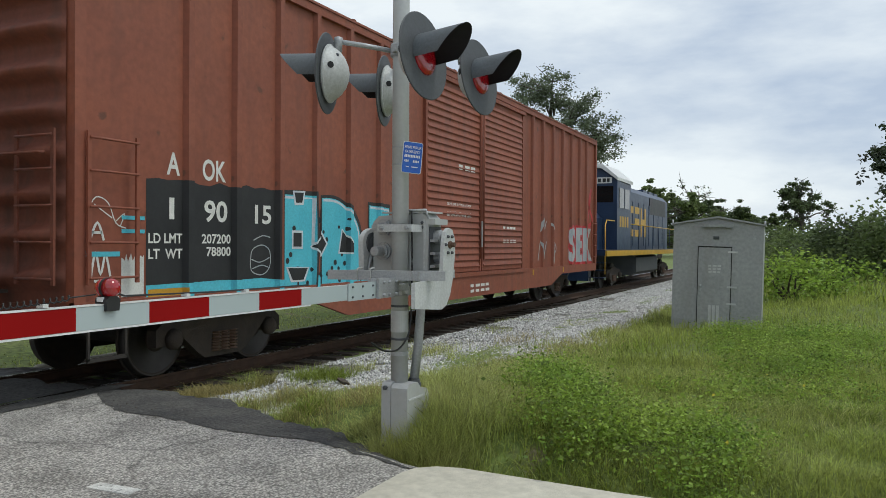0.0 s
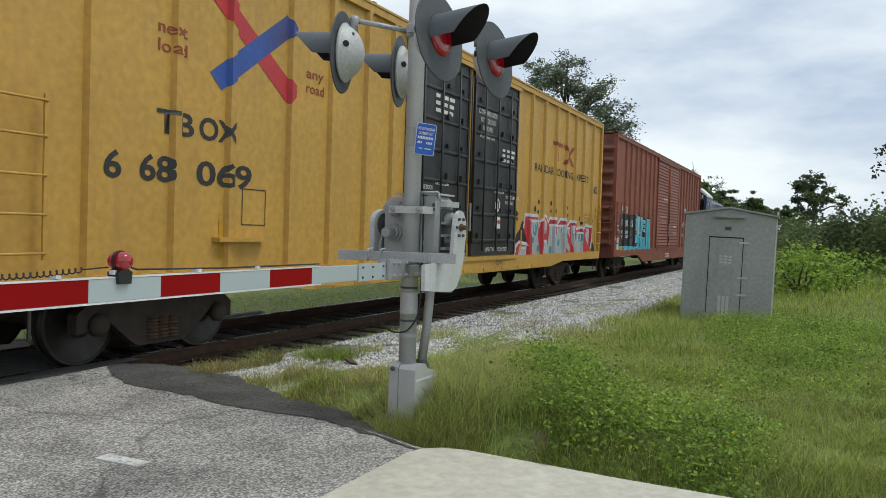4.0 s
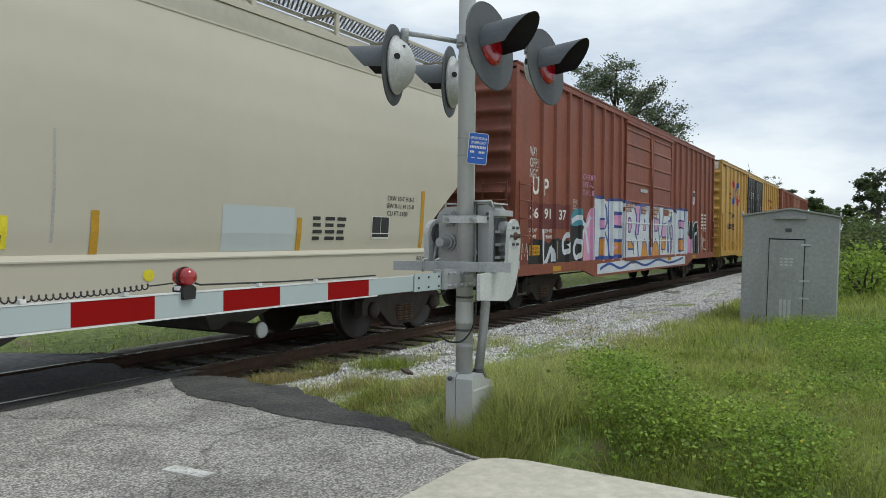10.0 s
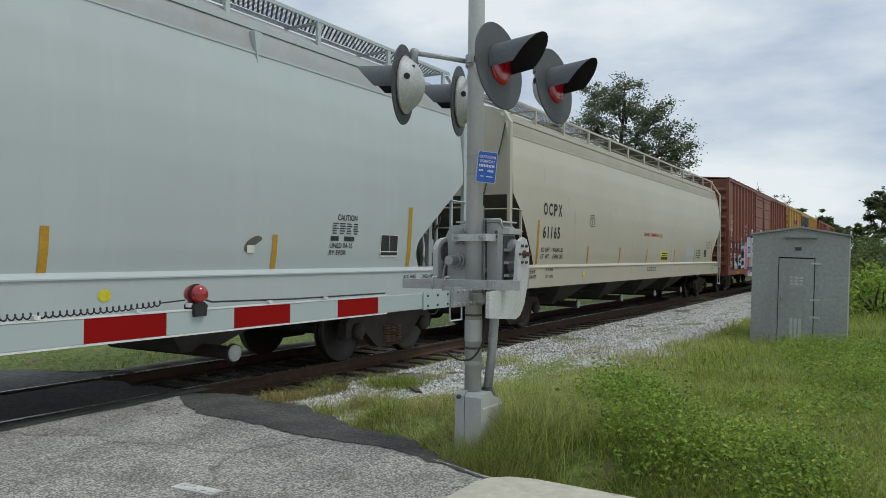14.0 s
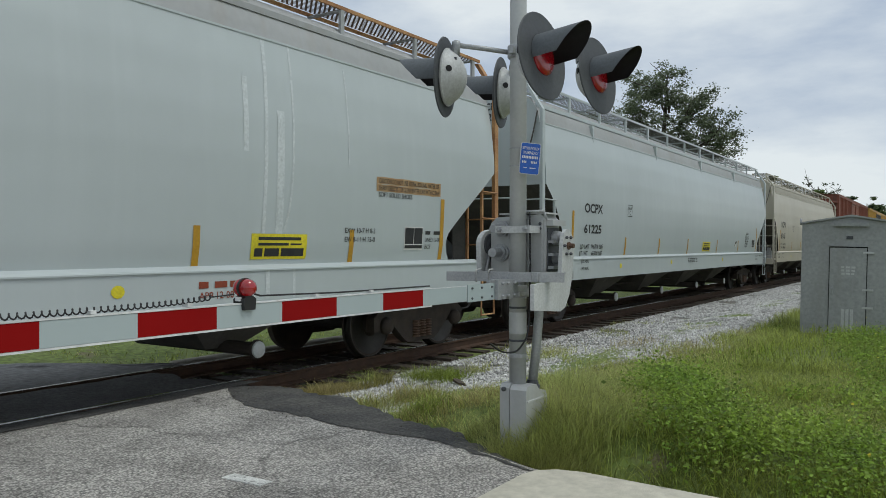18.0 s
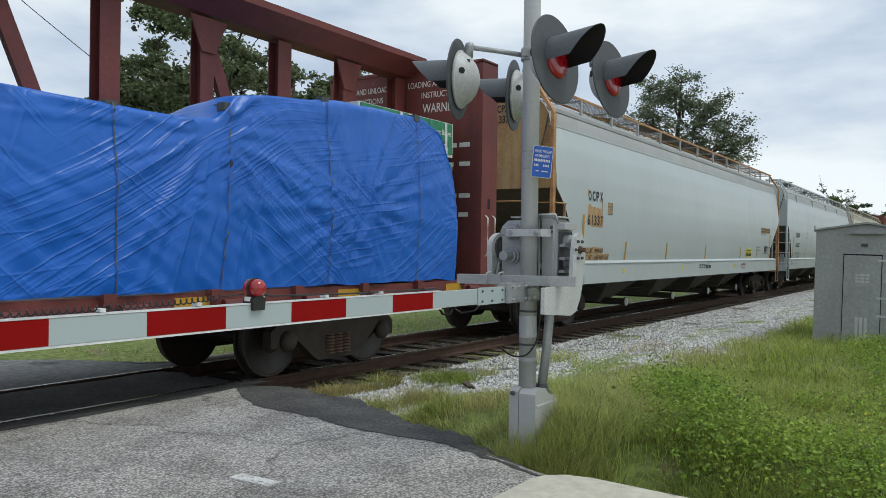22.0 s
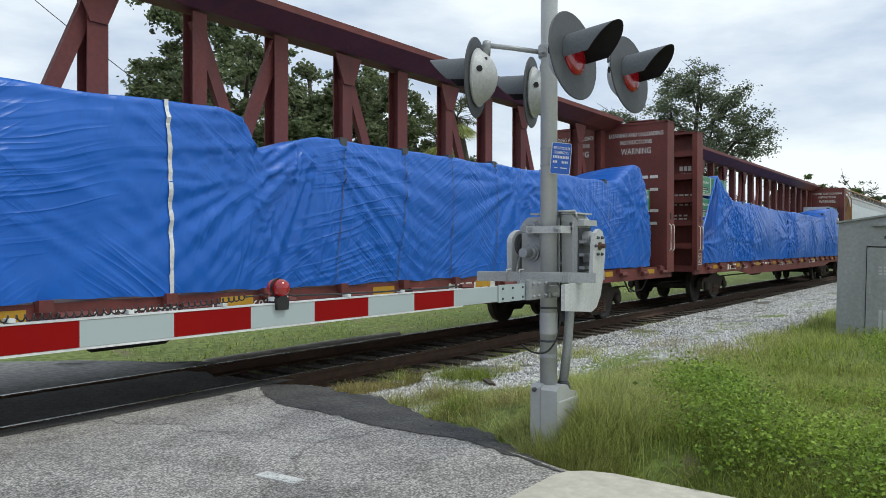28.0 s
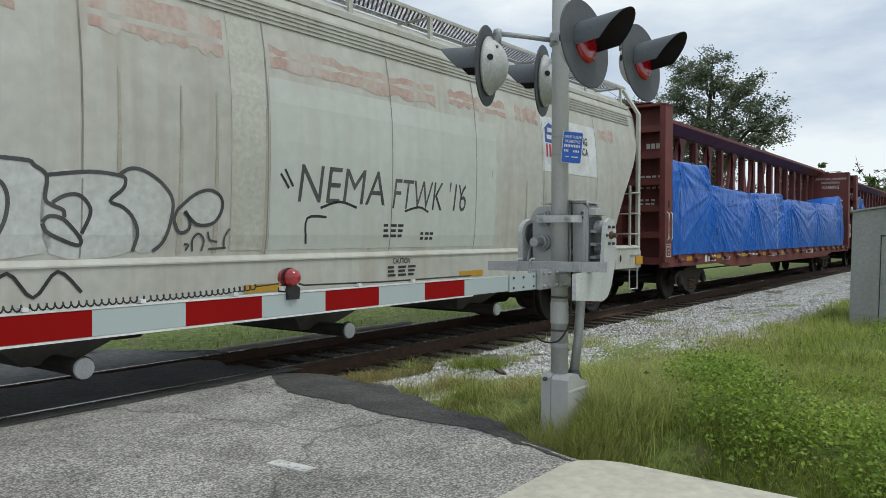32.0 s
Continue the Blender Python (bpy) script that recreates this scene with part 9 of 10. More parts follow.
def tarp(u0, L, prof, label, straps, white, seed, folds, flaps=()):
    """A tarpaulin laid over the near half of the load. prof: (u, height of its upper edge)."""
    t = thing("tarpaulin", (u0, YC, 0), label, "tarpaulin", "tarpaulins on the flatcars")
    LOADS.append((t, u0))
    ua, ub = prof[0][0], prof[-1][0]

    def top(u):
        for (a, za), (b, zb) in zip(prof, prof[1:]):
            if u <= b:
                return za + (zb - za) * max(0.0, u - a) / (b - a)
        return prof[-1][1]

    def at_uv(u, v):
        h = sum(top(min(max(u + d, ua), ub)) for d in (-0.06, 0, 0.06)) / 3
        if v < 0.7:
            s = v / 0.7
            z = 1.14 + (h - 1.14) * s
            w = 0.035 * noise.noise((u * 0.6, z * 0.8, seed)) + 0.007 * noise.noise((u * 3, z * 3, seed + 5))
            for fu, fz, reach in folds:                       # folds that fan out from a tie point
                dx, dz = u - fu, z - fz
                r = math.hypot(dx, dz) + 0.03
                an = math.atan2(dz, dx)
                fan = noise.noise((math.cos(an) * 4.5 + seed, math.sin(an) * 4.5, fu + 0.2 * r)) + 0.6 * noise.noise((math.cos(an) * 12 + seed, math.sin(an) * 12, fu))
                w -= 0.22 * min(1.0, r / 0.35) * math.exp(-(r / (1.15 * reach)) ** 1.3) * max(0.0, 0.26 - abs(fan))
            q = u * 0.75 + z * 1.25 + 0.5 * noise.noise((u * 0.6, z * 0.6, seed + 9))
            w -= 0.09 * max(0.0, 0.2 - abs(noise.noise((q * 3.4, (u - z) * 0.35, seed + 2)))) * max(0.0, 0.5 + 1.2 * noise.noise((u * 0.4, z * 0.5, seed + 3)))
            q2 = u * 1.3 - z * 0.6 + 0.4 * noise.noise((u * 0.5, z * 0.5, seed + 19))
            w -= 0.07 * max(0.0, 0.2 - abs(noise.noise((q2 * 3.0, (u + z) * 0.4, seed + 12)))) * max(0.0, 0.3 + 1.2 * noise.noise((u * 0.4, z * 0.5, seed + 23)))
            sag = 0.03 * math.sin(math.pi * s)
            y = -1.50 - 0.03 * (1 - s) - sag + w + 0.06 * s ** 4
        else:
            s = (v - 0.7) / 0.3
            y = -1.44 + 1.28 * s
            z = h + 0.03 * math.sin(math.pi * s) + 0.03 * noise.noise((u * 1.3, y * 2, seed + 8)) - 0.02 * (1 - s) - 0.16 * s
        if v < 0.04:
            z += 0.03 * noise.noise((u * 2.2, 0, seed))
        return Vector((u, y, z))

    nu, nv = int((ub - ua) / 0.045), 60
    bm, rows = bmesh.new(), []
    for j in range(nv + 1):
        row = []
        for i in range(-1, nu + 2):
            u = ua + (ub - ua) * min(max(i, 0), nu) / nu
            p = at_uv(u, j / nv)
            if i < 0 or i > nu:
                p = Vector((p.x + (0.06 if i < 0 else -0.06), -0.18, p.z - 0.02))
            row.append(bm.verts.new(p))
        rows.append(row)
    for a, b in zip(rows, rows[1:]):
        for i in range(len(a) - 1):
            bm.faces.new((a[i], a[i + 1], b[i + 1], b[i]))
    part("tarp_sheet", bm, m_tarp, t, smooth=True)
    for flap in flaps:                                        # a loose overlapping fold lying on the sheet
        bm, prev = bmesh.new(), None
        for u, za, zb in flap:
            cur = []
            for k in range(7):
                z = za + (zb - za) * k / 6
                v = 0.7 * (z - 1.14) / max(0.2, top(u) - 1.14)
                p = at_uv(u, min(max(v, 0.0), 0.69))
                cur.append(bm.verts.new(p + Vector((0, -0.02 - 0.045 * (k < 2) - 0.02 * noise.noise((u * 4, z * 4, 2)), 0))))
            if prev:
                for k in range(6):
                    bm.faces.new((prev[k], cur[k], cur[k + 1], prev[k + 1]))
            prev = cur
        bmesh.ops.solidify(bm, geom=bm.faces[:], thickness=0.008)
        part("tarp_flap", bm, m_tarp, t, "loose overlapping flap of the tarpaulin", smooth=True)
    for u, lean, mt in [(u, l, m_strapd) for u, l in straps] + [(u, 0.0, m_strapw) for u in white]:
        bm, prev = bmesh.new(), None
        hw = 0.006 if mt is m_strapd else 0.022
        for j in range(0, 36):
            v = j / 36 * 0.78
            pp = [at_uv(min(max(u + lean * v + d, ua), ub), v) for d in (-hw, hw)]
            cur = [bm.verts.new(p + Vector((0, -0.012, 0.006))) for p in pp]
            if prev:
                bm.faces.new((prev[0], prev[1], cur[1], cur[0]))
            prev = cur
        part("strap", bm, mt, t, "white load strap" if mt is m_strapw else "dark load strap")
        if mt is m_strapd:
            p = at_uv(min(max(u + lean * 0.7, ua), ub), 0.7)
            boxp("corner_protector", (p.x - 0.06, p.y - 0.02, p.z - 0.06), (p.x + 0.06, p.y + 0.1, p.z + 0.03), m_disc, t)
    return t


def packs(u0, a, b, z0, tiers, y0=-1.40, label="bundle of cement boards in green printed wrap"):
    for k in range(tiers):
        z = z0 + k * 0.60
        t = thing("board_bundle", (u0 + a, YC, z), label, "building boards", "bundles of boards on the flatcar")
        LOADS.append((t, u0 + a))
        bm = bmesh.new()
        add_box(bm, (0, y0, 0.06), (b - a, -0.18, 0.57))
        part("board_core", bm, m_boardw, t)
        half = (b - a) / 2
        for i in range(2):
            bm = bmesh.new()
            add_box(bm, (i * half + 0.03, y0 - 0.012, 0.10), (i * half + half - 0.03, y0 - 0.002, 0.56))
            w = part("wrap", bm, m_green, t, "green printed wrap")
            F = ((), (), lambda u, z: y0 - 0.012)
            c = i * half + 0.22
            decal("emblem", poly_bm([[(c + 0.12 * math.cos(q), 0.33 + 0.12 * math.sin(q)) for q in steps(0, 5.9, 16)]]), m_paintw, t, F, 0.004)
            decal("emblem", poly_bm([[(c + 0.09 * math.cos(q), 0.33 + 0.09 * math.sin(q)) for q in steps(0, 5.9, 16)]]), m_green, t, F, 0.006)
            decal("emblem", rect_bm([(c - 0.05, 0.27, c - 0.015, 0.39), (c + 0.015, 0.27, c + 0.05, 0.39)]), m_paintw, t, F, 0.008)
            letters(t, F, [("Cement Board", c + 0.2, 0.37, 0.085, 0.62)], m_paintw, "lettering", 0.004)
            decal("lettering_panel", rect_bm([(c + 0.2, 0.20, c + 0.75, 0.27)]), m_patch, t, F, 0.004)
            decal("lettering_bar", rect_bm([(c - 0.1, 0.165, c + 0.75, 0.18)]), m_paintw, t, F, 0.004)
            decal("lettering_bar", bars_bm(c - 0.12, 0.112, 1, half - 0.3, 0.016, 0.1, cuts=5, seed=i + k), m_paintw, t, F, 0.004)
            decal("lettering_bar", bars_bm(c + 0.3, 0.222, 1, 0.4, 0.02, 0.1, cuts=3, seed=i), m_paintw, t, F, 0.006)
            decal("wrap_tape", poly_bm([[(i * half + half - 0.22, 0.10), (i * half + half - 0.16, 0.10), (i * half + half - 0.18, 0.56), (i * half + half - 0.24, 0.56)]]), m_boardw, t, F, 0.005, "pale wrinkled tape on the wrap")
            decal("wrap_strap", rect_bm([(i * half + 0.45, 0.07, i * half + 0.465, 0.565)]), m_strapd, t, F, 0.008)
        # wrapped end
        bm = bmesh.new()
        add_box(bm, (b - a - 0.002, y0 + 0.04, 0.1), (b - a + 0.008, -0.3, 0.55))
        part("wrap_end", bm, m_green, t)
        for u in (0.15, (b - a) / 2, b - a - 0.25):
            boxp("spacer", (u, y0 + 0.02, 0.0), (u + 0.09, -0.2, 0.06), m_wood, t)


L1, L2 = 24.09, 24.32
posts = [1.32 + 1.303 * i for i in range(18)]
br = [(posts[i], posts[i + 1], True) for i in (0, 2, 4, 6, 8)] + [(posts[i], posts[i + 1], False) for i in (8, 10, 12, 14, 16)]
cb1 = centerbeam(-45.75, L1, "brown centerbeam flatcar loaded with blue-tarped building boards", posts, br)
cb2 = centerbeam(-71.84, L2, "brown centerbeam flatcar loaded with blue-tarped bundles", [p + 0.1 for p in posts], [(a + 0.1, b + 0.1, c) for a, b, c in br])
packs(-45.75, 0.50, 3.30, 1.12, 4)
packs(-45.75, 21.0, 23.22, 1.12, 4, y0=-1.30)
packs(-71.84, 21.2, 23.45, 1.12, 3, y0=-1.30, label="bundle of boards in green and white wrap")
tarp(-45.75, L1, [(0.56, 1.72), (1.3, 2.45), (2.20, 3.62), (2.32, 3.60), (3.0, 3.2), (3.66, 2.98), (6.2, 2.97), (7.7, 2.95), (8.9, 2.90), (10.7, 2.90), (11.3, 2.93), (11.75, 2.87), (11.92, 2.52), (12.1, 2.92), (12.3, 2.94), (18.2, 2.87), (18.6, 2.92), (18.85, 3.22), (20.5, 3.40), (22.2, 3.44), (22.7, 3.30), (23.0, 2.75)], "blue tarpaulin over boards, bunched and peaked at one end", [(4.7, 0.3), (5.9, 0.0), (7.1, 0.1), (8.3, 0.0), (9.6, 0.0), (10.8, 0.1), (13.6, 0.0), (14.9, 0.0), (16.2, 0.1), (17.4, 0.0), (18.6, 0.2), (20.2, 0.0), (22.0, 0.1)], [], 3.0, [(4.21, 1.68, 0.9), (5.29, 1.66, 0.8), (3.68, 2.85, 1.2), (2.26, 3.5, 1.1), (0.5, 1.7, 1.3), (10.9, 1.9, 1.1), (12.0, 2.5, 0.9), (15.6, 2.7, 1.2), (18.5, 2.75, 1.6), (20.8, 2.1, 1.0)], [[(0.58, 1.72, 1.76), (0.8, 1.82, 1.94), (1.1, 1.92, 2.22), (1.35, 2.0, 2.48), (1.5, 2.08, 2.68), (1.62, 2.5, 2.84), (1.8, 2.77, 3.08), (2.0, 3.02, 3.32), (2.16, 3.3, 3.54)]])
tarp(-71.84, L2, [(0.56, 3.25), (0.8, 3.38), (2.0, 3.36), (3.3, 3.42), (3.46, 3.30), (3.62, 2.92), (7.2, 2.88), (10.2, 2.98), (11.1, 3.02), (11.35, 2.94), (11.5, 2.62), (11.9, 2.74), (12.4, 2.88), (20.6, 2.92), (21.2, 2.97), (21.7, 3.22), (22.1, 3.38), (22.4, 3.36), (22.65, 3.1), (22.85, 2.5)], "blue tarpaulin over bundles, cinched by straps", [(0.95, 0.15), (2.2, 0.0), (3.7, 1.1), (4.6, 0.7), (6.1, 0.35), (7.2, 0.2), (8.5, 0.1), (12.6, 0.4), (13.8, 0.4), (15.0, 0.2), (16.2, 0.2), (18.0, 0.1), (20.6, 0.0)], [10.4], 8.0, [(11.35, 2.3, 0.8), (3.6, 2.7, 1.6), (1.0, 3.3, 0.8), (12.4, 2.8, 1.8), (7.6, 2.7, 1.3), (17.0, 2.6, 1.2), (22.0, 2.4, 1.0)])


# a white-wrapped bundle that shows where the sheets part
wrap = thing("board_bundle", (-45.75 + 11.72, YC, 1.12), "white-wrapped bundle showing between two tarpaulin sheets", "building boards", "bundles of boards on the flatcar")
LOADS.append((wrap, -45.75 + 11.72))
boxp("board_core", (0.0, -1.40, 0.0), (0.5, -0.2, 1.66), m_paintw, wrap, "white plastic wrap", bevel=0.03)

# ---- locomotive at the head ----
LL = 17.6
loco = thing("locomotive", (111.5, YC, 0), "dark blue diesel locomotive with yellow stripe and white cab roof", "locomotive")
CARS.append((loco, 111.5))
for x in (3.2, LL - 3.2):
    truck(loco, x)
coupler(loco, 0, -1)
boxp("frame", (0.1, -1.5, 1.25), (LL - 0.1, 1.5, 1.45), m_loco, loco)
boxp("sill_stripe", (0.1, -1.56, 1.22), (LL - 0.1, -1.503, 1.42), m_locoy, loco, "yellow sill stripe")
bm = bmesh.new()
add_prism(bm, [(-0.95, 1.45), (-0.95, 3.9), (-0.7, 4.15), (0.7, 4.15), (0.95, 3.9), (0.95, 1.45)], 0, 4.3, LL - 1.2)
hood = part("long_hood", bm, m_loco, loco, bevel=0.03)
for i in range(9):
    boxp("hood_door", (4.8 + i * 1.25, -0.97, 1.6), (5.9 + i * 1.25, -0.952, 3.5), m_loco, hood)
for i in range(3):
    boxp("radiator_fan", (11.5 + i * 1.4, -0.6, 4.16), (12.6 + i * 1.4, 0.6, 4.3), m_loco, hood)
boxp("radiator_grille", (11.2, -0.98, 3.1), (15.6, -0.955, 3.9), m_black, hood)
bm = bmesh.new()
add_prism(bm, [(-1.5, 1.45), (-1.5, 4.0), (-0.9, 4.45), (0.9, 4.45), (1.5, 4.0), (1.5, 1.45)], 0, 1.9, 4.3)
cab = part("cab", bm, m_loco, loco, bevel=0.03)
bm = bmesh.new()
add_prism(bm, [(-1.54, 4.0), (-0.92, 4.47), (0.92, 4.47), (1.54, 4.0), (1.54, 4.12), (0.96, 4.62), (-0.96, 4.62), (-1.54, 4.12)], 0, 1.75, 4.5)
part("cab_roof", bm, m_armedge, cab, "white cab roof")
for a, b in ((2.2, 3.0), (3.15, 3.95)):
    boxp("cab_window", (a, -1.52, 3.0), (b, -1.503, 3.75), m_glass, cab)
for y0, y1 in ((-1.35, -0.75), (0.75, 1.35)):
    boxp("end_window", (1.885, y0, 3.2), (1.898, y1, 3.8), m_glass, cab)
boxp("number_board", (1.87, -1.3, 3.9), (1.9, -0.5, 4.12), m_armedge, cab, "white number board")
end_decal("number_bars", rect_bm([(0.6, 3.94, 0.72, 4.08), (0.78, 3.94, 0.9, 4.08), (0.96, 3.94, 1.08, 4.08), (1.12, 3.94, 1.22, 4.08)]), 1.87, 0, 0, m_paintk, loco)
bm = bmesh.new()
add_prism(bm, [(-0.95, 1.45), (-0.95, 2.6), (-0.7, 2.85), (0.7, 2.85), (0.95, 2.6), (0.95, 1.45)], 0, 0.7, 1.9)
part("short_hood", bm, m_loco, loco, bevel=0.03)
F = ((), (), lambda u, z: -0.972)
decal("emblem", rect_bm([(6.6, 2.0, 7.4, 2.3), (6.6, 3.0, 7.4, 3.3), (6.6, 2.3, 6.9, 3.0), (7.7, 2.0, 8.7, 2.3), (7.7, 2.5, 8.7, 2.8), (7.7, 3.0, 8.7, 3.3), (9.0, 2.0, 9.3, 3.3), (9.9, 2.0, 10.2, 3.3), (9.3, 2.5, 9.9, 2.8)]), m_locoy, loco, F, 0.006, "large yellow block emblem")
decal("cab_number_bars", rect_bm([(2.3 + k * 0.42, 2.3, 2.58 + k * 0.42, 2.7) for k in range(4)]), m_locoy, loco, ((), (), lambda u, z: -1.502), 0.006)
bm = bmesh.new()
add_prism(bm, [(-1.35, 0.5), (-1.35, 1.1), (-1.1, 1.25), (1.1, 1.25), (1.35, 1.1), (1.35, 0.5), (1.1, 0.35), (-1.1, 0.35)], 0, 6.2, 11.2)
part("fuel_tank", bm, m_disc, loco, "grey fuel tank", bevel=0.03)
tubep("handrail", [(4.4, -1.48, 2.45), (LL - 0.4, -1.48, 2.45)], 0.02, m_locoy, loco, "yellow handrail")
for i in range(9):
    tubep("handrail_post", [(4.5 + i * 1.55, -1.48, 1.45), (4.5 + i * 1.55, -1.48, 2.45)], 0.016, m_loco, loco)
bm = bmesh.new()
for k in range(4):
    add_box(bm, (0.15, -1.45, 0.45 + 0.27 * k), (0.45, -0.9, 0.48 + 0.27 * k))
add_box(bm, (0.1, -0.9, 0.35), (0.5, 0.9, 1.25))
part("rear_steps", bm, m_loco, loco)
tubep("step_rail", [(0.15, -1.48, 0.6), (0.15, -1.48, 2.3), (0.7, -1.4, 2.5), (1.7, -1.45, 2.5)], 0.02, m_locoy, loco)


# ---- plants, trees, the house beyond the line ----
def leafmat(name, c1, c2, island=0.35, scale=0.6):
    m = surf(name, c1, c2, 0.6, scale=scale, grain=0.0, island=island)
    b = m.node_tree.nodes["Principled BSDF"]
    b.inputs["Subsurface Weight"].default_value = 0.0
    n, l = m.node_tree.nodes, m.node_tree.links
    tr, mx, out = n.new("ShaderNodeBsdfTranslucent"), n.new("ShaderNodeMixShader"), n["Material Output"]
    l.new(b.inputs["Base Color"].links[0].from_socket, tr.inputs[0])
    mx.inputs[0].default_value = 0.48
    l.new(b.outputs[0], mx.inputs[1])
    l.new(tr.outputs[0], mx.inputs[2])
    l.new(mx.outputs[0], out.inputs[0])
    return m


m_grass = leafmat("fresh_grass_blades", (0.240, 0.305, 0.052), (0.325, 0.365, 0.085), 0.6)
m_dry = leafmat("yellowing_grass_blades", (0.450, 0.455, 0.170), (0.330, 0.390, 0.105), 0.55)
m_straw = leafmat("brown_straw_blades", (0.400, 0.335, 0.150), (0.300, 0.290, 0.095), 0.55)
m_weed = leafmat("weed_leaves", (0.165, 0.275, 0.038), (0.300, 0.400, 0.070), 0.6, 1.5)
m_oak = leafmat("oak_leaves", (0.125, 0.155, 0.095), (0.155, 0.185, 0.115), 0.45, 0.5)
m_oakd = leafmat("dark_oak_leaves", (0.085, 0.120, 0.052), (0.115, 0.148, 0.068), 0.45, 0.3)
m_oakl = leafmat("light_leaves", (0.115, 0.165, 0.055), (0.150, 0.190, 0.070), 0.4, 0.3)
m_deep = leafmat("deep_green_leaves", (0.050, 0.072, 0.036), (0.070, 0.092, 0.046), 0.4, 0.5)
m_live = leafmat("live_oak_leaves", (0.145, 0.180, 0.090), (0.185, 0.215, 0.115), 0.45, 0.4)
m_moss = leafmat("hanging_moss", (0.095, 0.10, 0.085), (0.075, 0.08, 0.065), 0.3)
m_bark = surf("oak_bark", (0.055, 0.045, 0.037), (0.085, 0.072, 0.060), 0.9, scale=3, bump=0.6, bscale=12)
m_palm = leafmat("palm_fronds", (0.060, 0.085, 0.028), (0.10, 0.105, 0.045), 0.4)


def lay_z(x, y):
    return bed_z(x, y) if y > 2.7 and bed_keep(x, y) else ground_z(x, y)


def blades(name, pts, heights, width, lean, material, label):
    """Thin arching blades, each bent over in its own direction."""
    n = len(pts)
    z = np.array([lay_z(a, b) for a, b in pts])
    a = rng.uniform(0, 2 * np.pi, n)
    d = np.stack([np.cos(a), np.sin(a)], 1)
    w = width * rng.uniform(0.6, 1.4, n) / 2
    tw = a + np.pi / 2 + rng.normal(0, 0.5, n)
    s = np.stack([np.cos(tw), np.sin(tw)], 1) * w[:, None]
    bend = lean * rng.uniform(0.15, 1.5, n)
    h = heights
    out = np.zeros((n, 7, 3))
    for i, (k, sgn, wk) in enumerate(((0, 1, 1), (0, -1, 1), (0.4, 1, 0.9), (0.4, -1, 0.9), (0.75, 1, 0.65), (0.75, -1, 0.65), (1.0, 0, 0))):
        out[:, i, :2] = pts + d * (h * bend * k ** 1.8)[:, None] + s * (sgn * wk)
        out[:, i, 2] = z - 0.02 + h * (k - 0.22 * np.minimum(bend, 1.8) * k ** 2.5)
    f = np.array([(0, 1, 3), (0, 3, 2), (2, 3, 5), (2, 5, 4), (4, 5, 6)])
    faces = (f[None] + (np.arange(n) * 7)[:, None, None]).reshape(-1, 3)
    return tagged(raw(name, out, faces, material), label, "grass", "", "stuff")


def clear(x, y):
    """Where grass can stand: off the pavements, off the shelter and the signal's foot."""
    if x < 4.95 and y < 2.6:
        return False
    if y > 2.2 and x < edge_x(min(y, 6.7)) + (0.06 if y < 2.9 else min(0.86, 0.06 + 0.75 * (y - 2.9))):
        return False
    if 16.25 < x < 18.4 and 0.8 < y < 2.55:
        return False
    return True


def field(n, x0, x1, y0, y1, power=1.0, keep=None):
    x = x0 + (x1 - x0) * rng.random(n) ** power
    y = rng.uniform(y0, y1, n)
    ok = [clear(a, b) and (keep is None or keep(a, b)) for a, b in zip(x, y)]
    return np.stack([x, y], 1)[ok]


def tall(pts, lo, hi, scale=0.8):
    return np.array([lo + (hi - lo) * min(1, max(0, 0.5 + 0.9 * noise.noise((a * scale, b * scale, 11)))) for a, b in pts]) * rng.uniform(0.6, 1.15, len(pts))


def weedy(a, b):
    """How thickly broad-leaved weeds stand: a dense mat off the mast, patches further on."""
    mat = 1.15 * math.exp(-((a - 6.7) ** 2 / 1.7 + (b - 1.95 - 0.3 * (a - 6.7)) ** 2 / 0.13)) + 0.6 * math.exp(-((a - 6.2) ** 2 / 0.5 + (b - 0.8) ** 2 / 0.35)) + 0.7 * math.exp(-((a - 12.5) ** 2 / 6 + (b - 0.2) ** 2 / 1.5))
    return 1.0 * mat + 0.55 * noise.noise((a * 0.75, b * 0.95, 20)) + 0.30 * noise.noise((a * 2.3, b * 2.3, 21)) - (0.10 if b < 1.4 else 0.25)


def not_dry(a, b):
    return b < min(bed_edge(a) + 0.1, 3.0 + 0.5 * noise.noise((a * 0.5, b * 0.5, 1)) - max(0, 0.28 * (7.5 - a)))


p = field(84000, 4.75, 11.5, -3.2, 3.6, 1.15, lambda a, b: not_dry(a, b) and weedy(a, b) < 0.80)
blades("verge_grass", p, tall(p, 0.05, 0.28, 1.6), 0.0058, 1.1, m_grass, "fresh green verge grass, knee high in places")
p = field(16000, 4.75, 10.5, -2.5, 3.3, 1.2, lambda a, b: b < bed_edge(a) and noise.noise((a * 0.7, b * 0.7, 31)) > -0.2)
blades("straw_grass", p, tall(p, 0.08, 0.34, 1.2), 0.004, 1.3, m_dry, "yellow straw blades among the green grass")
p = field(34000, 11, 24, -9, 3.2, 1.2)
blades("far_verge_grass", p, tall(p, 0.10, 0.36, 1.1), 0.010, 0.9, m_grass, "green verge grass")
p = field(26000, 22, 75, -30, 2.6, 1.3)
blades("distant_grass", p, tall(p, 0.2, 0.45), 0.04, 0.5, m_grass, "distant green grass")
p = field(22000, 4.75, 9.6, 1.9, 4.6, 1.0, lambda a, b: not not_dry(a, b) and b < bed_edge(a) + 0.35 and noise.noise((a * 0.8, b * 0.8, 4)) > -0.3)
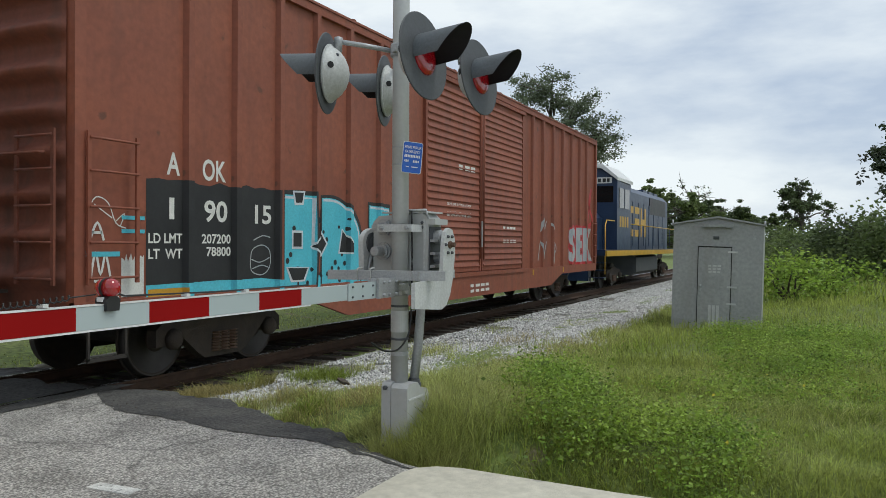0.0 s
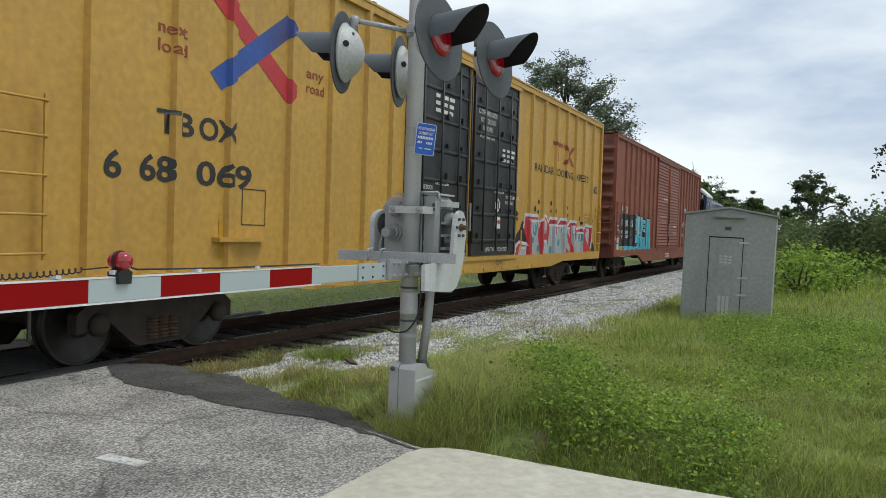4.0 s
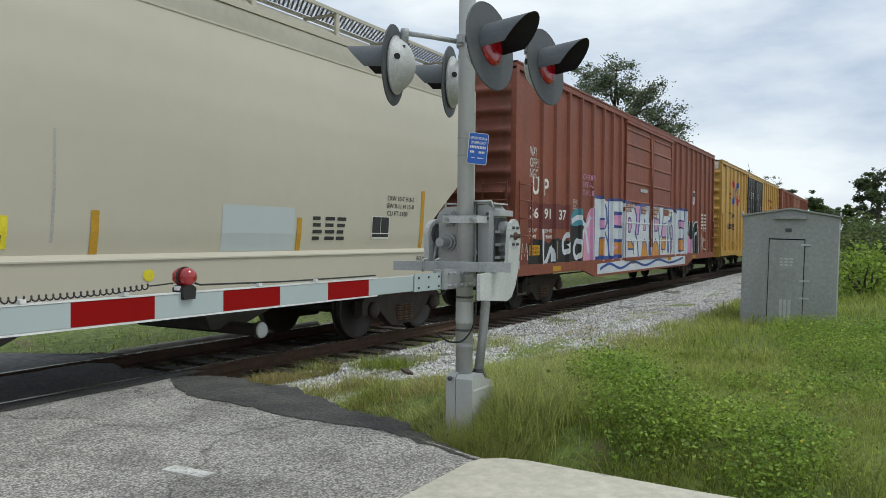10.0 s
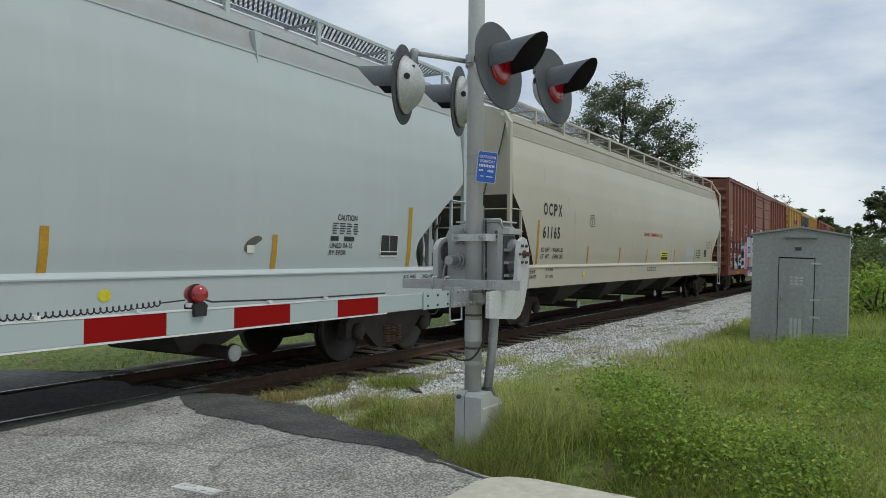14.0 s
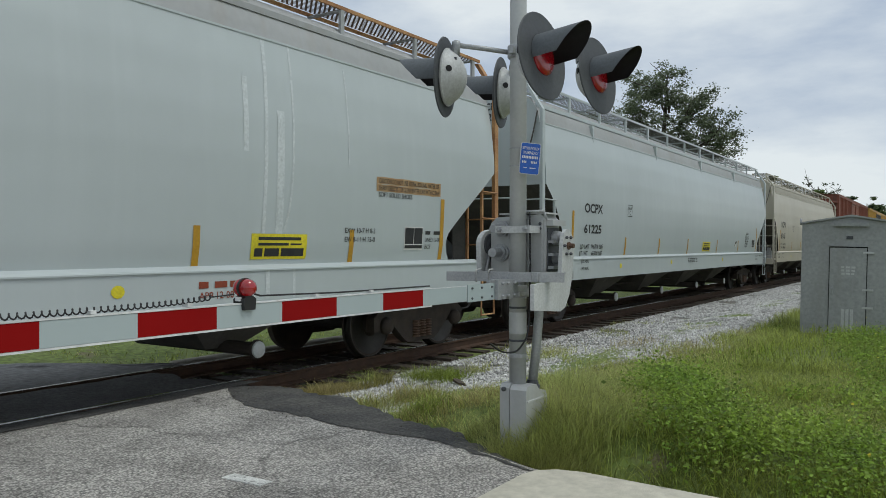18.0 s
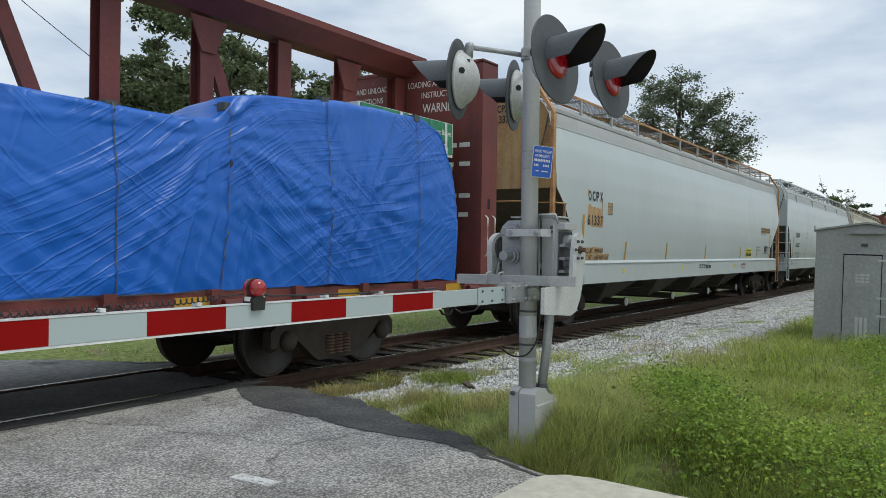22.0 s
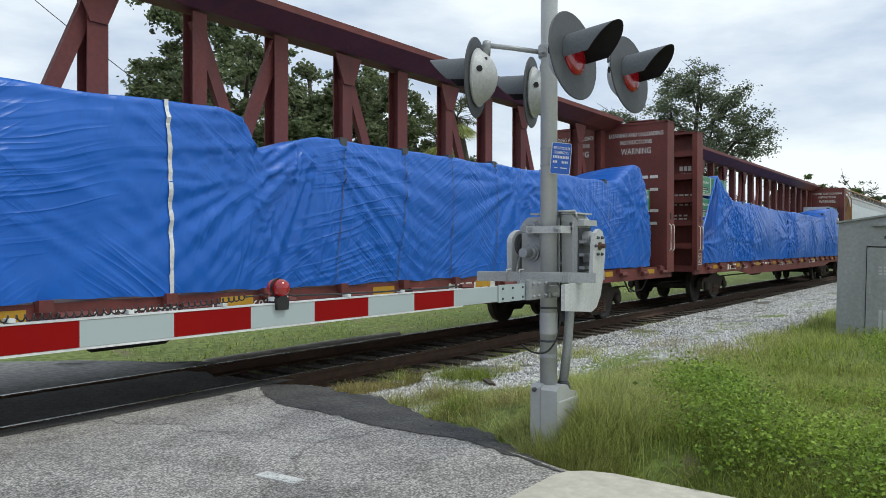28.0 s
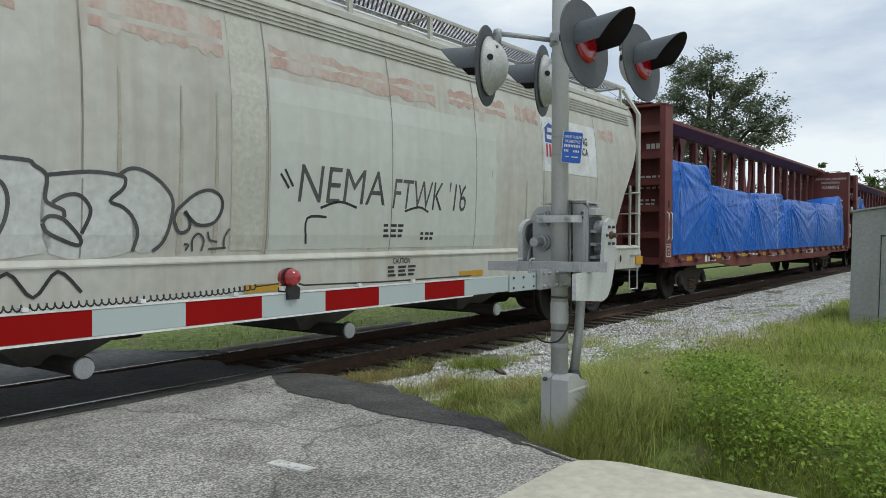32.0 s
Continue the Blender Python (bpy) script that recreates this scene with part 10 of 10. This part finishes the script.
blades("dry_grass", p[::2], tall(p[::2], 0.05, 0.28, 1.4), 0.0052, 1.15, m_dry, "thin yellowing grass beside the ballast")
blades("brown_grass", p[1::2], tall(p[1::2], 0.05, 0.26, 1.4), 0.005, 1.15, m_straw, "brown dying grass beside the ballast")
p = field(24000, 8.5, 26, 2.2, 4.7, 1.2, lambda a, b: (b < bed_edge(a) + 0.1 and b > 2.5) or noise.noise((a * 0.55, b * 0.9, 6)) > 0.30)
blades("dry_grass_bank", p, tall(p, 0.08, 0.30), 0.008, 0.9, m_dry, "yellowing grass along the ballast")
p = field(9000, 10.2, 18, 3.8, 6.6, 1.2, lambda a, b: noise.noise((a * 0.9, b * 1.1, 9)) > 0.27)
blades("ballast_tufts", p, tall(p, 0.04, 0.18), 0.006, 0.8, m_dry, "grass tufts growing through the ballast")
p = field(7000, 6.0, 8.1, 6.05, 6.75, 1.0, lambda a, b: noise.noise((a * 1.6, b * 1.9, 12)) + 0.35 - 0.3 * max(0, a - 7.2) > 0.05)
blades("crossing_tufts", p, tall(p, 0.04, 0.22), 0.006, 0.9, m_straw, "scrubby yellow-brown grass beside the crossing")


def tufted(spots):
    q = np.concatenate([np.stack([rng.normal(a, ra, n), rng.normal(b, rb, n)], 1) for a, b, ra, rb, n in spots])
    return q[[clear(a, b) for a, b in q]]


p = tufted([(9.5, 3.55, 0.42, 0.25, 750), (9.9, 3.25, 0.35, 0.2, 450), (11.7, 3.35, 0.45, 0.27, 650), (14.4, 2.95, 0.45, 0.27, 500), (7.15, 5.05, 0.17, 0.16, 900), (6.55, 5.3, 0.16, 0.2, 500), (6.7, 6.3, 0.3, 0.14, 500), (12.9, 4.6, 0.35, 0.2, 250)])
blades("straw_tufts", p, rng.uniform(0.07, 0.27, len(p)), 0.0055, 1.1, m_straw, "brown straw tufts on the ballast shoulder")
p = tufted([(9.5, 3.55, 0.42, 0.25, 750), (9.9, 3.25, 0.35, 0.2, 450), (11.7, 3.35, 0.45, 0.27, 650), (14.4, 2.95, 0.45, 0.27, 500), (7.15, 5.0, 0.17, 0.16, 500), (6.5, 5.25, 0.2, 0.2, 400), (9.45, 5.6, 0.12, 0.1, 150), (11.4, 5.5, 0.4, 0.25, 700), (8.1, 6.45, 0.13, 0.1, 250)])
blades("yellow_tufts", p, rng.uniform(0.07, 0.28, len(p)), 0.0055, 1.1, m_dry, "yellow-green tufts on the ballast shoulder")
p = tufted([(8.6, 5.85, 0.17, 0.20, 1100), (8.85, 5.65, 0.15, 0.12, 500), (6.3, 4.35, 0.16, 0.13, 700)])
blades("green_tufts", p, rng.uniform(0.07, 0.24, len(p)), 0.0055, 1.0, m_grass, "fresh green tufts among the ballast stones")
p = field(34000, 3.9, 34, 9.9, 19, 1.5, lambda a, b: b > far_apron_end(a) + 0.1)
blades("far_side_grass", p[::2], tall(p[::2], 0.03, 0.12), 0.014, 0.9, m_grass, "mown grass beyond the track")
blades("far_side_dry_grass", p[1::2], tall(p[1::2], 0.03, 0.13), 0.012, 0.9, m_dry, "yellowing grass beyond the track")
p = field(15000, 5.5, 9.0, 2.05, 3.5, 1.0, lambda a, b: b < bed_edge(a) + 0.2 and weedy(a, b) < 0.25)
blades("fine_grass", p, tall(p, 0.12, 0.36, 1.3), 0.0042, 1.25, m_dry, "long fine yellow-green grass between mast and ballast")
p = np.stack([5.17 + rng.normal(0, 0.25, 12000), 2.60 + rng.normal(0, 0.20, 12000)], 1)
p = p[np.hypot(p[:, 0] - 5.42, p[:, 1] - 2.82) > 0.17]
p = p[[clear(a, b) for a, b in p]]
blades("mast_foot_grass", p, rng.uniform(0.12, 0.38, len(p)), 0.0045, 0.85, m_dry, "grass round the signal foot")


def leaf_cloud(name, centres, normals_up, size, material, label="", kind="", category="", parent=None):
    """Small folded leaves, one at each centre."""
    n = len(centres)
    ax = rng.normal(size=(n, 3))
    ax[:, 2] *= 0.5
    ax /= np.linalg.norm(ax, axis=1)[:, None]
    up = rng.normal(size=(n, 3))
    up[:, 2] += normals_up
    sd = np.cross(ax, up)
    sd /= np.linalg.norm(sd, axis=1)[:, None] + 1e-9
    nn = np.cross(sd, ax)
    s = (size if np.ndim(size) else np.full(n, size))[:, None] * rng.uniform(0.65, 1.35, (n, 1))
    v = np.stack([centres - ax * s * 0.5, centres + sd * s * 0.32 + nn * s * 0.08, centres + ax * s * 0.5, centres - sd * s * 0.32 + nn * s * 0.08], 1)
    f = np.array([(0, 1, 2), (0, 2, 3)])
    faces = (f[None] + (np.arange(n) * 4)[:, None, None]).reshape(-1, 3)
    ob = raw(name, v, faces, material)
    ob.parent = parent
    return tagged(ob, label, category, "", kind)


# leafy weeds, in dense low mats and scattered among the grass
pl = field(8800, 5.2, 17, -4.6, 3.05, 1.25, lambda a, b: weedy(a, b) > rng.uniform(0.02, 0.62))
cs, sz = [], []
for a, b in pl:
    thick = min(1.0, max(0.0, weedy(a, b) + 0.2))
    h = rng.uniform(0.08, 0.22) + 0.26 * thick * rng.uniform(0.3, 1.2)
    k = int(rng.integers(40, 80))
    r = 0.06 + h * 0.45
    q = rng.normal(size=(k, 3)) * (r * 0.7, r * 0.7, h * 0.12)
    q[:, 2] = np.abs(q[:, 2]) + h * rng.uniform(0.3, 1.0, k) ** 0.7
    cs.append(q + (a, b, lay_z(a, b) - 0.02))
    sz.append(np.full(k, rng.choice((0.017, 0.023, 0.030, 0.038))))
leaf_cloud("leafy_weeds", np.concatenate(cs), 1.4, np.concatenate(sz), m_weed, "broad-leaved green weeds in the grass", "stuff", "weeds")
m_flower = surf("yellow_petals", (0.62, 0.52, 0.03), rough=0.6)
fl = pl[rng.random(len(pl)) < 0.05]
leaf_cloud("weed_flowers", np.array([(a, b, lay_z(a, b) + rng.uniform(0.25, 0.5)) for a, b in fl]), 2.0, 0.03, m_flower, "small yellow weed flowers", "stuff", "flowers")


def limb(bm, a, b, ra, rb, n=7):
    a, b = Vector(a), Vector(b)
    mid = a.lerp(b, 0.5) + Vector((rng.normal(0, 0.06), rng.normal(0, 0.06), rng.normal(0, 0.04))) * (b - a).length
    pts = curve_pts([tuple(a), tuple(mid), tuple(b)], False, 3)
    rings, m = [], len(pts)
    for i, p in enumerate(pts):
        p = Vector(p)
        d = (Vector(pts[min(i + 1, m - 1)]) - Vector(pts[max(i - 1, 0)])).normalized()
        s = d.cross(Vector((0.3, 0.9, 0.1))).normalized()
        t = d.cross(s)
        r = ra + (rb - ra) * i / (m - 1)
        rings.append([bm.verts.new(p + r * (math.cos(6.283 * k / n) * s + math.sin(6.283 * k / n) * t)) for k in range(n)])
    for p, q in zip(rings, rings[1:]):
        for k in range(n):
            bm.faces.new((p[k], p[(k + 1) % n], q[(k + 1) % n], q[k]))
    return Vector(pts[-1])


def tree(name, x, y, height, spread, clusters, leaves, seed, material, label, leaf=0.22, trunk_h=0.38, moss=0, squash=0.75):
    """Tapered trunk, forking limbs, and a gappy crown of leaf clusters at the limb ends."""
    global rng
    keep_rng, rng = rng, np.random.default_rng(seed)
    t = thing(name, (x, y, ground_z(x, y) - 0.1), label, "tree")
    bm, tips = bmesh.new(), []
    r0 = height * 0.028
    fork = limb(bm, (0, 0, 0), (rng.normal(0, 0.3), rng.normal(0, 0.3), height * trunk_h), r0 * 1.3, r0 * 0.8, 10)
    nl = 10
    top = limb(bm, fork, (fork.x + rng.normal(0, 0.05) * height, fork.y + rng.normal(0, 0.05) * height, height * 0.86), r0 * 0.75, r0 * 0.2)
    tips += [top, top, top - Vector((0, 0, 0.06 * height))]
    for i in range(nl):
        s = (i + rng.uniform(0, 0.8)) / nl
        base = fork.lerp(top, 0.85 * s)
        az = 2.4 * i + rng.uniform(-0.5, 0.5)
        reach = spread * (1.0 - 0.55 * s) * rng.uniform(0.6, 1.15) * (0.75 + 0.5 * min(1.0, s * 4))
        rise = rng.uniform(0.02, 0.16) * height
        p1 = limb(bm, base, base + Vector((math.cos(az) * reach * 0.6, math.sin(az) * reach * 0.6, rise)), r0 * (0.5 - 0.3 * s), r0 * (0.28 - 0.16 * s))
        for j in range(3):
            a2 = az + rng.uniform(-0.9, 0.9)
            p2 = limb(bm, p1, p1 + Vector((math.cos(a2) * reach * 0.45, math.sin(a2) * reach * 0.45, height * rng.uniform(-0.03, 0.09))), r0 * 0.2, r0 * 0.07, 5)
            tips += [p1.lerp(p2, 0.6), p2, p2]
            for _ in range(2):
                p3 = limb(bm, p1.lerp(p2, 0.7), p2 + Vector((rng.normal(0, 0.06), rng.normal(0, 0.06), rng.normal(0.02, 0.05))) * height, r0 * 0.12, r0 * 0.03, 4)
                tips.append(p3)
    part("trunk", bm, m_bark, t, smooth=True)
    pts, k = [], max(12, int(clusters * 0.8))
    order = rng.permutation(len(tips))
    for i in range(k):
        c = tips[int(order[i % len(tips)])] + Vector(rng.normal(0, 0.042 * height, 3))
        c.z = min(c.z, height * (0.98 - 0.05 * rng.random()))
        rad = rng.uniform(0.028, 0.066) * height * (1.0 if height > 9 else 1.2)
        n = int(leaves * 1.5 * (rad / (0.05 * height)) ** 2)
        d = rng.normal(size=(n, 3))
        d /= np.linalg.norm(d, axis=1)[:, None]
        r = rad * np.abs(rng.normal(0.62, 0.32, n))
        lump = np.array([1.0 + 0.55 * noise.noise((a * 2.2 + i, b * 2.2, e * 2.2)) for a, b, e in d])
        q = d * (r * lump)[:, None]
        q[:, 2] *= squash * 0.85
        pts.append(q + np.array(c))
    leaf_cloud("crown", np.concatenate(pts), 0.6, leaf, material, parent=t)
    if moss:
        mv = []
        for _ in range(moss):
            c = np.array(tips[int(rng.integers(len(tips)))])
            k = 26
            q = np.stack([rng.normal(0, 0.10, k), rng.normal(0, 0.10, k), -rng.uniform(0, 1.5, k)], 1)
            mv.append(c + q)
        leaf_cloud("hanging_moss", np.concatenate(mv), 0.0, 0.26, m_moss, "grey hanging moss", "stuff", parent=t)
    rng = keep_rng
    return t


def polar(az, d):
    return d * math.cos(radians(az)), d * math.sin(radians(az))


tree("oak_tree", *polar(16.6, 62), 16.0, 3.1, 270, 105, 31, m_oak, "tall open-crowned oak beyond the railway line", 0.17, 0.32)
tree("oak_tree", *polar(20.8, 66), 12.6, 3.4, 200, 100, 32, m_oak, "open-crowned oak beyond the railway line", 0.17, 0.35)
tree("oak_tree", *polar(25.5, 72), 12.4, 5.0, 80, 90, 33, m_oakd, "oak behind the freight train", 0.26)
for k, (az, d, h) in enumerate(((49.6, 46, 15.2), (53.2, 48, 11.8), (45.2, 47, 14.2), (41.2, 48, 11.8), (56.0, 56, 9.5), (37.6, 54, 10.0), (62.0, 58, 9.5), (66.5, 60, 10.5), (70, 62, 9.0))):
    tree("live_oak_tree", *polar(az, d), h, h * (0.44 if k != 1 else 0.34), 230, 120, 50 + k, m_live, "dense live oak behind the railway", 0.26, 0.22, moss=14 if k < 4 else 0)
for k, (az, d, h) in enumerate(((9.7, 105, 10.0), (6.8, 120, 9.0), (5.2, 135, 9.5), (3.6, 140, 8.0), (2.3, 150, 7.5), (8.3, 128, 8.8), (11.6, 120, 9.0), (28, 90, 8), (31, 85, 8.5), (34.5, 80, 8.0))):
    tree("roadside_tree", *polar(az, d), h, h * 0.62, 150, 80, 70 + k, m_oakl if k % 3 == 0 else m_oakd, "rounded leafy tree in the distant tree line", 0.42, 0.15)
tree("bare_tree", *polar(7.6, 118), 11.5, 4.0, 26, 12, 83, m_oak, "thin half-bare tree in the distance", 0.3, 0.4)
tree("mossy_tree", *polar(0.6, 86), 8.2, 2.2, 60, 60, 84, m_oakd, "thin tree draped in hanging moss", 0.26, 0.45, moss=30)
tree("mossy_tree", *polar(-9.8, 42), 10.6, 3.9, 330, 170, 85, m_deep, "dark tree draped with grey hanging moss", 0.2, 0.10, moss=110)
tree("mossy_tree", *polar(-13.5, 38), 10.0, 4.6, 220, 150, 86, m_deep, "dark tree draped with grey hanging moss", 0.2, 0.12, moss=80)


def bush(x, y, r, h, n, seed, material, label):
    global rng
    keep_rng, rng = rng, np.random.default_rng(seed)
    t = thing("bush", (x, y, ground_z(x, y) - 0.1), label, "bush", "bushes by the verge")
    bm = bmesh.new()
    for _ in range(7):
        limb(bm, (0, 0, 0), (rng.normal(0, r * 0.4), rng.normal(0, r * 0.4), h * rng.uniform(0.5, 0.9)), 0.05, 0.015, 5)
    part("stem", bm, m_bark, t, smooth=True)
    pts = []
    for _ in range(n):
        c = np.array((rng.normal(0, r * 0.45), rng.normal(0, r * 0.45), h * rng.uniform(0.15, 0.85)))
        q = rng.normal(size=(70, 3)) * r * 0.14
        pts.append(q + c)
    p = np.concatenate(pts)
    p[:, 2] = np.abs(p[:, 2])
    leaf_cloud("leaves", p, 0.8, 0.20 if r > 2 else 0.13, material, parent=t)
    rng = keep_rng


for k, (az, d, r, h) in enumerate(((-0.8, 46, 2.4, 2.6), (-2.8, 42, 2.4, 2.9), (-5.2, 38, 2.4, 3.0), (1.2, 60, 2.2, 2.6), (-8, 36, 2.6, 3.2), (-11, 34, 2.6, 3.4), (0.2, 52, 2.4, 3.0))):
    bush(*polar(az, d), r, h, 60, 100 + k, m_oakd if k % 2 else m_oakl, "dense dark-green bush at the edge of the verge")
bush(*polar(1.0, 25), 1.5, 1.5, 30, 120, m_weed, "low bright-green bush in the verge")
bush(*polar(-1.0, 27), 1.3, 1.2, 26, 121, m_weed, "low bright-green bush in the verge")

# far woods close the horizon
pts = []
for k in range(900):
    az = rng.uniform(-40, 110)
    d = rng.uniform(190, 260)
    h = rng.uniform(3, 8.5) * (0.7 + 0.5 * noise.noise((az * 0.12, 0, 0)))
    x, y = polar(az, d)
    q = rng.normal(size=(36, 3)) * (2.4, 2.4, 1.5)
    q[:, 2] = np.abs(q[:, 2] + h * rng.uniform(0.2, 0.85))
    pts.append(q + (x, y, 0))
leaf_cloud("far_woods", np.concatenate(pts), 0.6, 1.1, m_oakd, "distant dark tree line on the horizon", "stuff", "woods")


def palm(x, y, h, seed):
    global rng
    keep_rng, rng = rng, np.random.default_rng(seed)
    t = thing("palm_tree", (x, y, 0), "cabbage palm with drooping brown and green fronds", "palm tree")
    bm = bmesh.new()
    limb(bm, (0, 0, 0), (0.1, 0.1, h * 0.8), 0.22, 0.19, 10)
    part("trunk", bm, m_bark, t, smooth=True)
    for i in range(46):
        az, el = rng.uniform(0, 6.283), rng.uniform(-1.1, 1.2)
        d = Vector((math.cos(az) * math.cos(el), math.sin(az) * math.cos(el), math.sin(el)))
        base = Vector((0.1, 0.1, h * 0.8))
        tip = base + d * rng.uniform(1.2, 1.9)
        bm = bmesh.new()
        side = d.cross(Vector((0, 0, 1))).normalized()
        c = bm.verts.new(base.lerp(tip, 0.45))
        for j in range(11):
            a = -1.25 + 2.5 * j / 10
            e = base.lerp(tip, 0.45) + (d * math.cos(a) + side * math.sin(a)) * 0.85 + Vector((0, 0, -0.18 * abs(a)))
            w = (d * -math.sin(a) + side * math.cos(a)) * 0.035
            p1, p2, p3 = bm.verts.new(c.co + w * 0.3), bm.verts.new(e), bm.verts.new(c.co - w * 0.9 + (e - c.co) * 0.5)
            p4 = bm.verts.new(c.co + w * 0.9 + (e - c.co) * 0.5)
            bm.faces.new((p1, p3, p2, p4))
        add_tube(bm, [tuple(base), tuple(base.lerp(tip, 0.45))], 0.02, 4)
        part("frond", bm, m_palm if el > -0.3 else m_dry, t)
    rng = keep_rng


palm(*polar(34.3, 40), 10.2, 90)
palm(*polar(35.6, 43), 9.2, 91)

# pale timber lying beyond the track
log = thing("fallen_pole", (7.15, 9.25, bed_z(7.4, 9.25)), "long pale weathered wooden pole lying beside the track", "pole")
bm = bmesh.new()
add_tube(bm, [(0, 0, 0.10), (0.7, -0.01, 0.105), (1.4, -0.03, 0.11), (2.4, 0.01, 0.115), (3.4, 0.03, 0.11), (4.4, 0.0, 0.10)], 0.095, 12)
part("pole_timber", bm, surf("grey_weathered_timber", (0.46, 0.43, 0.37), (0.34, 0.32, 0.27), 0.9, scale=5, bump=0.4, bscale=20), log, smooth=True)

# splinters of old tie lying on the stones
for x, y, turn, length in ((8.15, 5.05, 48, 0.42), (7.05, 4.65, -35, 0.55), (6.9, 4.45, -28, 0.3)):
    chip = thing("wood_splinter", (x, y, bed_z(x, y) + 0.02), "weathered grey-brown splinter of an old tie on the ballast", "wood")
    chip.matrix_world = pose(x, y, bed_z(x, y) + 0.02, 0, 0, turn)
    bm = bmesh.new()
    add_prism(bm, [(0, -0.03), (length * 0.7, -0.045), (length, -0.01), (length * 0.85, 0.03), (0.05, 0.04)], 2, 0.0, 0.03)
    part("splinter_wood", bm, m_tie, chip, bevel=0.005)

# a service wire strung across the sky beyond the line
cable = thing("overhead_cable", (0, 0, 0), "thin black overhead wire beyond the railway", "cable")
ends = [Vector((*polar(67.0, 46), 17.0)), Vector((*polar(50.0, 40), 6.0))]
tubep("cable_strand", [tuple(ends[0].lerp(ends[1], f) - Vector((0, 0, 1.1 * f * (1 - f)))) for f in steps(0, 1, 16)], 0.022, m_cable, cable, n=5)
bm = bmesh.new()
add_tube(bm, [(ends[1].x, ends[1].y, 0.0), (ends[1].x, ends[1].y, 6.2)], 0.11, 10)
part("cable_post", bm, m_bark, cable, "grey-brown wooden post")

# white and pale-green house beyond the crossing
m_siding = surf("pale_green_siding", (0.42, 0.50, 0.46), (0.38, 0.46, 0.42), 0.7, scale=2)
m_whitewall = surf("white_house_paint", (0.66, 0.68, 0.67), (0.6, 0.62, 0.61), 0.6, scale=2)
m_tin = surf("pale_tin_roof", (0.62, 0.64, 0.65), (0.52, 0.54, 0.55), 0.4, metal=0.3, scale=2)
house = thing("house", (0, 0, 0), "small white house with pale-green gable, porch and tin roof", "house")
house.matrix_basis = pose(*polar(64.6, 31), 0.2, 0, 0, -52)
WD, DP, EV, AP = 4.4, 13.0, 3.35, 4.55
bm = bmesh.new()
add_box(bm, (0, 2.0, 0), (WD, DP, EV))
part("wall", bm, m_whitewall, house)
bm = bmesh.new()
add_prism(bm, [(0, EV), (WD, EV), (WD / 2, AP)], 1, 0.1, 0.25)
gable = part("gable_wall", bm, m_siding, house, "pale-green boarded gable")
for k in range(11):
    z = EV + 0.08 + k * 0.15
    half = (AP - z) / (AP - EV) * WD / 2 - 0.1
    if half > 0.15:
        boxp("siding_board", (WD / 2 - half, 0.075, z), (WD / 2 + half, 0.098, z + 0.13), m_siding, gable)
boxp("gable_vent", (WD / 2 - 0.35, 0.05, 3.9), (WD / 2 + 0.35, 0.073, 4.3), m_disc, house)
for s in (-1, 1):
    bm = bmesh.new()
    e = WD / 2 + s * (WD / 2 + 0.5)
    add_prism(bm, [(WD / 2, AP + 0.12), (e, EV - 0.12), (e, EV - 0.04), (WD / 2, AP + 0.22)], 1, -0.4, DP + 0.4)
    part("roof", bm, m_tin, house, "pale tin roof slope")
boxp("porch_beam", (0, 0.1, EV - 0.35), (WD, 0.3, EV - 0.01), m_whitewall, house)
boxp("porch_floor", (0, 0.0, 0.0), (WD, 2.0, 0.25), m_whitewall, house)
for x in (0.1, 1.5, 2.9, WD - 0.25):
    boxp("porch_post", (x, 0.12, 0.25), (x + 0.15, 0.27, EV - 0.35), m_whitewall, house)
boxp("front_door", (1.8, 1.96, 0.25), (2.6, 1.995, 2.3), m_siding, house)
for a in (0.25, 2.85):
    w = boxp("window", (a, 1.95, 1.0), (a + 1.3, 1.99, 2.2), m_whitewall, house)
    boxp("pane", (a + 0.08, 1.94, 1.08), (a + 0.61, 1.948, 2.12), m_glass, w)
    boxp("pane", (a + 0.69, 1.94, 1.08), (a + 1.22, 1.948, 2.12), m_glass, w)
for k in range(9):
    boxp("porch_baluster", (0.3 + k * 0.46, 0.15, 0.25), (0.36 + k * 0.46, 0.2, 1.05), m_whitewall, house)
for b in (3.2, 6.0, 9.5):
    w = boxp("window", (WD + 0.005, b, 1.1), (WD + 0.05, b + 1.1, 2.4), m_whitewall, house)
    boxp("pane", (WD + 0.052, b + 0.08, 1.18), (WD + 0.058, b + 0.51, 2.32), m_glass, w)
    boxp("pane", (WD + 0.052, b + 0.59, 1.18), (WD + 0.058, b + 1.02, 2.32), m_glass, w)
for k in range(16):
    boxp("siding_board", (WD + 0.002, 2.01, 0.1 + k * 0.2), (WD + 0.012, DP - 0.02, 0.29 + k * 0.2), m_whitewall, house)
boxp("porch_rail", (0.1, 0.13, 1.05), (WD - 0.1, 0.22, 1.12), m_whitewall, house)


# ---- what moves: the train rolls along +x, its wheels turn ----
def train_at(t):
    s = t - 16
    return 0.78 * (6.873 * s + 0.0107 * s * s + 0.0003 * s ** 3)


def motions():
    for ob, u0 in CARS + LOADS:
        z = ob.matrix_basis.translation.z
        walk(ob, [(t, pose(u0 + train_at(t), YC, z)) for t in range(0, 33, 2)])
    for ax, car, x, r in WHEELS:
        walk(ax, [(k * 0.1, pose(x, 0, r, 0, math.degrees(train_at(k * 0.1) / r), 0)) for k in range(321)])


motions()
